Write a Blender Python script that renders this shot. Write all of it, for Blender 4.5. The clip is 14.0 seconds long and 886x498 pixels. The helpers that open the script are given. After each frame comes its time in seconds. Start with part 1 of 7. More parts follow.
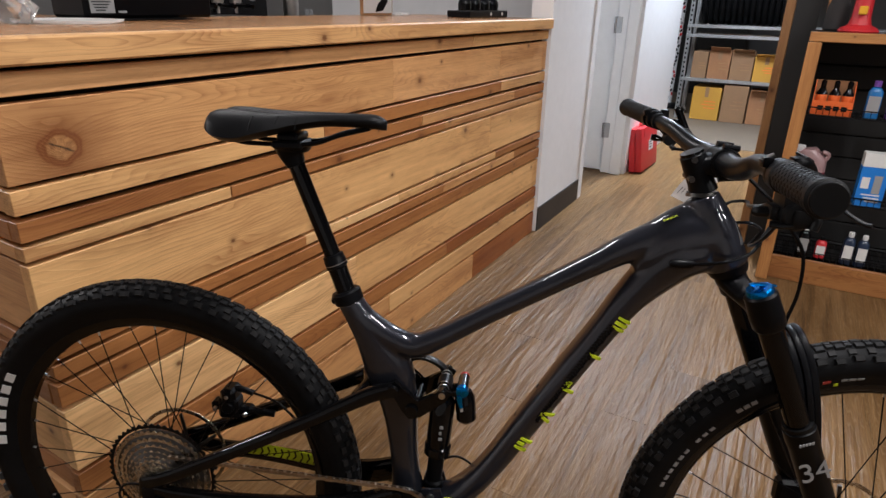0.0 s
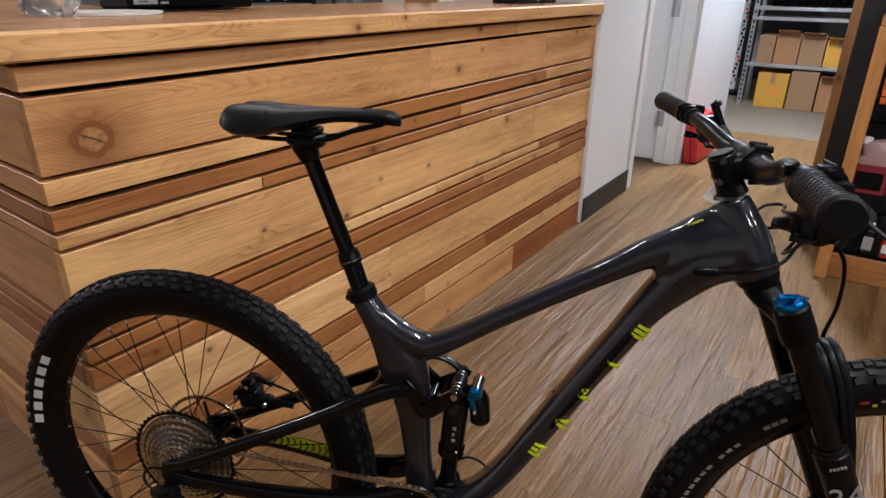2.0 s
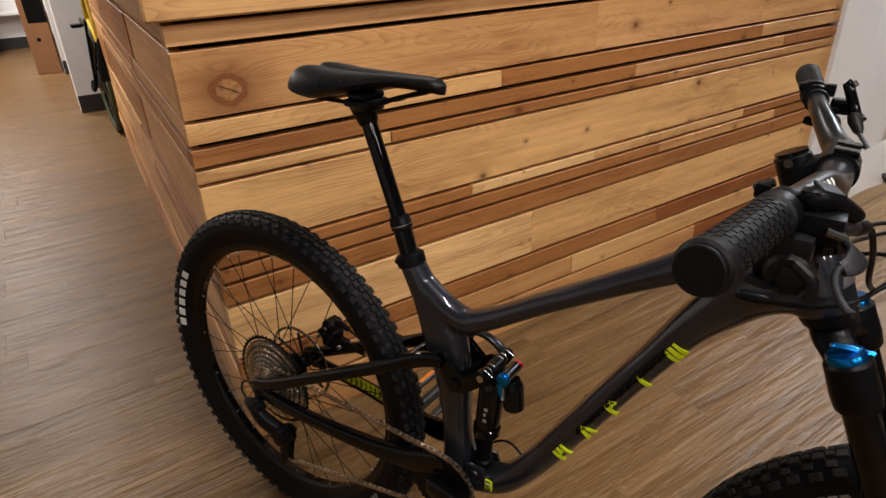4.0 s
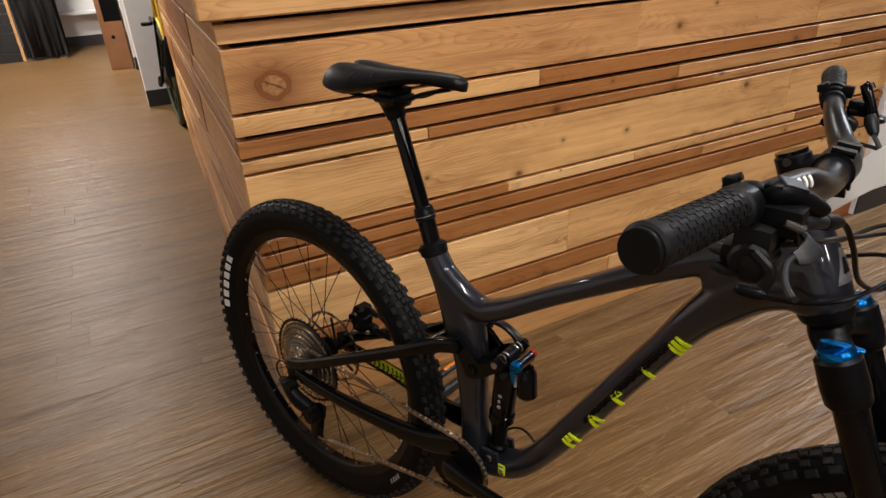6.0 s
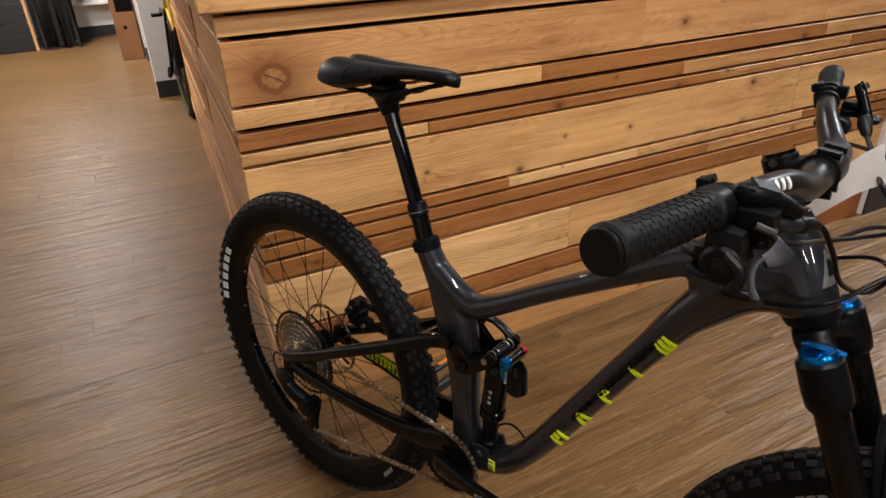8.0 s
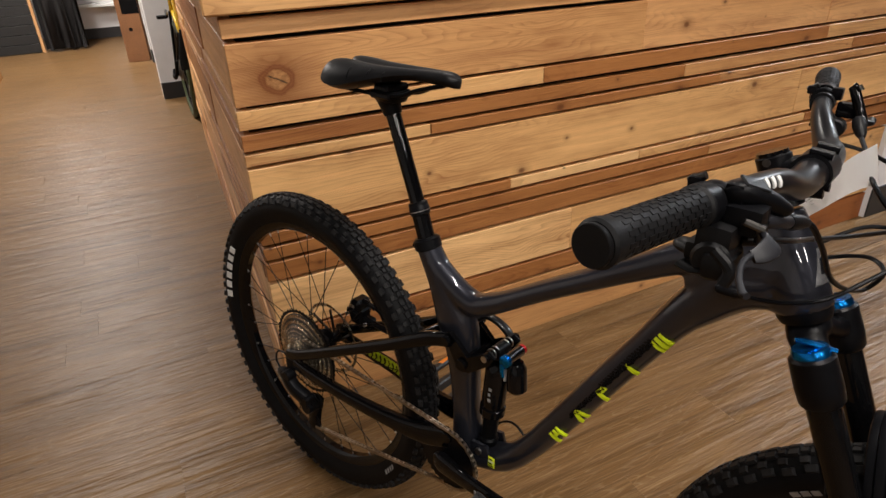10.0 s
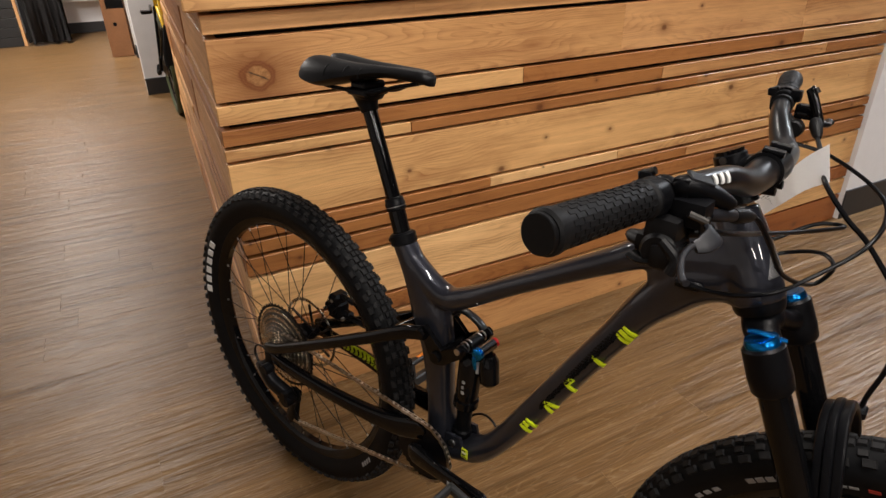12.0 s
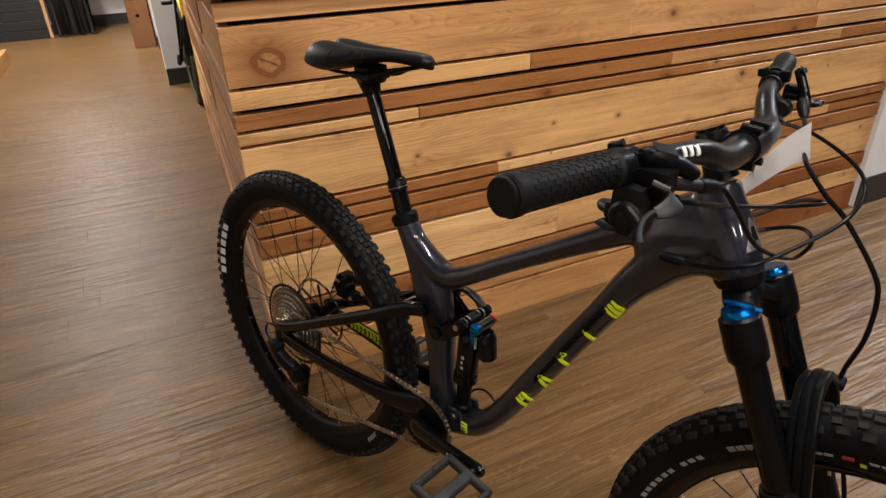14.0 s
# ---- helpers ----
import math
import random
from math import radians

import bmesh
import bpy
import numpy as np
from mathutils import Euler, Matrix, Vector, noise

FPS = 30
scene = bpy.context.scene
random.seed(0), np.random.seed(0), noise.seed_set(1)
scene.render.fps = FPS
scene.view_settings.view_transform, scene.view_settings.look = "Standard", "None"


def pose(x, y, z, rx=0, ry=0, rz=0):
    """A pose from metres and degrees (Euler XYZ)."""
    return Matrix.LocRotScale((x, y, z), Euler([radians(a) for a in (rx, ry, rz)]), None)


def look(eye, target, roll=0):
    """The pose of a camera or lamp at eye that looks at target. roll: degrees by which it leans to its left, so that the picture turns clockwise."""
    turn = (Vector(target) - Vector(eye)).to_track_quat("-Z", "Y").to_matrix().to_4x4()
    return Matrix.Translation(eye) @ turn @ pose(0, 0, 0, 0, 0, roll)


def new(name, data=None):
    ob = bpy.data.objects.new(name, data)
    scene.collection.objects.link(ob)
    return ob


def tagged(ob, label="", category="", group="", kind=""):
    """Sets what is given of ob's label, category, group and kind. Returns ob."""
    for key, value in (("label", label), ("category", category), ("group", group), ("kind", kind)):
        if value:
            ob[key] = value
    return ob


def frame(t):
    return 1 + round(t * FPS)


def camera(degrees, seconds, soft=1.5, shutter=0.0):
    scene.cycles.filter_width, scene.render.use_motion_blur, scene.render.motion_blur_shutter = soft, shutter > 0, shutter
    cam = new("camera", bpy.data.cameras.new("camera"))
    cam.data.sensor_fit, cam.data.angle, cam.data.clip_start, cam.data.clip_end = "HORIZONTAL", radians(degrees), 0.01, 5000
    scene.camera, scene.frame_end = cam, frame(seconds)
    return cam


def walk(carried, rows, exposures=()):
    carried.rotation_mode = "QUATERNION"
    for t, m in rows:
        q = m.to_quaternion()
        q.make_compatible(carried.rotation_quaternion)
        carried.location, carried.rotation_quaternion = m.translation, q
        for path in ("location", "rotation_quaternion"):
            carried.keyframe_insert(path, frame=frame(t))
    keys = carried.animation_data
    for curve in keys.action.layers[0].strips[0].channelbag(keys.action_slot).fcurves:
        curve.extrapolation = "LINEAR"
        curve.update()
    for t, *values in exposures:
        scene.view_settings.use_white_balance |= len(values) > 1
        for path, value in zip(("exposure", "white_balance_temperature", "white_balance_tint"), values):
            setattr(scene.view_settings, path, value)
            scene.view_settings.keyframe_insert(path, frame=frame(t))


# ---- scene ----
cam = camera(71.1, 14.0)
PATH = [
    (0, (-0.537, -1.151, 1.219), (1.092, -0.259, 0.476), 1.4),
    (0.5, (-0.535, -1.148, 1.213), (1.065, -0.23, 0.441), 1.3),
    (1, (-0.517, -1.166, 1.224), (1.074, -0.236, 0.448), 1.5),
    (1.5, (-0.507, -1.181, 1.234), (1.07, -0.222, 0.464), 1.4),
    (2, (-0.48, -1.187, 1.231), (1.045, -0.16, 0.442), 0.7),
    (2.5, (-0.397, -1.222, 1.227), (1.008, -0.078, 0.38), 1.4),
    (3, (-0.322, -1.261, 1.238), (0.968, -0.017, 0.35), -0.4),
    (3.5, (-0.273, -1.305, 1.236), (0.819, 0.104, 0.33), -0.8),
    (4, (-0.242, -1.363, 1.248), (0.714, 0.132, 0.326), -2.0),
    (6.5, (-0.217, -1.433, 1.254), (0.593, 0.149, 0.337), -2.5),
    (7, (-0.209, -1.439, 1.253), (0.602, 0.143, 0.335), -2.6),
    (7.5, (-0.205, -1.444, 1.253), (0.597, 0.136, 0.325), -2.8),
    (8, (-0.196, -1.443, 1.256), (0.584, 0.144, 0.321), -2.2),
    (10.5, (-0.199, -1.466, 1.258), (0.573, 0.132, 0.336), -2.2),
    (11, (-0.189, -1.475, 1.26), (0.596, 0.125, 0.352), -1.9),
    (11.5, (-0.187, -1.482, 1.259), (0.609, 0.107, 0.342), -1.6),
    (12, (-0.19, -1.487, 1.259), (0.619, 0.088, 0.329), -1.1),
    (12.5, (-0.191, -1.491, 1.255), (0.608, 0.083, 0.315), -1.5),
    (13, (-0.193, -1.499, 1.26), (0.606, 0.079, 0.326), -1.2),
    (13.5, (-0.195, -1.517, 1.265), (0.585, 0.076, 0.34), -1.4),
    (14, (-0.178, -1.539, 1.256), (0.569, 0.053, 0.302), -1.8),
]
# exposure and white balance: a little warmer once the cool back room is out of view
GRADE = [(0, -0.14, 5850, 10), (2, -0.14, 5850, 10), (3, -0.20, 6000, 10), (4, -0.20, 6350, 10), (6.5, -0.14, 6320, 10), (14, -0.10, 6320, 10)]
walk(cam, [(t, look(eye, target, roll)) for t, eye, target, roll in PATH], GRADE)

# ---- light ----
world = bpy.data.worlds.new("world")
world.use_nodes = True
scene.world = world
world.node_tree.nodes["Background"].inputs[0].default_value = (0.9, 0.85, 0.8, 1)
world.node_tree.nodes["Background"].inputs[1].default_value = 0.02
CEIL = 3.05


def lamp(x, y, lx, ly, watts, colour, spread):
    """A rectangular ceiling light that shines down within a cone of so many degrees."""
    d = bpy.data.lights.new("ceiling_lamp", "AREA")
    d.shape, d.size, d.size_y, d.energy, d.color = "RECTANGLE", lx, ly, watts, colour
    d.spread = radians(spread)
    ob = new("ceiling_lamp", d)
    ob.matrix_world = pose(x, y, CEIL - 0.06)
    return ob


WARM, COOL = (1.0, 0.915, 0.835), (0.90, 0.95, 1.0)
# third lamp is an added fill for faces turned to -y and softer shadows
LAMPS = [(0.45, -1.15, 1.2, 0.12, 50, WARM), (0.9, -2.3, 1.2, 0.12, 33, WARM), (-0.2, -3.1, 1.2, 0.12, 39, WARM), (-1.1, 3.8, 0.3, 1.2, 128, WARM), (-0.9, 6.6, 0.3, 1.2, 190, WARM),
         (1.5, 1.5, 1.2, 0.15, 30, WARM), (4.85, -0.42, 1.2, 0.15, 190, COOL), (7.4, 0.6, 1.2, 0.3, 14, WARM), (-1.6, -5.6, 0.2, 1.2, 66, WARM), (0.9, -5.6, 0.2, 1.2, 66, WARM)]
for lx_, ly_, sx_, sy_, w_, tone in LAMPS:
    lamp(lx_, ly_, sx_, sy_, w_, tone, 145 if tone is COOL else 180)   # narrowed cone, set so the cool lamp lights its wall, not the rack

# ---- materials ----


def nodes(name):
    m = bpy.data.materials.new(name)
    m.use_nodes = True
    t = m.node_tree
    return m, t.nodes, t.links, t.nodes["Principled BSDF"]


def ramp(n, stops):
    r = n.new("ShaderNodeValToRGB")
    e = r.color_ramp.elements
    while len(e) < len(stops):
        e.new(0.5)
    for el, (p, c) in zip(e, stops):
        el.position, el.color = p, (*c, 1)
    return r


def coords(n, l, scale, random_shift=True):
    """Object coordinates, scaled, shifted by the object's own random number."""
    tc, mp = n.new("ShaderNodeTexCoord"), n.new("ShaderNodeMapping")
    mp.inputs["Scale"].default_value = scale
    l.new(tc.outputs["Object"], mp.inputs["Vector"])
    if random_shift:
        oi, mul = n.new("ShaderNodeObjectInfo"), n.new("ShaderNodeMath")
        mul.operation = "MULTIPLY"
        mul.inputs[1].default_value = 37.0
        l.new(oi.outputs["Random"], mul.inputs[0])
        l.new(mul.outputs[0], mp.inputs["Location"])
    return mp.outputs["Vector"]


def tex(n, l, vec, scale, detail=4, rough=0.55, distort=0.0):
    t = n.new("ShaderNodeTexNoise")
    t.inputs["Scale"].default_value, t.inputs["Detail"].default_value = scale, detail
    t.inputs["Roughness"].default_value, t.inputs["Distortion"].default_value = rough, distort
    l.new(vec, t.inputs["Vector"])
    return t.outputs["Fac"]


def mix(n, l, fac, a, b, kind="MIX"):
    m = n.new("ShaderNodeMix")
    m.data_type, m.blend_type = "RGBA", kind
    for sock, v in ((m.inputs[0], fac), (m.inputs[6], a), (m.inputs[7], b)):
        if isinstance(v, (int, float)):
            sock.default_value = v
        elif isinstance(v, tuple):
            sock.default_value = (*v, 1)
        else:
            l.new(v, sock)
    return m.outputs[2]


def math_node(n, l, op, a, b=None):
    m = n.new("ShaderNodeMath")
    m.operation = op
    for sock, v in zip(m.inputs, (a, b)):
        if isinstance(v, (int, float)):
            sock.default_value = v
        elif v is not None:
            l.new(v, sock)
    return m.outputs[0]


def bump(n, l, p, height, strength=0.2, distance=0.002):
    b = n.new("ShaderNodeBump")
    b.inputs["Strength"].default_value, b.inputs["Distance"].default_value = strength, distance
    l.new(height, b.inputs["Height"])
    l.new(b.outputs[0], p.inputs["Normal"])


def plain(name, colour, rough=0.5, metal=0.0, coat=0.0, grain=60.0, vary=0.12, relief=0.05, spec=0.5):
    """A surface with a little mottling and relief."""
    m, n, l, p = nodes(name)
    v = coords(n, l, (1, 1, 1), False)
    f1, f2 = tex(n, l, v, grain), tex(n, l, v, grain / 12, 3)
    dark = tuple(c * (1 - vary) for c in colour)
    lite = tuple(min(1, c * (1 + vary)) for c in colour)
    both = math_node(n, l, "ADD", math_node(n, l, "MULTIPLY", f1, 0.4), math_node(n, l, "MULTIPLY", f2, 0.6))
    r = ramp(n, [(0.35, dark), (0.65, lite)])
    l.new(both, r.inputs[0])
    l.new(r.outputs[0], p.inputs["Base Color"])
    p.inputs["Metallic"].default_value = metal
    rr = n.new("ShaderNodeMapRange")
    rr.inputs["To Min"].default_value, rr.inputs["To Max"].default_value = rough * 0.85, min(1, rough * 1.2)
    l.new(f2, rr.inputs[0])
    l.new(rr.outputs[0], p.inputs["Roughness"])
    p.inputs["Coat Weight"].default_value = coat
    p.inputs["Coat Roughness"].default_value = 0.06
    p.inputs["Specular IOR Level"].default_value = spec
    if relief:
        bump(n, l, p, f1, relief, 0.001)
    return m


def wood(name, light, dark, rough=0.42, knot=None, small_knots=True, ring=24.0, contrast=1.0):
    """Planed boards whose grain runs along the object's x; object colour tints each board. knot: (x, z) of one large knot."""
    m, n, l, p = nodes(name)
    tc = n.new("ShaderNodeTexCoord")
    sep = n.new("ShaderNodeSeparateXYZ")
    l.new(tc.outputs["Object"], sep.inputs[0])
    warp = tex(n, l, coords(n, l, (1.5, 7.0, 7.0)), 1.0, 2, 0.5, 0.6)
    wobble = tex(n, l, coords(n, l, (5.0, 22.0, 22.0)), 1.0, 3, 0.55)
    height = math_node(n, l, "ADD", math_node(n, l, "MULTIPLY", warp, ring), math_node(n, l, "MULTIPLY", sep.outputs["Z"], 90.0))
    height = math_node(n, l, "ADD", height, math_node(n, l, "MULTIPLY", wobble, 1.1))
    knotdist = None
    if knot:
        dx = math_node(n, l, "MULTIPLY", math_node(n, l, "SUBTRACT", sep.outputs["X"], knot[0]), 0.85)
        dz = math_node(n, l, "SUBTRACT", sep.outputs["Z"], knot[1])
        wob = math_node(n, l, "MULTIPLY", math_node(n, l, "SUBTRACT", tex(n, l, coords(n, l, (1, 1, 1)), 38, 5), 0.5), 0.020)
        flat = math_node(n, l, "SQRT", math_node(n, l, "ADD", math_node(n, l, "MULTIPLY", dx, dx), math_node(n, l, "MULTIPLY", dz, dz)))
        knotdist = math_node(n, l, "ADD", flat, wob)
        pull = math_node(n, l, "DIVIDE", 0.05, math_node(n, l, "ADD", flat, 0.02))
        height = math_node(n, l, "ADD", height, math_node(n, l, "MULTIPLY", pull, 4.5))
    line = math_node(n, l, "FRACT", height)
    lr = ramp(n, [(0.0, (0.0,) * 3), (0.45, (0.12,) * 3), (0.82, (0.75,) * 3), (0.93, (1.0,) * 3), (1.0, (0.0,) * 3)])
    l.new(line, lr.inputs[0])
    fine = tex(n, l, coords(n, l, (5.0, 330.0, 330.0)), 1.0, 6, 0.7)
    mid = tex(n, l, coords(n, l, (1.6, 55.0, 55.0)), 1.0, 5, 0.62)
    blotch = tex(n, l, coords(n, l, (1.8, 9.0, 9.0)), 1.2, 4, 0.65)
    patch = tex(n, l, coords(n, l, (7.0, 20.0, 20.0)), 1.0, 5, 0.65)
    # the growth rings show in some stretches only
    where = ramp(n, [(0.40, (0.15,) * 3), (0.62, (1.0,) * 3)])
    l.new(tex(n, l, coords(n, l, (1.3, 3.0, 3.0)), 1.0, 2, 0.4), where.inputs[0])
    rings_ = math_node(n, l, "MULTIPLY", lr.outputs[0], where.outputs[0])
    g = math_node(n, l, "ADD", math_node(n, l, "MULTIPLY", rings_, 0.125), math_node(n, l, "MULTIPLY", fine, 0.31))
    g = math_node(n, l, "ADD", g, math_node(n, l, "MULTIPLY", mid, 0.36))
    g = math_node(n, l, "ADD", g, math_node(n, l, "MULTIPLY", blotch, 0.52))
    g = math_node(n, l, "ADD", g, math_node(n, l, "MULTIPLY", patch, 0.14))
    g = math_node(n, l, "ADD", math_node(n, l, "MULTIPLY", math_node(n, l, "SUBTRACT", g, 0.665), contrast * 1.75), 0.5)
    r = ramp(n, [(0.05, tuple(min(1, c * 1.12) for c in light)), (0.50, tuple((a_ * 0.72 + b_ * 0.28) for a_, b_ in zip(light, dark))), (0.95, dark)])
    l.new(g, r.inputs[0])
    oi = n.new("ShaderNodeObjectInfo")
    col = mix(n, l, 1.0, r.outputs[0], oi.outputs["Color"], "MULTIPLY")
    if small_knots:
        cmb = n.new("ShaderNodeCombineXYZ")
        l.new(math_node(n, l, "ADD", math_node(n, l, "MULTIPLY", sep.outputs["X"], 4.2), math_node(n, l, "MULTIPLY", oi.outputs["Random"], 71.0)), cmb.inputs[0])
        l.new(math_node(n, l, "ADD", math_node(n, l, "MULTIPLY", sep.outputs["Z"], 5.4), math_node(n, l, "MULTIPLY", oi.outputs["Random"], 33.0)), cmb.inputs[1])
        vo = n.new("ShaderNodeTexVoronoi")
        vo.voronoi_dimensions = "2D"
        vo.inputs["Scale"].default_value = 1.0
        l.new(cmb.outputs[0], vo.inputs["Vector"])
        vsep = n.new("ShaderNodeSeparateColor")
        l.new(vo.outputs["Color"], vsep.inputs[0])
        size = n.new("ShaderNodeMapRange")
        size.inputs["From Min"].default_value, size.inputs["From Max"].default_value = 0.25, 1.0
        size.inputs["To Min"].default_value, size.inputs["To Max"].default_value = 0.0, 1.0
        l.new(vsep.outputs[0], size.inputs[0])
        shaky = math_node(n, l, "ADD", vo.outputs["Distance"], math_node(n, l, "MULTIPLY", math_node(n, l, "SUBTRACT", patch, 0.5), 0.05))
        kd = math_node(n, l, "DIVIDE", shaky, math_node(n, l, "ADD", math_node(n, l, "MULTIPLY", size.outputs[0], 0.20), 0.0001))
        kr = ramp(n, [(0.0, (0.95,) * 3), (0.20, (0.82,) * 3), (0.32, (0.42,) * 3), (0.55, (0.20,) * 3), (1.0, (0,) * 3)])
        l.new(kd, kr.inputs[0])
        col = mix(n, l, kr.outputs[0], col, tuple(c * f_ for c, f_ in zip(dark, (0.46, 0.34, 0.28))))
    if knotdist is not None:
        rim = ramp(n, [(0.0, (0.35,) * 3), (0.019, (0.50,) * 3), (0.0225, (1.0,) * 3), (0.0265, (0.80,) * 3), (0.031, (0.95,) * 3), (0.036, (0.66,) * 3), (0.055, (0.46,) * 3), (0.115, (0,) * 3)])
        l.new(knotdist, rim.inputs[0])
        col = mix(n, l, rim.outputs[0], col, tuple(c * f_ for c, f_ in zip(dark, (0.62, 0.40, 0.24))))
        core = ramp(n, [(0.0, (1,) * 3), (0.018, (1,) * 3), (0.022, (0,) * 3)])
        l.new(knotdist, core.inputs[0])
        cr_ = ramp(n, [(0.35, tuple(c * 0.75 for c in dark)), (0.62, tuple(c * f_ for c, f_ in zip(light, (0.72, 0.58, 0.46))))])
        l.new(tex(n, l, coords(n, l, (60.0, 60.0, 95.0)), 1.0, 4, 0.6), cr_.inputs[0])
        col = mix(n, l, math_node(n, l, "MULTIPLY", core.outputs[0], 0.75), col, cr_.outputs[0])
        # drying cracks across the heart of the knot
        crack = math_node(n, l, "ABSOLUTE", math_node(n, l, "ADD", math_node(n, l, "SUBTRACT", dz, math_node(n, l, "MULTIPLY", dx, -0.7)), math_node(n, l, "MULTIPLY", math_node(n, l, "SUBTRACT", patch, 0.5), 0.03)))
        ck = ramp(n, [(0.0, (1,) * 3), (0.0012, (1,) * 3), (0.0030, (0,) * 3)])
        l.new(crack, ck.inputs[0])
        col = mix(n, l, math_node(n, l, "MULTIPLY", ck.outputs[0], core.outputs[0]), col, (0.02, 0.01, 0.006))
    l.new(col, p.inputs["Base Color"])
    rr = n.new("ShaderNodeMapRange")
    rr.inputs["To Min"].default_value, rr.inputs["To Max"].default_value = rough * 0.75, rough * 1.4
    l.new(mid, rr.inputs[0])
    l.new(rr.outputs[0], p.inputs["Roughness"])
    p.inputs["Specular IOR Level"].default_value = 0.45
    bump(n, l, p, math_node(n, l, "ADD", math_node(n, l, "MULTIPLY", fine, 0.5), math_node(n, l, "MULTIPLY", lr.outputs[0], 0.5)), 0.35, 0.0015)
    return m


LIGHTW, DARKW = (0.66, 0.405, 0.185), (0.27, 0.115, 0.042)
M_WOOD = wood("cedar", LIGHTW, DARKW)
M_KNOT = wood("cedar_with_knot", LIGHTW, DARKW, knot=(0.103, -0.017))
M_TOP = wood("sealed_counter_wood", (0.50, 0.27, 0.12), (0.26, 0.10, 0.035), rough=0.22)
M_POST = wood("stained_post_wood", (0.36, 0.19, 0.075), (0.17, 0.07, 0.025), rough=0.4)


def floor_material(name, joined=False):
    """Vinyl planks with an embossed grain along x; joined: many planks in one mesh, told apart by island."""
    m, n, l, p = nodes(name)
    if joined:
        own = n.new("ShaderNodeNewGeometry").outputs["Random Per Island"]
    else:
        own = n.new("ShaderNodeObjectInfo").outputs["Random"]
    tc = n.new("ShaderNodeTexCoord")
    shift = math_node(n, l, "MULTIPLY", own, 37.0)

    def grain(scale, detail, rough, distort=0.0):
        mp = n.new("ShaderNodeMapping")
        mp.inputs["Scale"].default_value = scale
        l.new(tc.outputs["Object"], mp.inputs["Vector"])
        l.new(shift, mp.inputs["Location"])
        return tex(n, l, mp.outputs["Vector"], 1.0, detail, rough, distort)

    fine = grain((4.2, 230.0, 230.0), 6, 0.68, 0.15)
    streak = grain((1.3, 26.0, 26.0), 4, 0.6, 0.5)
    warp = grain((1.1, 9.0, 9.0), 3, 0.5)
    ripple = grain((6.5, 62.0, 62.0), 3, 0.55)
    ridge = grain((1.5, 23.0, 23.0), 2, 0.5, 0.3)
    patch = grain((2.5, 5.0, 5.0), 3, 0.5)
    lines = math_node(n, l, "FRACT", math_node(n, l, "MULTIPLY", warp, 34.0))
    lr = ramp(n, [(0.0, (0.0,) * 3), (0.72, (0.1,) * 3), (0.9, (1,) * 3), (1.0, (0.0,) * 3)])
    l.new(lines, lr.inputs[0])
    g = math_node(n, l, "ADD", math_node(n, l, "MULTIPLY", fine, 0.62), math_node(n, l, "MULTIPLY", streak, 0.38))
    g = math_node(n, l, "ADD", g, math_node(n, l, "MULTIPLY", math_node(n, l, "SUBTRACT", patch, 0.5), 0.22))
    g = math_node(n, l, "ADD", math_node(n, l, "MULTIPLY", math_node(n, l, "SUBTRACT", g, 0.5), 1.08), 0.5)
    r = ramp(n, [(0.27, (0.052, 0.0245, 0.0080)), (0.43, (0.117, 0.0620, 0.0215)), (0.57, (0.164, 0.0910, 0.0345)), (0.73, (0.285, 0.178, 0.083))])
    l.new(g, r.inputs[0])
    # pale grain lines, with the glare they catch painted into the colour
    grain_glare = math_node(n, l, "MULTIPLY", lr.outputs[0], math_node(n, l, "MULTIPLY", fine, 0.50))
    col = mix(n, l, grain_glare, r.outputs[0], (0.36, 0.26, 0.155))
    tint = ramp(n, [(0.0, (0.92, 0.915, 0.91)), (1.0, (1.06, 1.05, 1.04))])
    l.new(own, tint.inputs[0])
    # hollows of the embossed ridges are darkened in the colour as well
    groove = ramp(n, [(0.32, (0.74, 0.73, 0.71)), (0.43, (1, 1, 1)), (0.70, (1.02, 1.02, 1.02))])
    l.new(ridge, groove.inputs[0])
    col = mix(n, l, 1.0, col, groove.outputs[0], "MULTIPLY")
    l.new(mix(n, l, 1.0, col, tint.outputs[0], "MULTIPLY"), p.inputs["Base Color"])
    rr = n.new("ShaderNodeMapRange")
    rr.inputs["To Min"].default_value, rr.inputs["To Max"].default_value = 0.28, 0.46
    p.inputs["Specular IOR Level"].default_value = 0.19
    l.new(fine, rr.inputs[0])
    l.new(rr.outputs[0], p.inputs["Roughness"])
    emboss = math_node(n, l, "ADD", math_node(n, l, "MULTIPLY", fine, 0.08), math_node(n, l, "MULTIPLY", ripple, 1.2))
    emboss = math_node(n, l, "ADD", emboss, math_node(n, l, "MULTIPLY", ridge, 1.4))
    bump(n, l, p, emboss, 1.0, 0.0050)
    return m


M_FLOOR = floor_material("vinyl_plank")
M_FLOOR_REST = floor_material("vinyl_plank_joined", True)
M_JOINT = plain("floor_joint", (0.085, 0.050, 0.022), 0.7)
M_CONC = plain("concrete", (0.140, 0.110, 0.080), 0.6, grain=30)
M_WHITE = plain("white_wall_paint", (0.78, 0.765, 0.765), 0.55, grain=180, vary=0.03, relief=0.08)
M_DOORW = plain("white_door_paint", (0.80, 0.80, 0.79), 0.35, grain=120, vary=0.03)
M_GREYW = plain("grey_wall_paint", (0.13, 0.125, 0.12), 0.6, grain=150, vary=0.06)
M_CEIL = plain("ceiling_paint", (0.10, 0.097, 0.092), 0.8, vary=0.06)
M_BASE = plain("rubber_baseboard", (0.021, 0.0202, 0.0218), 0.45, vary=0.08)
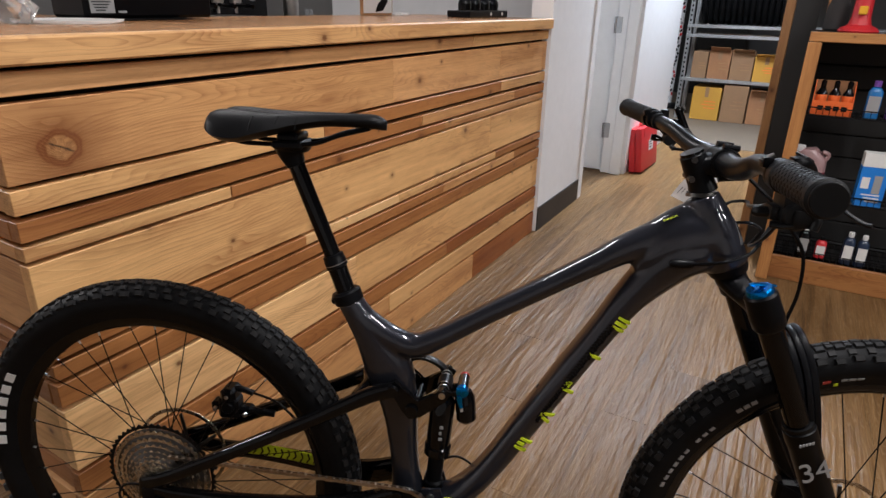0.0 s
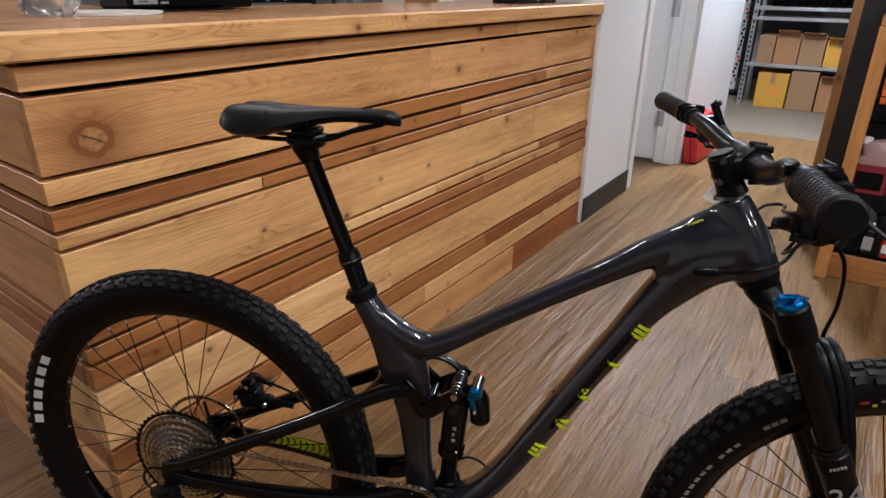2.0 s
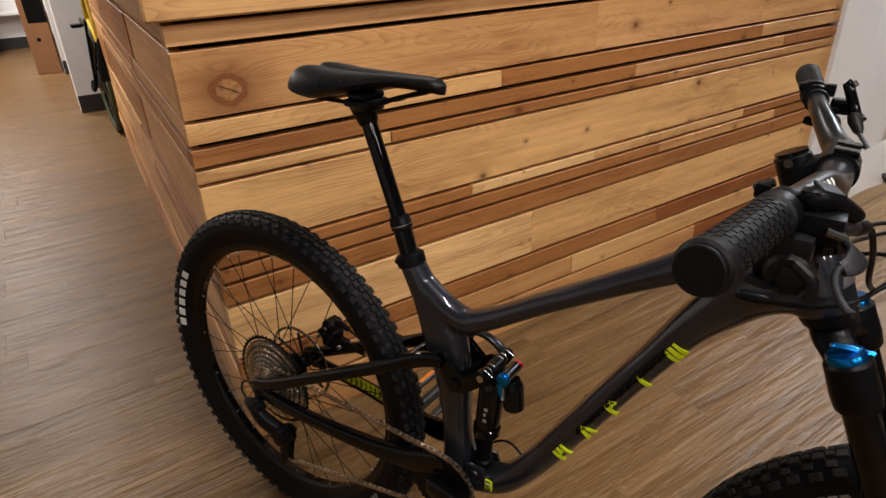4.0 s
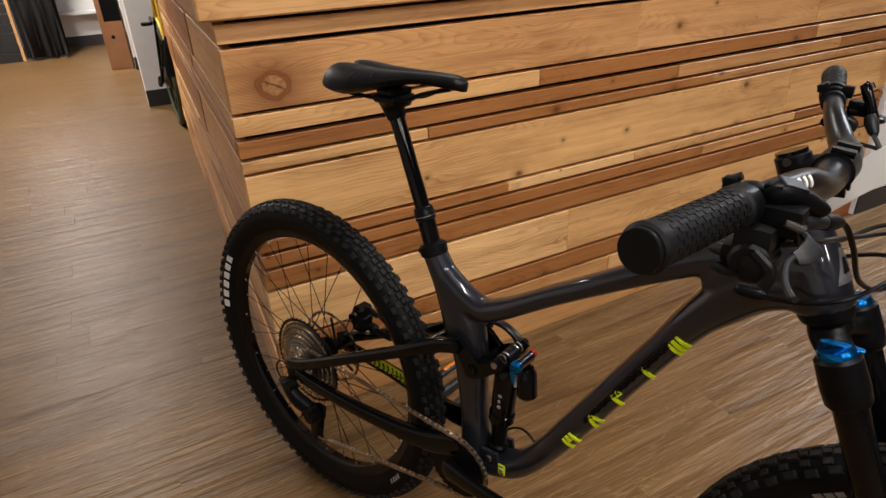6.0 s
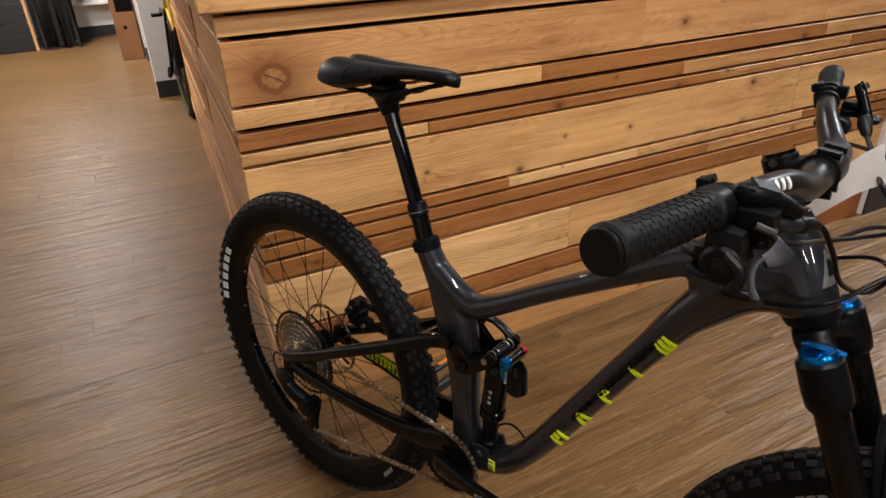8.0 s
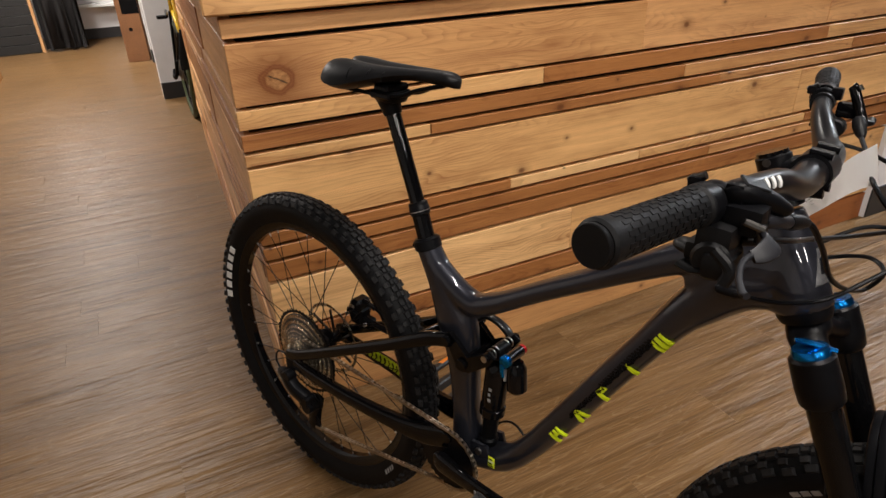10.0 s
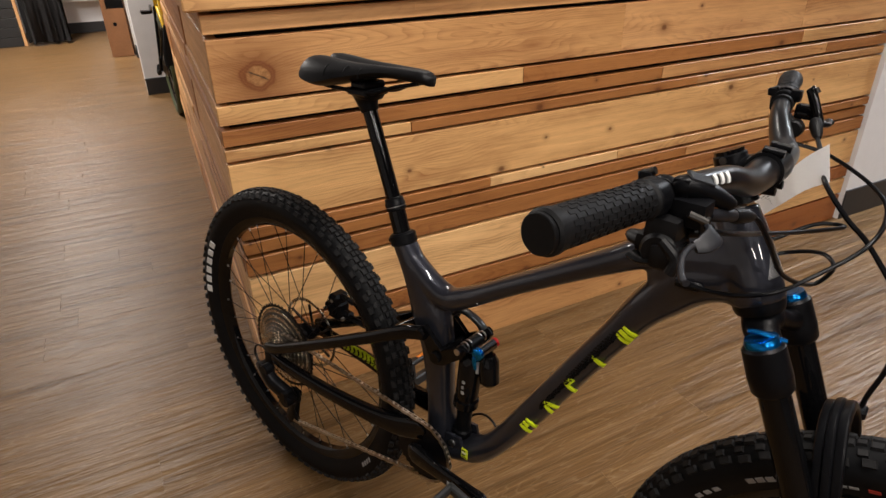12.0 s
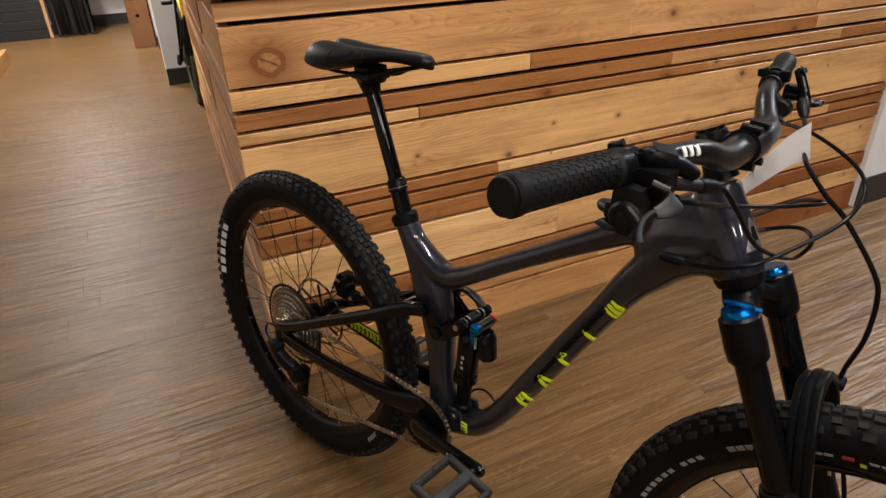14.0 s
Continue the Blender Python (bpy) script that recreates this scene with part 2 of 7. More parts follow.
# this near-black puts the shade of the board gaps into the colour
M_GAP = plain("gap_shade_backing", (0.012, 0.0105, 0.010), 0.9, spec=0.1)
M_FRAME = plain("graphite_paint", (0.0200, 0.0211, 0.0280), 0.32, metal=0.35, coat=1.0, grain=300, vary=0.10, relief=0.0, spec=0.12)
M_FRAME.node_tree.nodes["Principled BSDF"].inputs["Coat Roughness"].default_value = 0.02
M_GLOSS = plain("gloss_black", (0.0026, 0.0026, 0.0030), 0.06, coat=0.0, spec=0.27, relief=0.0)
M_BAR = plain("satin_bar_paint", (0.006, 0.006, 0.0068), 0.28, relief=0.0, spec=0.28)
M_MATTE = plain("satin_black", (0.0031, 0.0032, 0.0040), 0.34, relief=0.03, spec=0.13)
M_PLASTIC = plain("black_plastic", (0.0045, 0.0045, 0.005), 0.42, relief=0.08, grain=200, spec=0.2)
M_RUBBER = plain("tyre_rubber", (0.0046, 0.0047, 0.0053), 0.50, grain=220, vary=0.3, relief=0.25, spec=0.11)
M_TREAD = plain("dusty_tread_rubber", (0.0128, 0.0124, 0.0126), 0.58, grain=160, vary=0.45, relief=0.3, spec=0.2)
M_GRIP = plain("grip_rubber", (0.0052, 0.0052, 0.0058), 0.52, grain=400, vary=0.15, relief=0.15, spec=0.2)
M_SADDLE = plain("saddle_cover", (0.0042, 0.0041, 0.0046), 0.44, grain=500, vary=0.15, relief=0.12, spec=0.17)
M_STEEL = plain("steel", (0.55, 0.53, 0.50), 0.30, metal=1.0, grain=200, vary=0.2, relief=0.03)
M_CHAIN = plain("oiled_chain", (0.40, 0.355, 0.30), 0.32, metal=1.0, grain=300, vary=0.35, relief=0.05)
M_COG = plain("worn_cogs", (0.52, 0.45, 0.35), 0.26, metal=1.0, grain=420, vary=0.5, relief=0.9)
M_DARKST = plain("dark_steel", (0.10, 0.095, 0.09), 0.35, metal=1.0, grain=200, vary=0.2)
M_ADJ = plain("polished_dark_alloy", (0.16, 0.155, 0.16), 0.16, metal=1.0, relief=0.0)
M_BLUE = plain("blue_anodised", (0.008, 0.19, 0.56), 0.22, metal=0.95, relief=0.0)
M_RED = plain("red_anodised", (0.55, 0.015, 0.02), 0.3, metal=0.5, relief=0.0)
M_BADGE = plain("silver_badge", (0.42, 0.42, 0.43), 0.26, metal=0.85, relief=0.0)
M_LIME = plain("lime_decal", (0.62, 0.74, 0.01), 0.4, vary=0.04, relief=0.0)
M_DECAL = plain("white_decal", (0.70, 0.70, 0.68), 0.5, vary=0.05, relief=0.0)
M_GREYDEC = plain("grey_decal", (0.30, 0.30, 0.30), 0.5, vary=0.05, relief=0.0)
M_DARKDEC = plain("dark_decal", (0.0034, 0.0034, 0.0038), 0.5, vary=0.05, relief=0.0, spec=0.1)
M_SCUFF = plain("scuffed_plastic", (0.013, 0.013, 0.0135), 0.5, grain=70, vary=0.9, relief=0.3)
M_LEVER = plain("grey_lever", (0.0095, 0.0097, 0.0122), 0.44, relief=0.03, spec=0.3)
M_PAPER = plain("white_paper", (0.93, 0.92, 0.91), 0.7, vary=0.03)


def paper_lets_light_through(m):
    n, l = m.node_tree.nodes, m.node_tree.links
    out = next(x for x in n if x.type == "OUTPUT_MATERIAL")
    tr, mx = n.new("ShaderNodeBsdfTranslucent"), n.new("ShaderNodeMixShader")
    tr.inputs["Color"].default_value = (0.95, 0.95, 0.94, 1)
    mx.inputs[0].default_value = 0.5
    l.new(n["Principled BSDF"].outputs[0], mx.inputs[1])
    l.new(tr.outputs[0], mx.inputs[2])
    l.new(mx.outputs[0], out.inputs["Surface"])


paper_lets_light_through(M_PAPER)
M_ORANGE = plain("orange_reflector", (0.75, 0.22, 0.03), 0.25, relief=0.0)
M_REDDEC = plain("red_decal", (0.36, 0.035, 0.022), 0.5, vary=0.1, relief=0.0)
M_REDPL = plain("red_plastic", (0.52, 0.022, 0.028), 0.38, vary=0.06)
M_YELPL = plain("yellow_plastic", (0.75, 0.40, 0.02), 0.4, vary=0.06)
M_CARD = plain("cardboard", (0.235, 0.13, 0.062), 0.8, grain=90, vary=0.10)
M_CARDY = plain("yellow_carton", (0.46, 0.235, 0.025), 0.7, vary=0.08)
M_CARDO = plain("orange_carton", (0.78, 0.14, 0.02), 0.6, vary=0.06)
M_GALV = plain("galvanised_steel", (0.42, 0.42, 0.42), 0.42, metal=0.85, grain=50, vary=0.15)
M_CURTAIN = plain("dark_curtain_cloth", (0.024, 0.0215, 0.0215), 0.85, grain=300, vary=0.2)
M_SLAT = plain("dark_slatboard", (0.011, 0.0108, 0.0108), 0.6, vary=0.1)
M_BLUECT = plain("blue_carton", (0.02, 0.19, 0.62), 0.4, vary=0.05)
M_PINK = plain("pink_fluid", (0.20, 0.022, 0.034), 0.25, vary=0.05, relief=0.0)
M_BLUEFL = plain("blue_fluid", (0.02, 0.14, 0.38), 0.25, vary=0.05, relief=0.0)
M_NAVY = plain("navy_plastic", (0.012, 0.024, 0.055), 0.3, relief=0.0)
M_PALEPINK = plain("cloudy_pink_plastic", (0.30, 0.185, 0.185), 0.35, relief=0.0)
M_CARDT = plain("russet_cardboard", (0.27, 0.125, 0.052), 0.8, grain=60, vary=0.15)
M_PURPLE = plain("purple_cap", (0.16, 0.06, 0.32), 0.4)
M_YELFR = plain("yellow_paint", (0.70, 0.45, 0.02), 0.25, coat=1.0, relief=0.0)
M_BLUEFR = plain("slate_blue_paint", (0.03, 0.10, 0.17), 0.25, coat=1.0, relief=0.0)
M_GREENT = plain("olive_rubber", (0.035, 0.045, 0.012), 0.6)


def clear_plastic():
    m, n, l, p = nodes("clear_plastic")
    p.inputs["Base Color"].default_value = (0.95, 0.96, 0.97, 1)
    p.inputs["Roughness"].default_value = 0.12
    p.inputs["Transmission Weight"].default_value = 0.9
    p.inputs["IOR"].default_value = 1.35
    return m


M_CLEAR = clear_plastic()


def glow(name, colour, strength):
    m, n, l, p = nodes(name)
    p.inputs["Emission Color"].default_value = (*colour, 1)
    p.inputs["Emission Strength"].default_value = strength
    return m


M_GLOW = glow("lit_diffuser", (1.0, 0.88, 0.74), 4.0)

# ---- mesh helpers ----


def mesh_ob(name, bm, mat, smooth_angle=None):
    me = bpy.data.meshes.new(name)
    bmesh.ops.recalc_face_normals(bm, faces=bm.faces)
    if smooth_angle:
        for f_ in bm.faces:
            f_.smooth = True
        for e_ in bm.edges:
            if len(e_.link_faces) == 2 and e_.calc_face_angle(0) > radians(smooth_angle):
                e_.smooth = False
    bm.to_mesh(me)
    bm.free()
    me.materials.append(mat)
    return new(name, me)


def part(name, bm, mat, parent=None, label="", smooth_angle=35):
    ob = mesh_ob(name, bm, mat, smooth_angle)
    ob.parent = parent
    if label:
        tagged(ob, label)
    return ob


def thing(name, label, category, m=None, group=""):
    ob = new(name)
    ob.empty_display_size = 0.05
    if m is not None:
        ob.matrix_world = m
    return tagged(ob, label, category, group)


def box(bm, x0, x1, y0, y1, z0, z1, bevel=0.0, m=None, seg=1):
    r = bmesh.ops.create_cube(bm, size=1.0)
    vs = r["verts"]
    for v in vs:
        v.co = Vector(((x0 + x1) / 2 + v.co.x * (x1 - x0), (y0 + y1) / 2 + v.co.y * (y1 - y0), (z0 + z1) / 2 + v.co.z * (z1 - z0)))
    if m is not None:
        bmesh.ops.transform(bm, matrix=m, verts=vs)
    if bevel:
        es = list({e_ for v in vs for e_ in v.link_edges})
        bmesh.ops.bevel(bm, geom=es, offset=bevel, segments=seg, affect="EDGES", profile=0.7)
    return bm


def boxed(*a, **k):
    return box(bmesh.new(), *a, **k)


def spline(pts, n=6):
    """Catmull-Rom through the points (any dimension)."""
    P = [np.array(p, float) for p in pts]
    P = [2 * P[0] - P[1]] + P + [2 * P[-1] - P[-2]]
    out = []
    for i in range(1, len(P) - 2):
        a, b, c, d = P[i - 1:i + 3]
        for k in range(n):
            t = k / n
            out.append(0.5 * (2 * b + (c - a) * t + (2 * a - 5 * b + 4 * c - d) * t * t + (3 * b - a - 3 * c + d) * t ** 3))
    out.append(P[-2])
    return out


def sweep(bm, rows, seg=16, side=(0, 1, 0), cap=True, power=2.0, sub=6):
    """A tube along rows of (x, y, z, half width across, half height); the width lies along side. power over 2 squares it off."""
    rows = spline(rows, sub) if sub else [np.array(r, float) for r in rows]
    rings = []
    for i, r in enumerate(rows):
        t = Vector(rows[min(i + 1, len(rows) - 1)][:3] - rows[max(i - 1, 0)][:3]).normalized()
        s = Vector(side)
        s = s - s.dot(t) * t
        if s.length < 0.15:
            s = Vector((0.3, 0.2, 1)) - Vector((0.3, 0.2, 1)).dot(t) * t
        s.normalize()
        u = t.cross(s)
        ring = []
        for k in range(seg):
            a = 2 * math.pi * k / seg
            c, d = math.cos(a), math.sin(a)
            c, d = math.copysign(abs(c) ** (2 / power), c), math.copysign(abs(d) ** (2 / power), d)
            ring.append(bm.verts.new(Vector(r[:3]) + s * c * r[3] + u * d * r[4]))
        rings.append(ring)
    for a, b in zip(rings, rings[1:]):
        for k in range(seg):
            bm.faces.new((a[k], a[(k + 1) % seg], b[(k + 1) % seg], b[k]))
    if cap:
        bm.faces.new(rings[0][::-1])
        bm.faces.new(rings[-1])
    return bm


def tube(bm, pts, r, seg=10, sub=0, side=(0, 1, 0)):
    return sweep(bm, [(*p, r, r) for p in pts], seg, side, True, 2.0, sub)


def tubed(pts, r, seg=10, sub=0):
    return tube(bmesh.new(), pts, r, seg, sub)


def lathe(bm, profile, axis="y", centre=(0, 0, 0), seg=48, closed=True):
    """Turn (radius, along) pairs about an axis through centre."""
    c = Vector(centre)
    rings = []
    for r, h in profile:
        ring = []
        for k in range(seg):
            a = 2 * math.pi * k / seg
            u, w = r * math.cos(a), r * math.sin(a)
            co = {"y": (u, h, w), "z": (u, w, h), "x": (h, u, w)}[axis]
            ring.append(bm.verts.new(c + Vector(co)))
        rings.append(ring)
    pairs = list(zip(rings, rings[1:])) + ([(rings[-1], rings[0])] if closed else [])
    for a, b in pairs:
        for k in range(seg):
            bm.faces.new((a[k], a[(k + 1) % seg], b[(k + 1) % seg], b[k]))
    if not closed:
        for ring, (r, _) in ((rings[0], profile[0]), (rings[-1], profile[-1])):
            if r > 1e-6:
                bm.faces.new(ring)
    return bm


def disc(bm, r, y0, y1, centre, axis="y", seg=32, bev=0.0008):
    return lathe(bm, [(r - bev, y0), (r, y0 + bev), (r, y1 - bev), (r - bev, y1)], axis, centre, seg, False)


def prism(bm, outline, y0, y1, bevel=0.0):
    """A flat plate: an outline of (x, z) between y0 and y1."""
    a = [bm.verts.new((x, y0, z)) for x, z in outline]
    b = [bm.verts.new((x, y1, z)) for x, z in outline]
    n = len(outline)
    fs = [bm.faces.new(a), bm.faces.new(b[::-1])]
    for k in range(n):
        fs.append(bm.faces.new((a[k], b[k], b[(k + 1) % n], a[(k + 1) % n])))
    if bevel:
        es = list({e_ for f_ in fs[:2] for e_ in f_.edges})
        bmesh.ops.bevel(bm, geom=es, offset=bevel, segments=2, affect="EDGES", profile=0.6)
    return bm


def lettering(name, words, size, mat, parent, m, label=""):
    cu = bpy.data.curves.new(name, "FONT")
    cu.body, cu.size, cu.extrude, cu.align_x, cu.align_y = words, size, 0.0003, "CENTER", "CENTER"
    tmp = new("tmp", cu)
    me = bpy.data.meshes.new_from_object(tmp.evaluated_get(bpy.context.evaluated_depsgraph_get()))
    bpy.data.objects.remove(tmp)
    me.materials.clear()
    me.materials.append(mat)
    ob = new(name, me)
    ob.parent = parent
    ob.matrix_local = m
    if label:
        tagged(ob, label)
    return ob



# ---- the setting ----
FZ = 0.014   # floor level


def setting(name, bm, mat, label, category, smooth_angle=None):
    ob = part(name, bm, mat, None, "", smooth_angle)
    return tagged(ob, label, category, "", "structure")


floor = setting("floor", boxed(-4.2, 5.70, -8.2, 9.2, -0.12, FZ - 0.002), M_JOINT, "wood-look vinyl plank floor with dark joints", "floor")
setting("floor_concrete", boxed(5.702, 10.4, -8.2, 9.2, -0.12, FZ - 0.001), M_CONC, "plain grey concrete floor of the back room", "floor")
# unseen ceiling, kept dark so that black parts reflect little from above
setting("ceiling", boxed(-4.4, 10.6, -8.4, 9.4, CEIL, CEIL + 0.1), M_CEIL, "plain painted ceiling with strip lights", "ceiling")
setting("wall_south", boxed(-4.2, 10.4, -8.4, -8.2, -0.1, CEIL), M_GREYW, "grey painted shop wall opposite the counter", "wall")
setting("wall_west", boxed(-4.4, -4.2, -8.4, 9.4, -0.1, CEIL), M_WHITE, "white painted shop wall", "wall")
setting("wall_north", boxed(-4.2, 10.4, 9.2, 9.4, -0.1, CEIL), M_WHITE, "white painted back wall of the shop", "wall")
setting("wall_east", boxed(10.4, 10.6, -8.4, 9.4, -0.1, CEIL), M_GREYW, "dark grey wall of the back room", "wall")

# wall stub beside the counter, door recess, wall towards the back room
setting("wall_1", boxed(2.625, 3.42, -0.014, 0.10, 0, CEIL), M_WHITE, "white wall stub beside the wooden counter", "wall")
setting("wall_2", boxed(3.28, 3.42, 0.101, 1.9, 0, CEIL), M_WHITE, "white side wall of the door recess", "wall")
setting("wall_3", boxed(4.20, 5.68, -0.12, 0.02, 0, CEIL), M_WHITE, "bright white wall running to the back room", "wall")
setting("wall_4", boxed(4.26, 4.40, 0.021, 1.9, 2.12, CEIL), M_WHITE, "white wall above the door", "wall")
setting("wall_5", boxed(3.28, 4.40, 1.9, 2.04, 0, CEIL), M_WHITE, "white end wall of the door recess", "wall")
setting("wall_6", boxed(2.60, 3.279, 1.9, 2.04, 0, CEIL), M_GREYW, "grey wall behind the counter", "wall")
setting("wall_7", boxed(0.75, 3.079, 2.05, 2.2, 0, CEIL), M_GREYW, "grey wall behind the counter", "wall")
bm = boxed(2.625, 3.355, -0.022, -0.0145, FZ, 0.155, 0.003)
setting("baseboard_1", bm, M_BASE, "dark rubber baseboard on the white wall", "baseboard", 30)
setting("baseboard_2", boxed(3.357, 3.428, -0.024, -0.0145, FZ, CEIL - 0.001, 0.003), M_WHITE, "white painted corner trim", "trim", 30)

# door with its frame in the recess
door = thing("door_1", "closed white door in a white frame with steel hinges", "door", None)
door["kind"] = "structure"
part("door_leaf", boxed(4.205, 4.245, 0.06, 0.95, FZ + 0.01, 2.05, 0.002), M_DOORW, door)
part("door_frame", boxed(4.165, 4.255, -0.045, 0.055, FZ, 2.11, 0.004), M_DOORW, door)
part("door_stop", boxed(4.150, 4.1645, -0.10, -0.02, FZ, 2.11, 0.004), M_DOORW, door)
part("door_frame", boxed(4.165, 4.255, 0.955, 1.05, FZ, 2.11, 0.004), M_DOORW, door)
part("door_frame", boxed(4.165, 4.255, 0.056, 0.954, 2.055, 2.11, 0.004), M_DOORW, door)
for hz in (0.34, 1.09, 1.85):
    b = boxed(4.1590, 4.1645, 0.018, 0.0555, hz - 0.055, hz + 0.055, 0.001)
    disc(b, 0.0085, hz - 0.055, hz + 0.055, (4.157, 0.064, 0), "z", 12)
    part("hinge", b, M_GALV, door, "brushed steel hinge")

# far end of the shop
setting("wall_8", boxed(0.03, 3.2, 4.34, 4.5, 0, CEIL), M_WHITE, "white wall stub behind the hanging bicycles", "wall")
setting("baseboard_3", boxed(0.026, 3.2, 4.328, 4.3395, FZ, 0.15, 0.003), M_BASE, "dark rubber baseboard", "baseboard", 30)
setting("wall_9", boxed(0.08, 3.2, 6.25, 6.4, 0, CEIL), M_WHITE, "white wall stub at the end of the shop", "wall")
setting("baseboard_4", boxed(0.076, 3.2, 6.238, 6.2495, FZ, 0.15, 0.003), M_BASE, "dark rubber baseboard", "baseboard", 30)
setting("wall_10", boxed(-0.62, 3.2, 8.7, 8.8, 0, CEIL), M_WHITE, "white wall beyond the curtain", "wall")
setting("baseboard_5", boxed(-0.62, 3.2, 8.688, 8.6995, FZ, 0.15, 0.003), M_BASE, "dark rubber baseboard", "baseboard", 30)
setting("trim_ledge", boxed(-0.62, 0.9, 8.50, 8.69, 0.43, 0.47, 0.004), M_DOORW, "white ledge along the far wall", "trim", 30)

# ---- the counter ----
# K, and less so N, carry the upper boards' pinkish sheen in their colour
TINT = {"L": (1.27, 1.24, 1.12), "M": (1.02, 0.90, 0.77), "D": (0.71, 0.50, 0.335), "R": (0.53, 0.295, 0.165), "P": (1.46, 1.53, 1.52), "N": (1.09, 0.98, 0.86), "K": (1.15, 1.05, 0.98)}
counter = thing("counter", "service counter clad in reclaimed cedar boards of many widths", "counter")
CX, CY = 2.615, 3.35
part("carcass", boxed(0.09, CX, 0.03, 0.70, FZ, 1.095), M_GAP, counter, "black backing behind the boards, its black standing in for gap shade")
RET = Matrix.Rotation(radians(-3.3), 4, "Z")   # the return is not quite square to the front
part("carcass", boxed(0.03, 0.62, 0.7005, CY, FZ, 1.095), M_GAP, counter, "black backing behind the boards, its black standing in for gap shade").matrix_local = RET


def board(length, z0, z1, thick, name="board", mat=None, tint="M", jit=0.0):
    """A board along its own x, with its face at y = 0, from the middle of its height."""
    b = boxed(0, length, 0, thick, z0 - (z0 + z1) / 2, z1 - (z0 + z1) / 2, 0.0013)
    ob = part(name, b, mat or M_WOOD, counter, "", None)
    k = random.uniform(1 - jit, 1 + jit)
    ob.color = (*(c * k for c in TINT[tint]), 1)
    return ob


# rows: bottom, top, how far proud (towards the front), [(end x, tint), ...]
ROWS = [
    (1.053, 1.093, 0.020, [(1.77, "K"), (CX, "L")]),
    (0.903, 1.041, 0.004, [(1.20, "N"), (2.05, "K"), (CX, "K")]),
    (0.850, 0.894, 0.014, [(0.842, "L"), (2.07, "D"), (CX, "L")]),
    (0.798, 0.841, 0.004, [(1.39, "D"), (2.23, "M"), (CX, "D")]),
    (0.761, 0.793, 0.010, [(0.486, "L"), (1.555, "D"), (CX, "M")]),
    (0.591, 0.756, 0.000, [(1.975, "L"), (CX, "L")]),
    (0.551, 0.585, 0.007, [(0.74, "D"), (1.237, "P"), (2.05, "L"), (CX, "D")]),
    (0.507, 0.545, 0.001, [(1.56, "D"), (2.27, "M"), (CX, "D")]),
    (0.446, 0.501, 0.008, [(CX, "D")]),
    (0.289, 0.439, 0.000, [(0.975, "P"), (CX, "L")]),
    (0.224, 0.283, 0.009, [(1.60, "D"), (CX, "R")]),
    (0.144, 0.218, 0.002, [(1.165, "M"), (CX, "L")]),
    (FZ, 0.138, 0.000, [(1.86, "M"), (CX, "R")]),
]
for ri, (z0, z1, proud, pieces) in enumerate(ROWS):
    proud, z1 = proud * 0.14, z1 - (0.0042 if ri > 2 else 0.0)
    zm, x0 = (z0 + z1) / 2, -proud
    for k, (x1, tint) in enumerate(pieces):
        mat = M_KNOT if ri == 1 and k == 0 else M_WOOD
        ob = board(x1 - x0 - 0.0022, z0, z1, 0.029, "board", mat, tint, 0.06)
        ob.location = (x0, -proud + random.uniform(-0.0015, 0.0015), zm)
        x0 = x1
    # the return along the aisle
    y1, first = 0.028 - proud, True
    while y1 < CY - 0.05:
        y2 = min(CY, y1 + (random.uniform(1.0, 1.6) if not first else random.uniform(0.5, 1.7)))
        tint = random.choice("MMDDL") if not first else {"P": "L", "L": "M"}.get(pieces[0][1], pieces[0][1])
        ob = board(y2 - y1 - 0.0012, z0, z1, 0.026, "board", M_WOOD, tint, 0.1)
        ob.matrix_local = RET @ Matrix.Translation((-proud * 0.7 + random.uniform(-0.004, 0.004), y2, zm)) @ Matrix.Rotation(-math.pi / 2, 4, "Z")
        y1, first = y2, False

worktop = thing("worktop", "thick sealed wooden worktop with a pale front edge", "worktop")
part("front_edge", boxed(-0.035, CX - 0.008, -0.030, 0.012, 1.103, 1.150, 0.004), M_WOOD, worktop, "pale cedar edge with small knots").color = (1.2, 1.15, 1.05, 1)
se = part("side_edge", boxed(-0.035, 0.005, 0.0125, CY, 1.103, 1.150, 0.004), M_WOOD, worktop, "pale cedar edge")
se.color, se.matrix_local = (1.1, 1.05, 0.95, 1), RET
for k in range(5):
    w = 0.137
    b = boxed(0.0055, CX - 0.008, 0.0125 + k * w, 0.0122 + (k + 1) * w - 0.001, 1.105, 1.1495, 0.002)
    part("plank", b, M_TOP, worktop).color = (1, 1, 1, 1)
for k in range(4):
    b = boxed(0.0055 + k * 0.155, 0.0055 + (k + 1) * 0.155 - 0.001, 0.70, CY, 1.105, 1.1495, 0.002)
    pk = part("plank", b, M_TOP, worktop)
    pk.color, pk.matrix_local = (1, 1, 1, 1), RET

# ---- the mountain bike ----
BIKE = Matrix.Translation((0.0272, -0.2599, 0.0195)) @ Matrix.Rotation(radians(-68.107), 4, "Z") @ Matrix.Rotation(radians(-3.759), 4, "X")
bike = thing("mountain_bike", "graphite and black full-suspension mountain bike with lime lettering blocks", "bicycle", BIKE)
WR = 0.371
REAR, FRONT = Vector((0, 0, WR)), Vector((1.198, -0.012, WR))


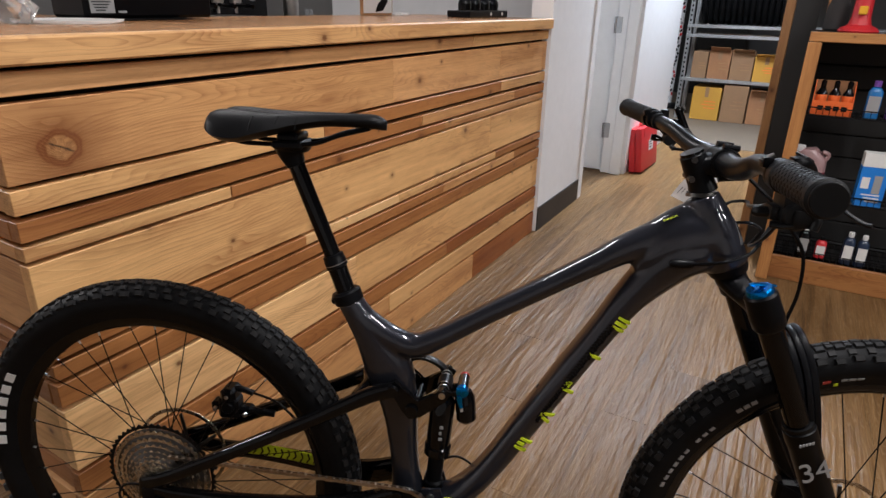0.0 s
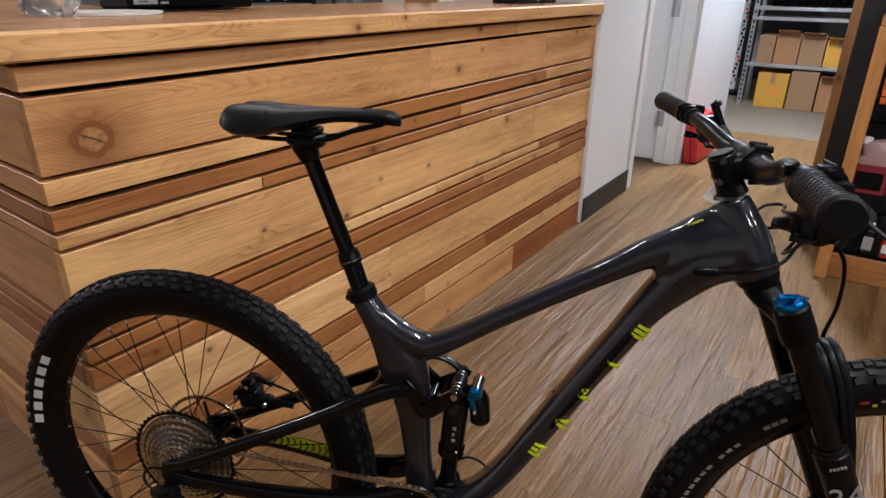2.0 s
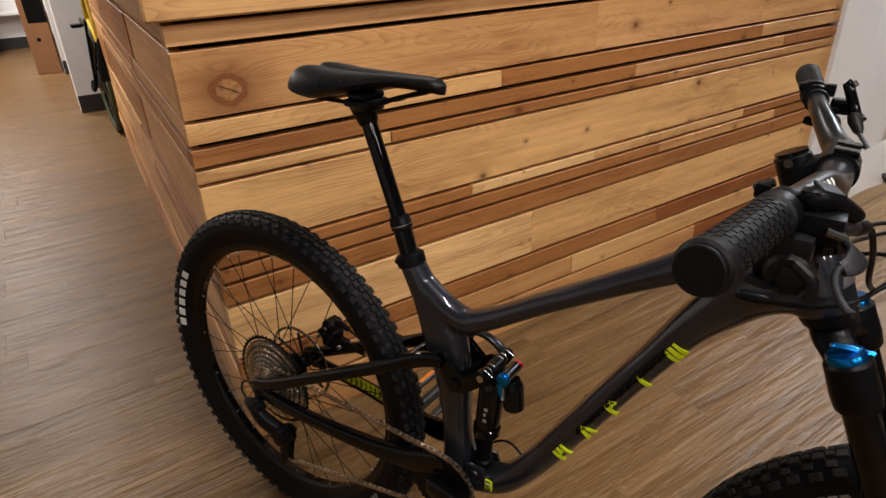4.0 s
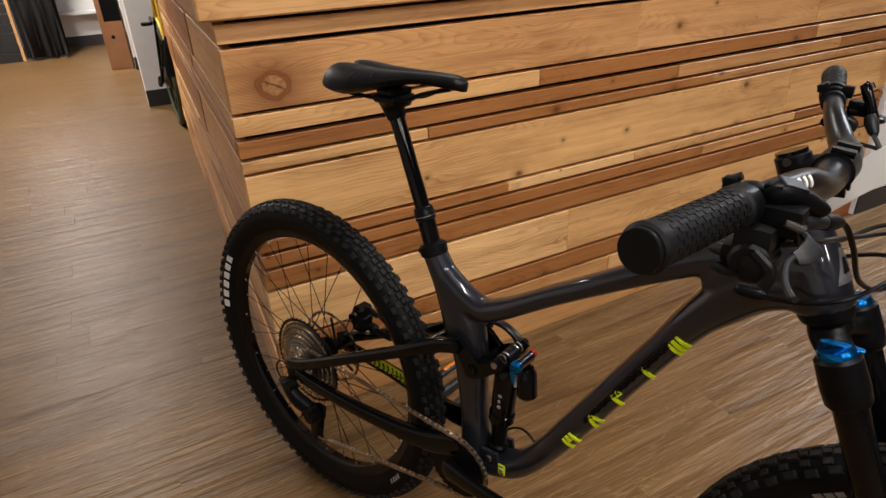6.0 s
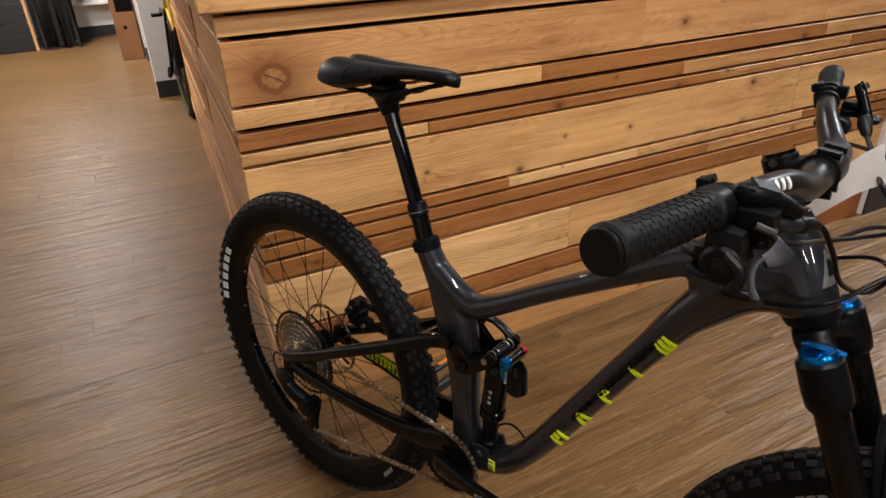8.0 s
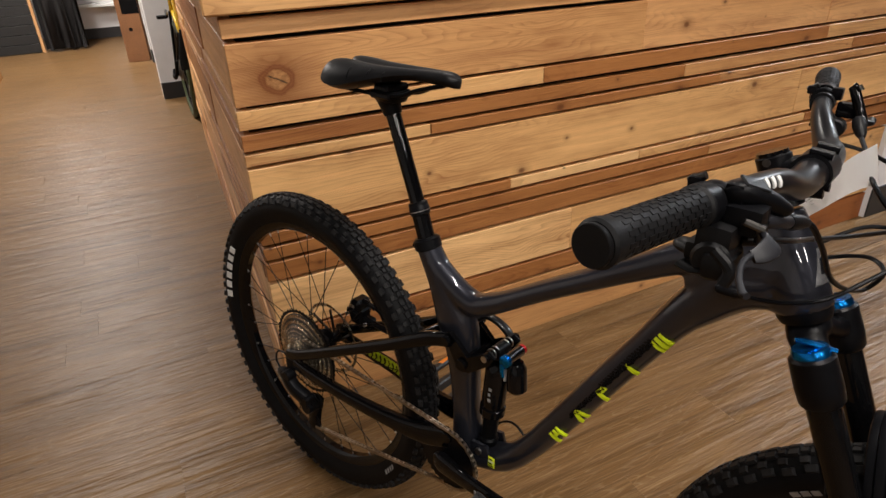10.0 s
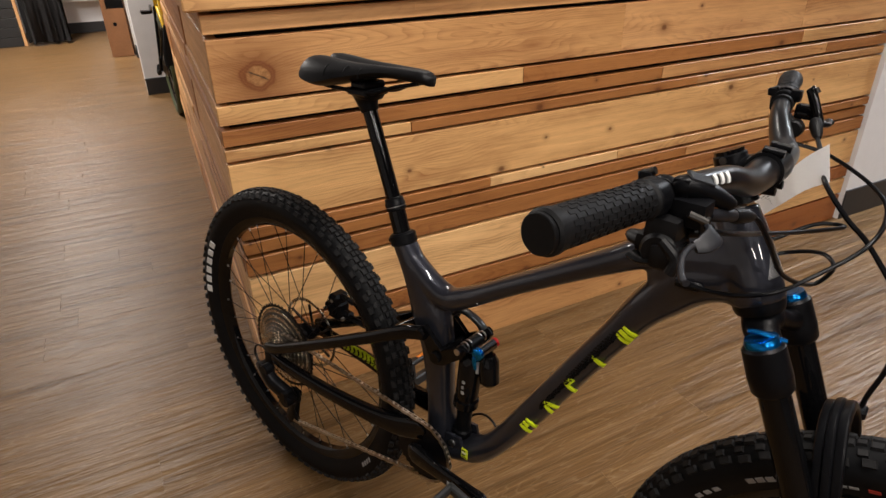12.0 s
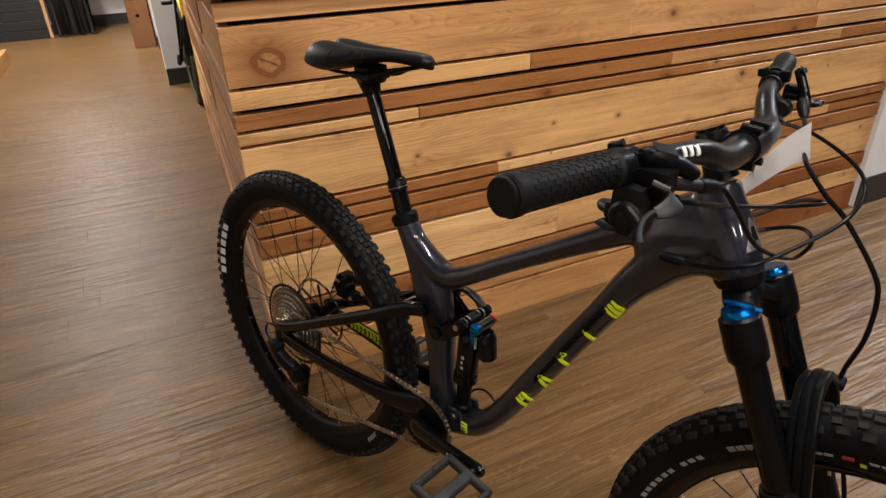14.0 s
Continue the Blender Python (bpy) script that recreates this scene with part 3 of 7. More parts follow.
def tyre(parent, c, decals, seed):
    """Tyre with a knobbly tread round the wheel centre c."""
    prof = []
    for k in range(17):
        a = radians(-118 + 236 * k / 16)
        prof.append((WR - 0.0345 + 0.0295 * math.cos(a), 0.0295 * math.sin(a)))
    prof += [(0.305, 0.017), (0.305, -0.017)]
    t = part("tyre", lathe(bmesh.new(), prof, "y", c, 96), M_RUBBER, parent, "black knobbly mountain bike tyre", 50)
    bm = bmesh.new()
    rnd = random.Random(seed)
    n = 84
    for k in range(n):
        # (shift along the tread, angle across it, half length, half width, height)
        knobs = [(0.0, a, 0.0072, 0.0052, 0.0042) for a in (-12, 12)] + [(0.5, a, 0.0052, 0.0040, 0.0040) for a in (-8, 8)]
        knobs += [(0.5, a, 0.0060, 0.0046, 0.0032) for a in (-33, 33)]
        knobs += [(0.25, a, 0.0076, 0.0050, 0.0054) for a in ((-53, 57) if k % 2 else (-57, 53))]
        for o, a, hl, hw, hh in knobs:
            turn = Matrix.Translation(c) @ Matrix.Rotation(-2 * math.pi * (k + o + rnd.uniform(-0.04, 0.04)) / n, 4, "Y") @ Matrix.Translation((WR - 0.0345, 0, 0)) @ Matrix.Rotation(radians(a), 4, "Z")
            v0 = [bm.verts.new(turn @ Vector(q)) for q in ((0.0280, -hw, -hl), (0.0280, hw, -hl), (0.0280, hw, hl), (0.0280, -hw, hl))]
            v1 = [bm.verts.new(turn @ Vector((0.0292 + hh, q[0] * hw * 0.82, q[1] * hl * 0.82))) for q in ((-1, -1), (1, -1), (1, 1), (-1, 1))]
            bm.faces.new(v1)
            for q in range(4):
                bm.faces.new((v0[q], v0[(q + 1) % 4], v1[(q + 1) % 4], v1[q]))
    bmesh.ops.recalc_face_normals(bm, faces=bm.faces[:])
    part("tread", bm, M_TREAD, t, "rows of square rubber knobs", None)
    for a0, count, step, radius, h, w, mat in decals:
        for k in range(count):
            a = radians(a0 + k * step)
            # lies on the side wall, which leans in towards the rim
            if radius > 0.3227:
                depth = math.sqrt(0.0295 ** 2 - (radius - 0.3365) ** 2)
                lean = math.atan2(0.3365 - radius, depth)
            else:
                depth, lean = 0.026 - (0.3227 - radius) * 0.51, math.atan(0.51)
            m = Matrix.Translation(c) @ Matrix.Rotation(-a, 4, "Y") @ Matrix.Translation((radius, -depth - 0.0003, 0)) @ Matrix.Rotation(-lean, 4, "Z")
            part("decal", box(bmesh.new(), -h, h, -0.0007, 0.0007, -w, w, 0, m), mat, t, "", None)
    return t


def wheel(name, c, cassette, decals, seed, label):
    w = new(name)
    w.parent = bike
    tagged(w, label)
    tyre(w, c, decals, seed)
    rim = [(0.316, 0.0165), (0.318, 0.0150), (0.312, 0.0145), (0.302, 0.0105), (0.2925, 0.0095), (0.288, 0.006), (0.288, -0.006), (0.2925, -0.0095), (0.302, -0.0105), (0.312, -0.0145), (0.318, -0.0150), (0.316, -0.0165), (0.306, -0.0170), (0.2915, -0.0125), (0.2855, -0.007), (0.2855, 0.007), (0.2915, 0.0125), (0.306, 0.0170)]
    part("rim", lathe(bmesh.new(), rim, "y", c, 96), M_GLOSS, w, "gloss black rim", 40)
    hub = bmesh.new()
    lathe(hub, [(0.009, -0.060), (0.012, -0.058), (0.016, -0.036), (0.029, -0.033), (0.029, -0.028), (0.017, -0.022), (0.015, 0.0), (0.017, 0.022), (0.029, 0.028), (0.029, 0.033), (0.018, 0.037), (0.012, 0.060), (0.009, 0.060)], "y", c, 28, False)
    part("hub", hub, M_MATTE, w)
    for k in range(32):
        side = 1 if k % 2 else -1
        a = 2 * math.pi * k / 32
        lead = radians(62 if (k // 2) % 2 else -62)
        p0 = c + Vector((0.027 * math.cos(a + lead), side * 0.030, 0.027 * math.sin(a + lead)))
        p1 = c + Vector((0.290 * math.cos(a), side * 0.004, 0.290 * math.sin(a)))
        sp = part("spoke", tubed([p0, p1], 0.00105, 5), M_MATTE, w)
        d = (p1 - p0).normalized()
        part("nipple", tubed([p1 - d * 0.011, p1], 0.0019, 6), M_STEEL, sp, "bright alloy nipple")
    rot = bmesh.new()
    ry = 0.042 if not cassette else 0.040
    lathe(rot, [(0.090, ry), (0.090, ry + 0.0018), (0.083, ry + 0.0018), (0.083, ry)], "y", c, 48)
    rotor = part("brake_rotor", rot, M_COG, w, "drilled steel brake rotor")
    for k in range(6):
        a = 2 * math.pi * k / 6
        part("rotor_arm", tubed([c + Vector((0.022 * math.cos(a), ry + 0.001, 0.022 * math.sin(a))), c + Vector((0.078 * math.cos(a + 0.5), ry + 0.001, 0.078 * math.sin(a + 0.5)))], 0.0035, 6), M_DARKST, rotor)
    if cassette:
        cs = part("cassette", lathe(bmesh.new(), [(0.010, -0.075), (0.017, -0.074), (0.030, -0.060), (0.094, -0.0338), (0.092, -0.0325), (0.010, -0.032)], "y", c, 40), M_DARKST, w, "twelve-speed steel cassette")
        for k in range(12):
            teeth = [51, 45, 39, 33, 28, 24, 21, 18, 16, 14, 12, 10][k]
            r0, y0 = teeth * 0.0127 / (2 * math.pi), -0.0345 - k * 0.0034
            out = []
            for j in range(teeth * 2):
                a, r = math.pi * j / teeth, r0 + (0.0026 if j % 2 else -0.0022)
                out.append((c.x + r * math.cos(a), c.z + r * math.sin(a)))
            inner = max(0.016, r0 - 0.0065)
            b = bmesh.new()
            n = len(out)
            ring_in = [(c.x + inner * math.cos(math.pi * j / teeth), c.z + inner * math.sin(math.pi * j / teeth)) for j in range(n)]
            vs = [[b.verts.new((x, yy, z)) for x, z in loop] for yy in (y0, y0 - 0.0017) for loop in (out, ring_in)]
            for j in range(n):
                q = (j + 1) % n
                b.faces.new((vs[0][j], vs[0][q], vs[1][q], vs[1][j]))
                b.faces.new((vs[2][j], vs[2][q], vs[3][q], vs[3][j]))
                b.faces.new((vs[0][j], vs[0][q], vs[2][q], vs[2][j]))
                b.faces.new((vs[1][j], vs[1][q], vs[3][q], vs[3][j]))
            part("cog", b, M_MATTE if k == 0 else M_COG, cs)
    return w


# decals: first angle, count, step, radius, half height, half width, material
rear_wheel = wheel("rear_wheel", REAR, True, [(149.5, 6, 5.1, 0.3275, 0.0076, 0.0092, M_DECAL), (320, 4, 2.0, 0.327, 0.005, 0.003, M_GREYDEC)], 1, "rear wheel with black rim and cassette")
front_wheel = wheel("front_wheel", FRONT, False, [(140, 3, 2.6, 0.3225, 0.0036, 0.0044, M_GREYDEC), (150, 6, 2.6, 0.3225, 0.0036, 0.0044, M_GREYDEC), (126.5, 3, 2.2, 0.3250, 0.0042, 0.0048, M_GREYDEC), (118, 1, 3.0, 0.3205, 0.0032, 0.0058, M_REDDEC), (107.5, 1, 3.0, 0.3205, 0.0032, 0.0058, M_REDDEC), (111, 3, 2.0, 0.3205, 0.0022, 0.0046, M_GREYDEC), (99, 3, 2.0, 0.3205, 0.0022, 0.0046, M_GREYDEC), (105, 1, 3.0, 0.312, 0.003, 0.003, M_LIME)], 2, "front wheel with black rim")

# frame
fr = new("frame")
fr.parent = bike
tagged(fr, "graphite painted carbon front triangle")


def moulded(name, bm, mat, parent, voxel, label=""):
    """Overlapping tubes grown into one skin with rounded joints."""
    ob = part(name, bm, mat, parent, label, None)
    rm = ob.modifiers.new("skin", "REMESH")
    rm.mode, rm.voxel_size, rm.use_smooth_shade = "VOXEL", voxel, True
    sm = ob.modifiers.new("fair", "SMOOTH")
    sm.factor, sm.iterations = 0.5, 13
    return ob


DTW, DTH, DTP = 0.0275, 0.0228, 2.4   # down tube: half width, half height, squareness
bm = bmesh.new()
sweep(bm, [(0.352, 0, 0.737, 0.0205, 0.0205), (0.385, 0, 0.682, 0.022, 0.027), (0.420, 0, 0.618, 0.025, 0.042), (0.440, 0, 0.545, 0.026, 0.032), (0.449, 0, 0.460, 0.026, 0.0255), (0.455, 0, 0.390, 0.028, 0.027), (0.460, 0, 0.335, 0.034, 0.036)], 28, power=2.4)
sweep(bm, [(0.372, 0, 0.712, 0.019, 0.016), (0.420, 0, 0.674, 0.0215, 0.021), (0.463, 0, 0.660, 0.0220, 0.0215), (0.500, 0, 0.676, 0.0215, 0.0190), (0.536, 0, 0.6975, 0.0210, 0.0172), (0.600, 0, 0.7390, 0.0210, 0.0166), (0.690, 0, 0.7945, 0.0215, 0.0172), (0.745, 0, 0.8280, 0.0222, 0.0188), (0.787, 0, 0.8540, 0.0232, 0.0222), (0.830, 0, 0.8745, 0.0255, 0.0270), (0.860, -0.002, 0.8912, 0.0275, 0.0325), (0.887, -0.005, 0.9065, 0.0250, 0.0335)], 28, power=2.3)
sweep(bm, [(0.445, 0, 0.345, 0.034, 0.034), (0.500, 0, 0.352, 0.032, 0.024), (0.553, 0, 0.377, 0.030, 0.0235), (0.602, 0, 0.437, 0.028, 0.0222), (0.657, 0, 0.529, DTW, DTH), (0.721, 0, 0.640, DTW, DTH), (0.766, 0, 0.715, DTW, DTH), (0.800, 0, 0.772, 0.0290, 0.0255), (0.832, 0, 0.813, 0.0335, 0.031), (0.868, -0.005, 0.8505, 0.0385, 0.034), (0.905, -0.011, 0.866, 0.0335, 0.032)], 28, power=DTP)
sweep(bm, [(0.802, 0, 0.828, 0.019, 0.006), (0.826, 0, 0.842, 0.030, 0.026), (0.862, -0.005, 0.866, 0.0355, 0.044), (0.888, -0.0085, 0.880, 0.0345, 0.047), (0.915, -0.0115, 0.884, 0.0305, 0.040)], 28, power=2.2)
sweep(bm, [(0.8860, -0.005, 0.946, 0.0240, 0.0240), (0.8965, -0.0075, 0.924, 0.0280, 0.0280), (0.911, -0.0105, 0.894, 0.0315, 0.0315), (0.925, -0.0125, 0.865, 0.0325, 0.0325), (0.9355, -0.0135, 0.844, 0.0315, 0.0315)], 32)
moulded("front_triangle", bm, M_FRAME, fr, 0.0030, "one-piece graphite carbon shell of seat, top, down and head tube")
bm = bmesh.new()
disc(bm, 0.029, -0.046, 0.046, (0.450, 0, 0.343), "y", 28, 0.002)
part("bottom_bracket", bm, M_MATTE, fr)
part("headset", sweep(bmesh.new(), [(0.8870, -0.004, 0.9455, 0.0228, 0.0228), (0.8865, -0.0035, 0.9505, 0.0215, 0.0215)], 24, sub=0), M_DARKST, fr, "dark polished headset ring")
part("headset", sweep(bmesh.new(), [(0.9330, -0.0135, 0.850, 0.0288, 0.0288), (0.9370, -0.0135, 0.841, 0.0295, 0.0295), (0.9400, -0.0135, 0.834, 0.0270, 0.0270)], 24, sub=0), M_MATTE, fr)


def head_plate(scale, lift, depth):
    """A triangular plate wrapped round the front of the head tube, shrunk about its middle by scale."""
    b, grid_ = bmesh.new(), []
    for i in range(7):
        f_ = 0.5 + (i / 6 - 0.5) * scale
        z = 0.9060 - 0.0340 * f_
        half = (0.06 + 0.44 * f_) * scale
        up = (z - 0.844) / 0.102
        r = float(np.interp(z, (0.844, 0.865, 0.894, 0.924), (0.0315, 0.0325, 0.0315, 0.0280)))
        for rr_ in (r + lift, r + lift - depth):
            grid_.append([b.verts.new((0.9355 - 0.0495 * up + rr_ * 0.9135 * math.cos(a), -0.0135 + 0.0085 * up + rr_ * math.sin(a), z + rr_ * 0.407 * math.cos(a)))
                          for a in (-0.26 - 0.02 * f_ + half * (k / 4 - 1) for k in range(9))])
    for i in range(0, 12, 2):
        for k in range(8):
            b.faces.new((grid_[i][k], grid_[i][k + 1], grid_[i + 2][k + 1], grid_[i + 2][k]))
            b.faces.new((grid_[i + 1][k], grid_[i + 3][k], grid_[i + 3][k + 1], grid_[i + 1][k + 1]))
        for k in (0, 8):
            b.faces.new((grid_[i][k], grid_[i + 2][k], grid_[i + 3][k], grid_[i + 1][k]))
    for i in (0, 12):
        for k in range(8):
            b.faces.new((grid_[i][k], grid_[i][k + 1], grid_[i + 1][k + 1], grid_[i + 1][k]))
    bmesh.ops.recalc_face_normals(b, faces=b.faces[:])
    return b


badge = part("head_badge", head_plate(1.0, 0.0006, 0.004), M_BADGE, fr, "silver triangular badge plate")
part("inlay", head_plate(0.45, 0.0012, 0.002), M_DARKDEC, badge, "dark inlay")
# cable port on the right of the head tube
port = part("cable_port", sweep(bmesh.new(), [(0.8480, -0.0395, 0.8495, 0.0035, 0.0040), (0.8520, -0.0425, 0.8500, 0.0055, 0.0062), (0.8660, -0.0445, 0.8510, 0.0060, 0.0066), (0.8760, -0.0440, 0.8520, 0.0055, 0.0060), (0.8800, -0.0420, 0.8520, 0.0035, 0.0040)], 14), M_MATTE, fr, "black rubber cable port")
for x, z in ((0.664, 0.534), (0.697, 0.592)):
    part("bottle_bolt", sweep(bmesh.new(), [(x - 0.863 * o, 0, z + 0.505 * o, r, r) for o, r in ((0.012, 0.0036), (0.0225, 0.0036), (0.0230, 0.0050), (0.0258, 0.0046), (0.0270, 0.0028))], 12, sub=0), M_MATTE, fr)
# lime lettering blocks along the down tube, right side
DT0, DT1 = Vector((0.653, 0, 0.507)), Vector((0.789, 0, 0.743))
along = (DT1 - DT0).normalized()
up_ = Vector((-along.z, 0, along.x))
ON_TUBE = Matrix(((along.x, 0, up_.x, 0), (0, 1, 0, 0), (along.z, 0, up_.z, 0), (0, 0, 0, 1)))


def tube_decal(c, quads, mat, lift0=0.0010):
    """Flat marks laid on the right skin of the down tube; quads: four (along, across) corners each, lower pair first."""
    b = bmesh.new()
    for q in quads:
        rows_ = []
        for i in range(5):
            f_ = i / 4
            for lift in (lift0, -0.003):
                for (s0, h0_), (s1, h1_) in ((q[0], q[3]), (q[1], q[2])):
                    h = h0_ + (h1_ - h0_) * f_
                    y = DTW * (1 - min(0.98, abs(h) / DTH) ** DTP) ** (1 / DTP)
                    rows_.append(b.verts.new((s0 + (s1 - s0) * f_, -y - lift, h)))
        for i in range(4):
            a, d = rows_[i * 4:i * 4 + 4], rows_[i * 4 + 4:i * 4 + 8]
            for u, v in ((0, 1), (1, 3), (3, 2), (2, 0)):
                b.faces.new((a[u], a[v], d[v], d[u]))
        b.faces.new((rows_[0], rows_[1], rows_[3], rows_[2]))
        b.faces.new((rows_[16], rows_[17], rows_[19], rows_[18]))
    bmesh.ops.transform(b, matrix=Matrix.Translation(c) @ ON_TUBE, verts=b.verts)
    return part("decal", b, mat, fr, "", None)


LO, HI = -0.0158, 0.0060


def bar(x0, x1, w=0.0023, lo=LO, hi=HI):
    """A plain stroke from x0 at its foot to x1 at its head."""
    return [(x0 - w, lo), (x0 + w, lo), (x1 + w, hi), (x1 - w, hi)]


BLOCKS = ([bar(-0.0095, -0.0095), bar(0.0, 0.0, 0.0028, -0.006), bar(0.0095, 0.0095)], [bar(-0.0085, -0.002), bar(0.0085, 0.002)], [bar(-0.0072, -0.0072), bar(0.004, 0.004, 0.0052, -0.003, HI)],
          [bar(0.0, 0.0, 0.0024)], [bar(-0.0085, -0.0085), bar(0.0, 0.0, 0.0030), bar(0.0085, 0.0085)])
for k, quads in enumerate(BLOCKS):
    tube_decal(DT0 + (DT1 - DT0) * (k + 0.02) / 4.04, quads, M_LIME, 0.0014)
# black zigzag tracks beside the lettering, thinning out towards the bottom
for k in range(36):
    c = DT0 + (DT1 - DT0) * (0.20 + 0.76 * k / 35)
    quads = []
    for j in range(4 if k > 14 else 2):
        h = 0.0008 + 0.0038 * j - (0.0012 if k % 3 == 0 else 0.0)
        lean = 0.0024 if j % 2 else -0.0024
        quads.append([(-0.0017, h), (0.0017, h), (0.0017 + lean, h + 0.0037), (-0.0017 + lean, h + 0.0037)])
    tube_decal(c, quads, M_DARKDEC, 0.0017)
tt = (Vector((0.86, 0, 0.8905)) - Vector((0.80, 0, 0.860))).normalized()
t_up = Vector((-tt.z, 0, tt.x))
t_face, t_side = (t_up + Vector((0, -1, 0))).normalized(), (t_up + Vector((0, 1, 0))).normalized()
tpos = Vector((0.858, 0, 0.8835)) + t_up * 0.0306 + Vector((0, -0.0195, 0)) + t_face * 0.0036
lettering("lettering", "CARBON", 0.0052, M_LIME, fr, Matrix(((tt.x, t_side.x, t_face.x, tpos.x), (tt.y, t_side.y, t_face.y, tpos.y), (tt.z, t_side.z, t_face.z, tpos.z), (0, 0, 0, 1))), "small lime lettering")

# rear triangle, one side at a time
rear = new("rear_triangle")
rear.parent = bike
tagged(rear, "gloss black swingarm and seat stays")
for s in (-1, 1):
    bm = bmesh.new()
    sweep(bm, [(-0.008, s * 0.075, 0.378, 0.006, 0.014), (0.040, s * 0.074, 0.398, 0.008, 0.013), (0.160, s * 0.066, 0.460, 0.010, 0.012), (0.300, s * 0.053, 0.532, 0.0105, 0.0125), (0.395, s * 0.045, 0.583, 0.009, 0.014), (0.438, s * 0.043, 0.598, 0.007, 0.014)], 14, power=2.6)
    part("seat_stay", bm, M_GLOSS, rear)
    bm = bmesh.new()
    sweep(bm, [(-0.010, s * 0.074, 0.366, 0.006, 0.015), (0.050, s * 0.074, 0.360, 0.009, 0.015), (0.180, s * 0.069, 0.358, 0.011, 0.016), (0.300, s * 0.056, 0.356, 0.012, 0.019), (0.380, s * 0.047, 0.362, 0.012, 0.024), (0.445, s * 0.044, 0.385, 0.010, 0.022)], 14, power=2.8)
    part("chain_stay", bm, M_GLOSS, rear)
    part("dropout", prism(bmesh.new(), [(-0.022, 0.352), (0.012, 0.345), (0.034, 0.352), (0.034, 0.392), (0.005, 0.398), (-0.018, 0.388)], s * 0.069, s * 0.078, 0.002), M_GLOSS, rear)
    part("pivot_bolt", disc(bmesh.new(), 0.010, min(s * 0.046, s * 0.054), max(s * 0.046, s * 0.054), (0.437, 0, 0.598), "y", 20, 0.001), M_GLOSS, rear)
    part("pivot_bolt", disc(bmesh.new(), 0.011, min(s * 0.050, s * 0.057), max(s * 0.050, s * 0.057), (0.447, 0, 0.392), "y", 20, 0.001), M_GLOSS, rear)
bm = bmesh.new()
sweep(bm, [(0.375, -0.045, 0.575, 0.012, 0.013), (0.385, 0, 0.580, 0.012, 0.012), (0.375, 0.045, 0.575, 0.012, 0.013)], 12, side=(1, 0, 0))
part("bridge", bm, M_GLOSS, rear)
bm = bmesh.new()
sweep(bm, [(0.10, 0.060, 0.372, 0.003, 0.012), (0.18, 0.0565, 0.374, 0.003, 0.013), (0.28, 0.0445, 0.372, 0.003, 0.013)], 8, power=3)
lime_guard = part("stay_guard", bm, M_LIME, rear, "lime guard with dark contour stripes")
for k in range(12):
    x = 0.11 + k * 0.014
    y = 0.060 - 0.003 - (0.0035 if x < 0.18 else 0.0035 + (x - 0.18) * 0.12)
    part("stripe", tubed([(x, y, 0.363 + 0.002 * (k % 3)), (x + 0.006, y, 0.374), (x + 0.003, y, 0.384)], 0.0017, 5), M_DARKDEC, lime_guard)
# brake caliper on the left stay
bm = bmesh.new()
box(bm, 0.085, 0.125, 0.028, 0.062, 0.455, 0.500, 0.006)
disc(bm, 0.012, 0.020, 0.065, (0.108, 0, 0.485), "y", 16, 0.002)
tube(bm, [(0.10, 0.04, 0.50), (0.12, 0.045, 0.515), (0.15, 0.05, 0.505)], 0.006, 8, 4)
box(bm, 0.070, 0.100, 0.032, 0.058, 0.470, 0.488, 0.004)
box(bm, 0.110, 0.150, 0.034, 0.056, 0.462, 0.482, 0.005)
box(bm, 0.092, 0.122, 0.024, 0.066, 0.492, 0.520, 0.007)
tube(bm, [(0.128, 0.040, 0.478), (0.160, 0.044, 0.470), (0.190, 0.048, 0.466)], 0.007, 8)
part("rear_brake_caliper", bm, M_MATTE, rear, "black disc brake caliper")
for q in ((0.082, 0.479), (0.140, 0.472), (0.107, 0.506)):
    part("caliper_bolt", disc(bmesh.new(), 0.0042, 0.022, 0.030, (q[0], 0, q[1]), "y", 10, 0.001), M_STEEL, rear)
part("brake_hose", tubed([(0.15, 0.05, 0.505), (0.20, 0.035, 0.500), (0.24, 0.03, 0.468), (0.27, 0.040, 0.42), (0.33, 0.045, 0.38)], 0.0024, 8, 6), M_MATTE, rear)

# rocker link and shock
rocker = new("rocker_link")
rocker.parent = bike
tagged(rocker, "black alloy suspension link")
for s in (-1, 1):
    b = prism(bmesh.new(), [(0.424, 0.603), (0.440, 0.613), (0.452, 0.600), (0.478, 0.574), (0.520, 0.606), (0.534, 0.598), (0.526, 0.582), (0.484, 0.548), (0.464, 0.542), (0.452, 0.556)], s * 0.036 - 0.005, s * 0.036 + 0.005, 0.0025)
    part("link_plate", b, M_GLOSS, rocker)
    part("pivot_bolt", disc(bmesh.new(), 0.011, s * 0.043 - 0.004, s * 0.043 + 0.004, (0.468, 0, 0.560), "y", 20, 0.001), M_GLOSS, rocker)
part("link_bridge", tubed([(0.474, -0.034, 0.565), (0.474, 0.034, 0.565)], 0.010, 14), M_GLOSS, rocker)
b = bmesh.new()
sweep(b, [(0.440, 0.036, 0.600, 0.008, 0.004), (0.455, 0.036, 0.6155, 0.008, 0.004), (0.470, 0.036, 0.6205, 0.0085, 0.0042), (0.488, 0.036, 0.6175, 0.0085, 0.0045), (0.506, 0.036, 0.6080, 0.0085, 0.0050), (0.516, 0.036, 0.5960, 0.0085, 0.0075)], 14, power=2.8)
part("link_arm", b, M_BAR, rocker, "satin curved link arm")
shock = new("rear_shock")
shock.parent = bike
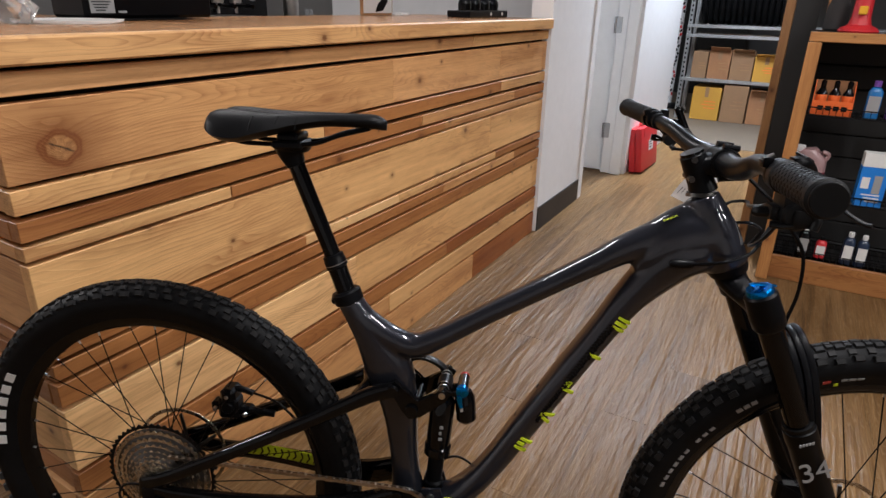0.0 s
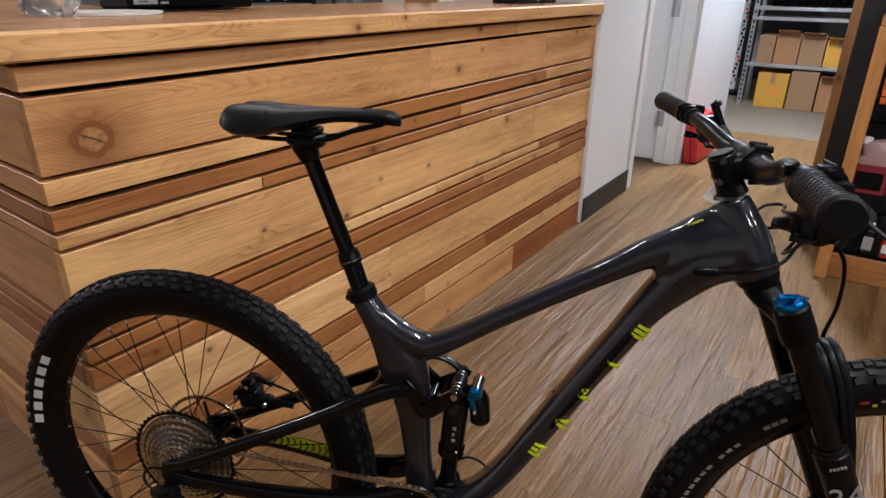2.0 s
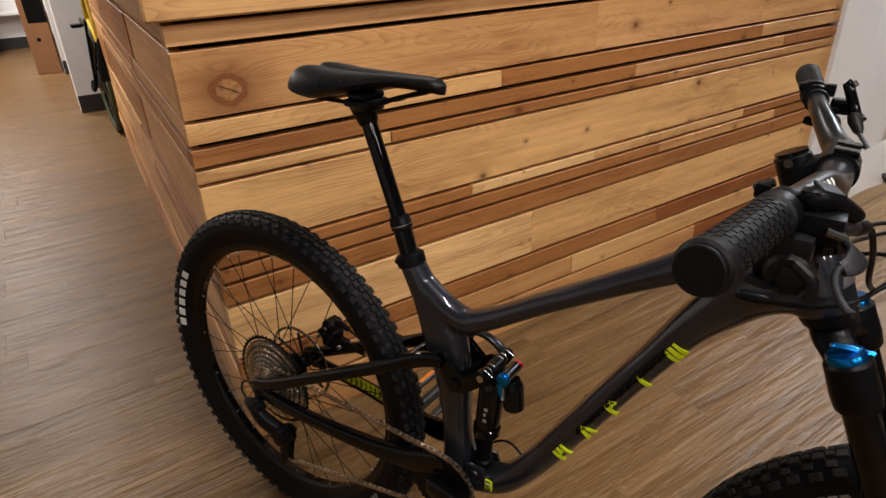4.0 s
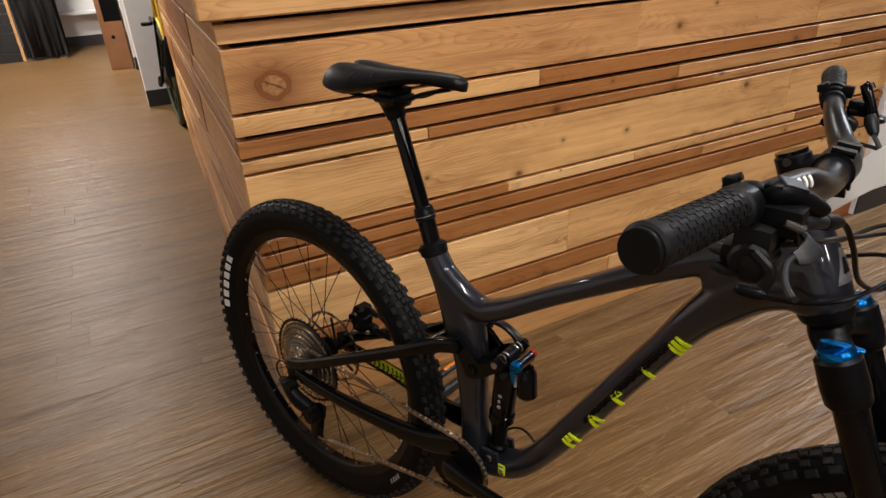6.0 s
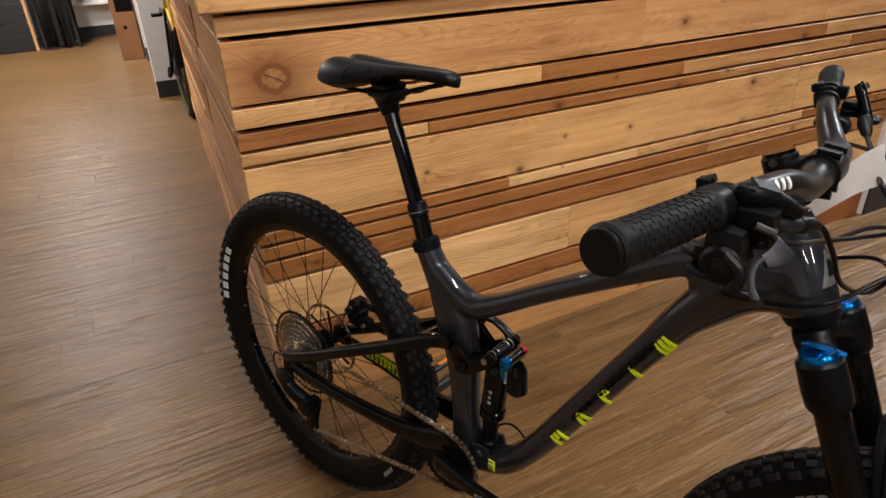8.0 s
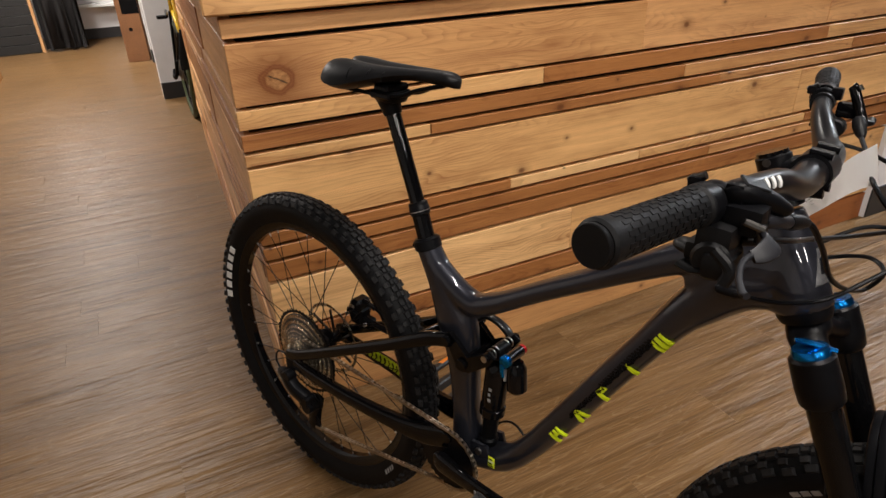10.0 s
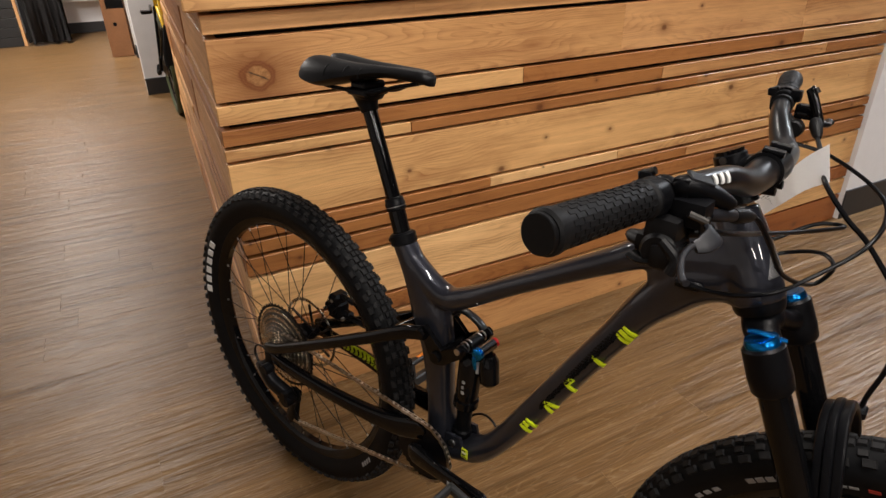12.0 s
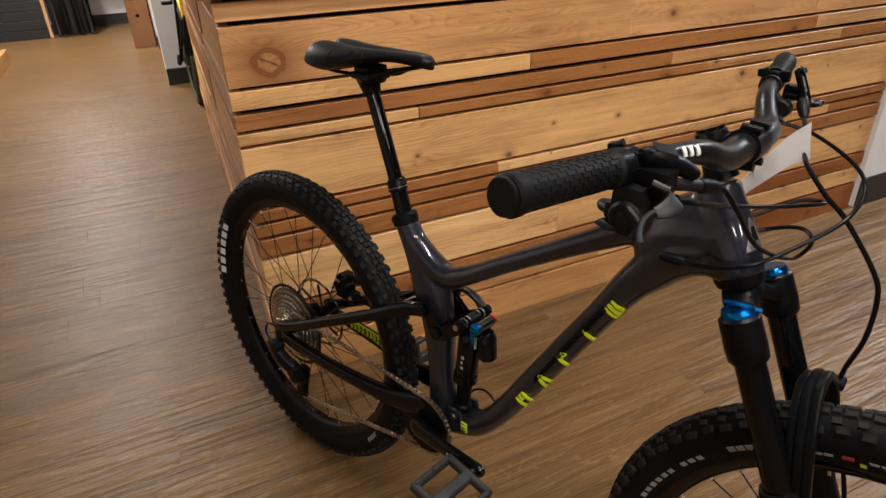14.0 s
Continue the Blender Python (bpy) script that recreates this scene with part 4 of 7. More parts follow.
tagged(shock, "black rear shock absorber with blue lever")
S0, S1 = Vector((0.519, 0, 0.592)), Vector((0.503, 0, 0.378))


def along_shock(t):
    return S0 + (S1 - S0) * t


b = bmesh.new()
sweep(b, [(*along_shock(t), r, r) for t, r in ((0.10, 0.016), (0.14, 0.0215), (0.50, 0.0215), (0.56, 0.0205), (0.57, 0.0235), (0.64, 0.0235), (0.66, 0.017))], 24, sub=0)
part("air_can", b, M_GLOSS, shock)
part("shaft", sweep(bmesh.new(), [(*along_shock(t), r, r) for t, r in ((0.64, 0.0145), (0.90, 0.0145), (0.92, 0.018), (0.97, 0.018))], 20, sub=0), M_MATTE, shock)
part("eyelet", disc(bmesh.new(), 0.013, -0.017, 0.017, S0, "y", 20, 0.002), M_MATTE, shock)
part("eyelet", disc(bmesh.new(), 0.013, -0.020, 0.020, S1, "y", 20, 0.002), M_MATTE, shock)
part("shock_bolt", tubed([(0.519, -0.046, 0.596), (0.519, 0.046, 0.596)], 0.0085, 16), M_GLOSS, shock, "gloss black axle")
part("bolt_head", tubed([(0.519, -0.0475, 0.596), (0.519, -0.0462, 0.596)], 0.0058, 12), M_STEEL, shock, "bright bolt head")
for yy in (-0.024, -0.014, 0.014, 0.024):
    part("spacer_ring", tubed([(0.519, yy - 0.0012, 0.596), (0.519, yy + 0.0012, 0.596)], 0.0098, 16), M_STEEL, shock, "bright spacer ring")
b = bmesh.new()
sweep(b, [(0.553, 0, 0.583, 0.012, 0.012), (0.554, 0, 0.572, 0.0175, 0.0175), (0.558, 0, 0.530, 0.0175, 0.0175), (0.559, 0, 0.524, 0.012, 0.012)], 20, sub=0)
part("reservoir", b, M_GLOSS, shock)
part("reservoir_neck", tubed([(0.525, 0, 0.580), (0.553, 0, 0.585)], 0.012, 12), M_GLOSS, shock)
lb = part("lever_body", sweep(bmesh.new(), [(0.551, yy, 0.599, r, r) for yy, r in ((-0.026, 0.0085), (-0.024, 0.0100), (0.012, 0.0100), (0.014, 0.0085))], 20, side=(1, 0, 0), sub=0), M_ADJ, shock, "polished dark adjuster barrel")
part("rebound_knob", sweep(bmesh.new(), [(0.551, yy, 0.599, r, r) for yy, r in ((0.0145, 0.0088), (0.0200, 0.0088), (0.0215, 0.0070))], 16, side=(1, 0, 0), sub=0), M_RED, lb, "red knob")
b = bmesh.new()
sweep(b, [(0.551, yy, 0.599, r, r) for yy, r in ((-0.0355, 0.0080), (-0.0340, 0.0106), (-0.0310, 0.0106), (-0.0305, 0.0094), (-0.0292, 0.0094), (-0.0287, 0.0108), (-0.0262, 0.0108), (-0.0255, 0.0090))], 20, side=(1, 0, 0), sub=0)
sweep(b, [(0.547, -0.0335, 0.592, 0.0030, 0.0050), (0.548, -0.0345, 0.580, 0.0028, 0.0042), (0.551, -0.0350, 0.570, 0.0022, 0.0030)], 10)
part("compression_lever", b, M_BLUE, lb, "blue anodised lever")
part("valve", tubed([(0.548, -0.024, 0.578), (0.552, -0.030, 0.560)], 0.0026, 8), M_STEEL, shock, "bright valve stem")
for k, w in enumerate((0.006, 0.004, 0.006)):
    c = along_shock(0.34 + 0.055 * k)
    part("decal", boxed(c.x + 0.001, c.x + 0.001 + w, -0.0224, -0.0212, c.z - 0.0028, c.z + 0.0028), M_GREYDEC, shock, "", None)
b = bmesh.new()
prism(b, [(0.486, 0.392), (0.520, 0.396), (0.528, 0.366), (0.516, 0.356), (0.478, 0.352)], -0.028, -0.021, 0.002)
prism(b, [(0.486, 0.392), (0.520, 0.396), (0.528, 0.366), (0.516, 0.356), (0.478, 0.352)], 0.021, 0.028, 0.002)
part("shock_mount", b, M_FRAME, shock)
part("mount_bolt", tubed([(0.503, -0.032, 0.378), (0.503, 0.032, 0.378)], 0.007, 12), M_STEEL, shock)
sticker = part("tag_label", boxed(0.528, 0.542, -0.0325, -0.0305, 0.362, 0.384, 0.0005), M_LIME, shock, "small lime sticker with dark print", None)
for k in range(4):
    part("print_bar", boxed(0.5298, 0.5402 - 0.003 * (k % 2), -0.0332, -0.0326, 0.3645 + 0.0048 * k, 0.3667 + 0.0048 * k), M_DARKDEC if k != 2 else M_DECAL, sticker, "", None)

part("cable", tubed([(0.498, 0.018, 0.392), (0.512, 0.020, 0.417), (0.535, 0.020, 0.433), (0.559, 0.018, 0.430), (0.588, 0.008, 0.413)], 0.0022, 8, 6), M_MATTE, fr, "black cable housing")

# dropper post and saddle
post = new("seat_post")
post.parent = bike
tagged(post, "gloss black dropper seat post")
P0, P1, P2, P3 = Vector((0.352, 0, 0.737)), Vector((0.331, 0, 0.800)), Vector((0.2645, 0, 0.975)), Vector((0.328, 0, 0.812))
part("lower_tube", tubed([P0 - (P1 - P0) * 0.3, P1], 0.0158, 20), M_GLOSS, post)
part("upper_tube", tubed([P1, P2], 0.0132, 20), M_GLOSS, post)
ax = (P2 - P0).normalized()
b = bmesh.new()
sweep(b, [(*(P1 + ax * o), r, r) for o, r in ((-0.010, 0.0160), (-0.008, 0.0182), (0.004, 0.0182), (0.006, 0.0172), (0.012, 0.0172), (0.014, 0.0145))], 24, sub=0)
part("post_collar", b, M_MATTE, post, "satin black collar with a thin pale line")
b = bmesh.new()
sweep(b, [(*(P0 + ax * o), r, r) for o, r in ((-0.006, 0.0225), (-0.004, 0.0245), (0.012, 0.0245), (0.016, 0.020))], 24, sub=0)
tube(b, [P0 + Vector((-0.020, -0.012, -0.002)), P0 + Vector((-0.026, 0.012, -0.002))], 0.006, 8)
part("seat_clamp", b, M_MATTE, post)
part("ring", sweep(bmesh.new(), [(*(P1 + ax * o), 0.01845, 0.01845) for o in (-0.003, -0.002)], 24, sub=0), M_STEEL, post)
b = bmesh.new()
sweep(b, [(*(P2 - ax * 0.02), 0.0135, 0.0135), (*P2, 0.016, 0.020), (P2.x, 0, P2.z + 0.010, 0.024, 0.030), (P2.x, 0, P2.z + 0.018, 0.024, 0.030)], 16, power=3)
box(b, P2.x - 0.022, P2.x + 0.026, -0.028, 0.028, P2.z + 0.010, P2.z + 0.022, 0.003)
box(b, P2.x - 0.014, P2.x + 0.020, -0.026, 0.026, P2.z + 0.0215, P2.z + 0.033, 0.003)
part("saddle_clamp", b, M_MATTE, post)
saddle = new("saddle")
saddle.parent = bike
tagged(saddle, "black padded saddle with a central channel")
# stations: x, half width, crown height, edge height
ST = [(0.144, 0.028, 1.018, 1.010), (0.150, 0.052, 1.028, 1.005), (0.168, 0.065, 1.031, 0.995), (0.200, 0.067, 1.029, 0.991), (0.235, 0.058, 1.025, 0.998), (0.275, 0.042, 1.023, 1.005), (0.320, 0.027, 1.022, 1.0105), (0.365, 0.021, 1.020, 1.009), (0.398, 0.018, 1.016, 1.006), (0.410, 0.013, 1.011, 1.004), (0.416, 0.005, 1.007, 1.004)]
ST = [(x, w, zc + 0.010 + 0.014 * (x - 0.144) / 0.27, ze + 0.010 + 0.014 * (x - 0.144) / 0.27) for x, w, zc, ze in ST]
ST = spline(ST, 4)
bm = bmesh.new()
rings = []
for x, w, zc, ze in ST:
    ring = []
    groove = max(0.0, 1 - max(0.0, (x - 0.20) / 0.19) ** 3) * (0.0075 + 0.0055 * max(0.0, (0.21 - x) / 0.07))
    notch = 0.020 * max(0.0, (0.180 - x) / 0.036)
    for k in range(25):
        u = -1 + 2 * k / 24
        zz = ze + (zc - ze) * (1 - abs(u) ** 3.2) ** 0.75 - groove * math.exp(-(u * w / 0.011) ** 2)
        ring.append(bm.verts.new((x + notch * math.exp(-(u * w / 0.016) ** 2), u * w, zz)))
    for k in range(13):
        u = 1 - 2 * k / 12
        ring.append(bm.verts.new((x + notch * math.exp(-(u * w / 0.016) ** 2), u * w * 0.86, ze - 0.012 * (1 - u * u) ** 0.5 * 0.5 - 0.005)))
    rings.append(ring)
for a, b_ in zip(rings, rings[1:]):
    for k in range(len(a)):
        bm.faces.new((a[k], a[(k + 1) % len(a)], b_[(k + 1) % len(a)], b_[k]))
bm.faces.new(rings[0][::-1])
bm.faces.new(rings[-1])
part("cover", bm, M_SADDLE, saddle, "smooth black cover", 60)
for s in (-1, 1):
    part("rail", tubed([(0.176, s * 0.044, 1.006), (0.192, s * 0.034, 0.996), (0.215, s * 0.023, 0.9915), (0.300, s * 0.022, 0.9935), (0.345, s * 0.018, 1.008), (0.392, s * 0.008, 1.020)], 0.0036, 8, 5), M_MATTE, saddle)
for x0_, y0_ in ((0.222, -0.0525), (0.256, -0.0405), (0.284, -0.0325)):
    part("stripe", sweep(bmesh.new(), [(x0_, y0_ - 0.0065, 1.0165, 0.0012, 0.0012), (x0_ + 0.002, y0_ - 0.002, 1.0290, 0.0012, 0.0012), (x0_ + 0.003, y0_ + 0.006, 1.0345, 0.0012, 0.0012)], 6, sub=3), M_DARKDEC, saddle, "dark seam mark")

# fork
fork = new("fork")
fork.parent = bike
tagged(fork, "black suspension fork with blue top caps")
FA = Vector((0.407, 0, -0.9135))
for s in (-1, 1):
    top = Vector((0.9625, s * 0.068 - 0.0145, 0.824)) + Vector((-0.0025 * s, 0, 0))
    low = top + FA * 0.222
    end = top + FA * 0.492
    part("stanchion", tubed([top + FA * 0.01, low + FA * 0.02], 0.0172, 22), M_GLOSS, fork)
    b = bmesh.new()
    sweep(b, [(*(top + FA * o), r, r) for o, r in ((-0.006, 0.0195), (-0.003, 0.0225), (0.030, 0.0235), (0.046, 0.0225), (0.050, 0.0195))], 24, sub=0)
    part("crown_socket", b, M_MATTE, fork)
    b = bmesh.new()
    sweep(b, [(*(low + FA * o), r, r) for o, r in ((-0.004, 0.0195), (-0.002, 0.0235), (0.022, 0.0235), (0.026, 0.0222), (0.18, 0.0215), (0.258, 0.019), (0.282, 0.017))], 24, sub=0)
    part("lower_leg", b, M_MATTE, fork)
    part("wiper_seal", sweep(bmesh.new(), [(*(low + FA * o), 0.0215, 0.0215) for o in (-0.010, -0.004)], 24, sub=0), M_PLASTIC, fork)
    part("dropout", tubed([end + Vector((0.0, 0, 0.0)), Vector((1.198, s * 0.064 - 0.012, WR))], 0.017, 14), M_MATTE, fork)
    b = bmesh.new()
    sweep(b, [(*(top + FA * o), r, r) for o, r in ((-0.006, 0.0188), (-0.010, 0.0188), (-0.014, 0.0172), (-0.0145, 0.012), (-0.0125, 0.011))], 24, sub=0)
    cap_ = part("top_cap", b, M_BLUE, fork, "blue anodised top cap")
    if s < 0:
        b = bmesh.new()
        sweep(b, [(*(top - FA * 0.019 + Vector((-0.012, -0.004, 0))), 0.003, 0.002), (*(top - FA * 0.0195), 0.0045, 0.0025), (*(top - FA * 0.019 + Vector((0.026, 0.006, -0.002))), 0.003, 0.002)], 10)
        part("lever", b, M_BLUE, cap_)
b = bmesh.new()
sweep(b, [(0.972, -0.0785, 0.806, 0.018, 0.022), (0.962, -0.050, 0.810, 0.018, 0.013), (0.948, -0.0300, 0.821, 0.020, 0.014), (0.945, -0.0135, 0.825, 0.023, 0.015), (0.948, 0.003, 0.821, 0.020, 0.014), (0.958, 0.024, 0.812, 0.018, 0.012), (0.967, 0.0495, 0.808, 0.018, 0.021)], 16, side=(1, 0, 0.3), power=2.6)
part("crown", b, M_MATTE, fork)
for o in (-0.010, 0.0, 0.010):
    b = bmesh.new()
    rows_ = []
    for y, h, fw in ((-0.066, -0.02, -0.004), (-0.064, 0.040, 0.010), (-0.052, 0.096, 0.022), (-0.026, 0.128, 0.028), (0.0, 0.136, 0.030), (0.026, 0.128, 0.028), (0.052, 0.096, 0.022), (0.064, 0.040, 0.010), (0.066, -0.02, -0.004)):
        base = Vector((0.962, y - 0.0145, 0.823)) + FA * 0.240
        pnt = base - FA * h + Vector((0.914, 0, 0.407)) * (0.014 + fw + o)
        rows_.append((*pnt, 0.0058, 0.0055 if o else 0.0080))
    sweep(b, rows_, 12, side=(0.914, 0, 0.407), power=3)
    part("arch", b, M_MATTE, fork, "ribbed brace over the tyre")
lg = Vector((0.9645, -0.0825, 0.824)) + FA * 0.285
xdir, zdir = Vector((0.9135, 0, 0.407)), Vector((-0.407, 0, 0.9135))
lettering("lettering", "34", 0.046, M_GREYDEC, fork, Matrix(((xdir.x, zdir.x, 0, lg.x), (0, 0, -1, lg.y - 0.0222), (xdir.z, zdir.z, 0, lg.z), (0, 0, 0, 1))), "large grey number")
for k in range(5):
    c = Vector((0.9645, -0.0825, 0.824)) + FA * 0.234 + xdir * (-0.010 + 0.0045 * k)
    part("decal", boxed(c.x - 0.0014, c.x + 0.0014, c.y - 0.0243, c.y - 0.0230, c.z - 0.002, c.z + 0.002), M_GREYDEC, fork, "", None)
part("axle", tubed([(1.198, -0.082, WR), (1.198, 0.058, WR)], 0.009, 14), M_MATTE, fork)
b = boxed(1.10, 1.145, 0.023, 0.050, 0.40, 0.45, 0.006)
part("front_brake_caliper", b, M_MATTE, fork, "black disc brake caliper")

# stem, bar, grips, controls
cockpit = new("stem")
cockpit.parent = bike
tagged(cockpit, "short black alloy stem")
SA = Vector((-0.407, 0, 0.9135))
h0 = Vector((0.8885, -0.002, 0.952))
b = bmesh.new()
sweep(b, [(*(h0 + SA * o), r, r) for o, r in ((0.0, 0.0205), (0.012, 0.019), (0.014, 0.0185), (0.056, 0.0185), (0.058, 0.016))], 24, sub=0)
sweep(b, [(*(h0 + SA * 0.037), 0.018, 0.016), (0.897, 0, 0.9930, 0.021, 0.0165), (0.908, 0, 0.9955, 0.024, 0.019)], 14, power=3)
part("stem_body", b, M_MATTE, cockpit)
part("steerer_cap", tubed([h0 + SA * 0.0575, h0 + SA * 0.062], 0.0165, 20), M_GLOSS, cockpit)
for z in (-0.014, 0.014):
    part("stem_bolt", tubed([(0.865, -0.022, 0.985 + z), (0.865, 0.020, 0.985 + z)], 0.0045, 8), M_DARKST, cockpit)
BC = Vector((0.908, 0, 0.9965))
b = bmesh.new()
lathe(b, [(0.0178, -0.021), (0.0208, -0.020), (0.0208, 0.020), (0.0178, 0.021)], "y", BC, 24, False)
part("face_plate", b, M_MATTE, cockpit)
for yy in (-0.015, 0.015):
    for zz in (-1, 1):
        part("face_bolt", tubed([(BC.x - 0.006, yy, BC.z + zz * 0.0225), (BC.x + 0.016, yy, BC.z + zz * 0.0205)], 0.0048, 10), M_MATTE, cockpit)
BAR = [(0.829, 0.392, 1.036), (0.845, 0.300, 1.032), (0.860, 0.220, 1.027), (0.874, 0.160, 1.019), (0.895, 0.105, 1.001), (0.907, 0.070, 0.9965), (0.908, 0, 0.9965), (0.9085, -0.060, 0.9965), (0.9085, -0.100, 1.004), (0.906, -0.140, 1.017), (0.899, -0.185, 1.0225), (0.885, -0.273, 1.027), (0.867, -0.409, 1.033)]
RB = [0.011, 0.011, 0.0112, 0.0122, 0.0143, 0.0162, 0.0175, 0.0162, 0.0143, 0.0122, 0.0112, 0.011, 0.011]
part("handlebar", sweep(bmesh.new(), [(*p, r, r) for p, r in zip(BAR, RB)], 20, side=(1, 0, 0), sub=6), M_BAR, bike, "satin black riser handlebar with pale bars")


def bar_at(s, y):
    pts = sorted(((abs(p[1]), p) for p in BAR if p[1] * s >= 0))
    ys = [q[0] for q in pts]
    return Vector((np.interp(y, ys, [q[1][0] for q in pts]), s * y, np.interp(y, ys, [q[1][2] for q in pts])))


for k in range(3):
    c = bar_at(-1, 0.168 + 0.011 * k)
    b = bmesh.new()
    arcs = []
    for a in range(4, 53, 8):
        n_ = Vector((math.cos(radians(a)), 0, math.sin(radians(a)))) * (0.0126 - 0.0003 * k)
        arcs.append([b.verts.new(c + n_ * f_ + Vector((0, w_, 0))) for f_, w_ in ((1, 0.0034), (1, -0.0034), (0.8, -0.0034), (0.8, 0.0034))])
    for a, c_ in zip(arcs, arcs[1:]):
        for q in range(4):
            b.faces.new((a[q], a[(q + 1) % 4], c_[(q + 1) % 4], c_[q]))
    b.faces.new(arcs[0])
    b.faces.new(arcs[-1][::-1])
    bmesh.ops.recalc_face_normals(b, faces=b.faces[:])
    part("decal", b, M_DECAL, bike, "short pale bar on the handlebar")
for s in (-1, 1):
    a_, z_ = (bar_at(s, 0.258), bar_at(s, 0.390)) if s > 0 else (bar_at(s, 0.274), bar_at(s, 0.409))
    dirv = (z_ - a_).normalized()
    b = bmesh.new()
    sweep(b, [(*(a_ + dirv * o), r, r) for o, r in ((0, 0.0150), (0.002, 0.0170), (0.012, 0.0170), (0.014, 0.0152), (0.120, 0.0156), (0.128, 0.0172), (0.133, 0.0172), (0.135, 0.0150))], 28, side=(1, 0, 0), sub=0)
    g = part("grip", b, M_GRIP, bike, "black rubber lock-on grip with raised blocks")
    b = bmesh.new()
    u = dirv.cross(Vector((0, 0, 1))).normalized()
    v = u.cross(dirv)
    for i in range(19):
        for j in range(24):
            if (i + j) % 2:
                continue
            ang = 2 * math.pi * j / 24
            nrm = u * math.cos(ang) + v * math.sin(ang)
            tan = dirv.cross(nrm)
            m = Matrix(((dirv.x, tan.x, nrm.x, 0), (dirv.y, tan.y, nrm.y, 0), (dirv.z, tan.z, nrm.z, 0), (0, 0, 0, 1)))
            m.translation = a_ + dirv * (0.019 + 0.0054 * i) + nrm * 0.0142
            box(b, -0.0034, 0.0034, -0.0018, 0.0018, 0, 0.0017, 0, m)
    part("grip_pattern", b, M_GRIP, g, "", None)
    part("lock_ring", tubed([a_ - dirv * 0.004, a_ + dirv * 0.009], 0.0172, 20), M_MATTE, g)
    part("end_cap", sweep(bmesh.new(), [(*(z_ + dirv * o), r, r) for o, r in ((0.0, 0.0150), (0.0030, 0.0150), (0.0036, 0.0142))], 24, side=(1, 0, 0), sub=0), M_PLASTIC, g, "flat grey end cap")

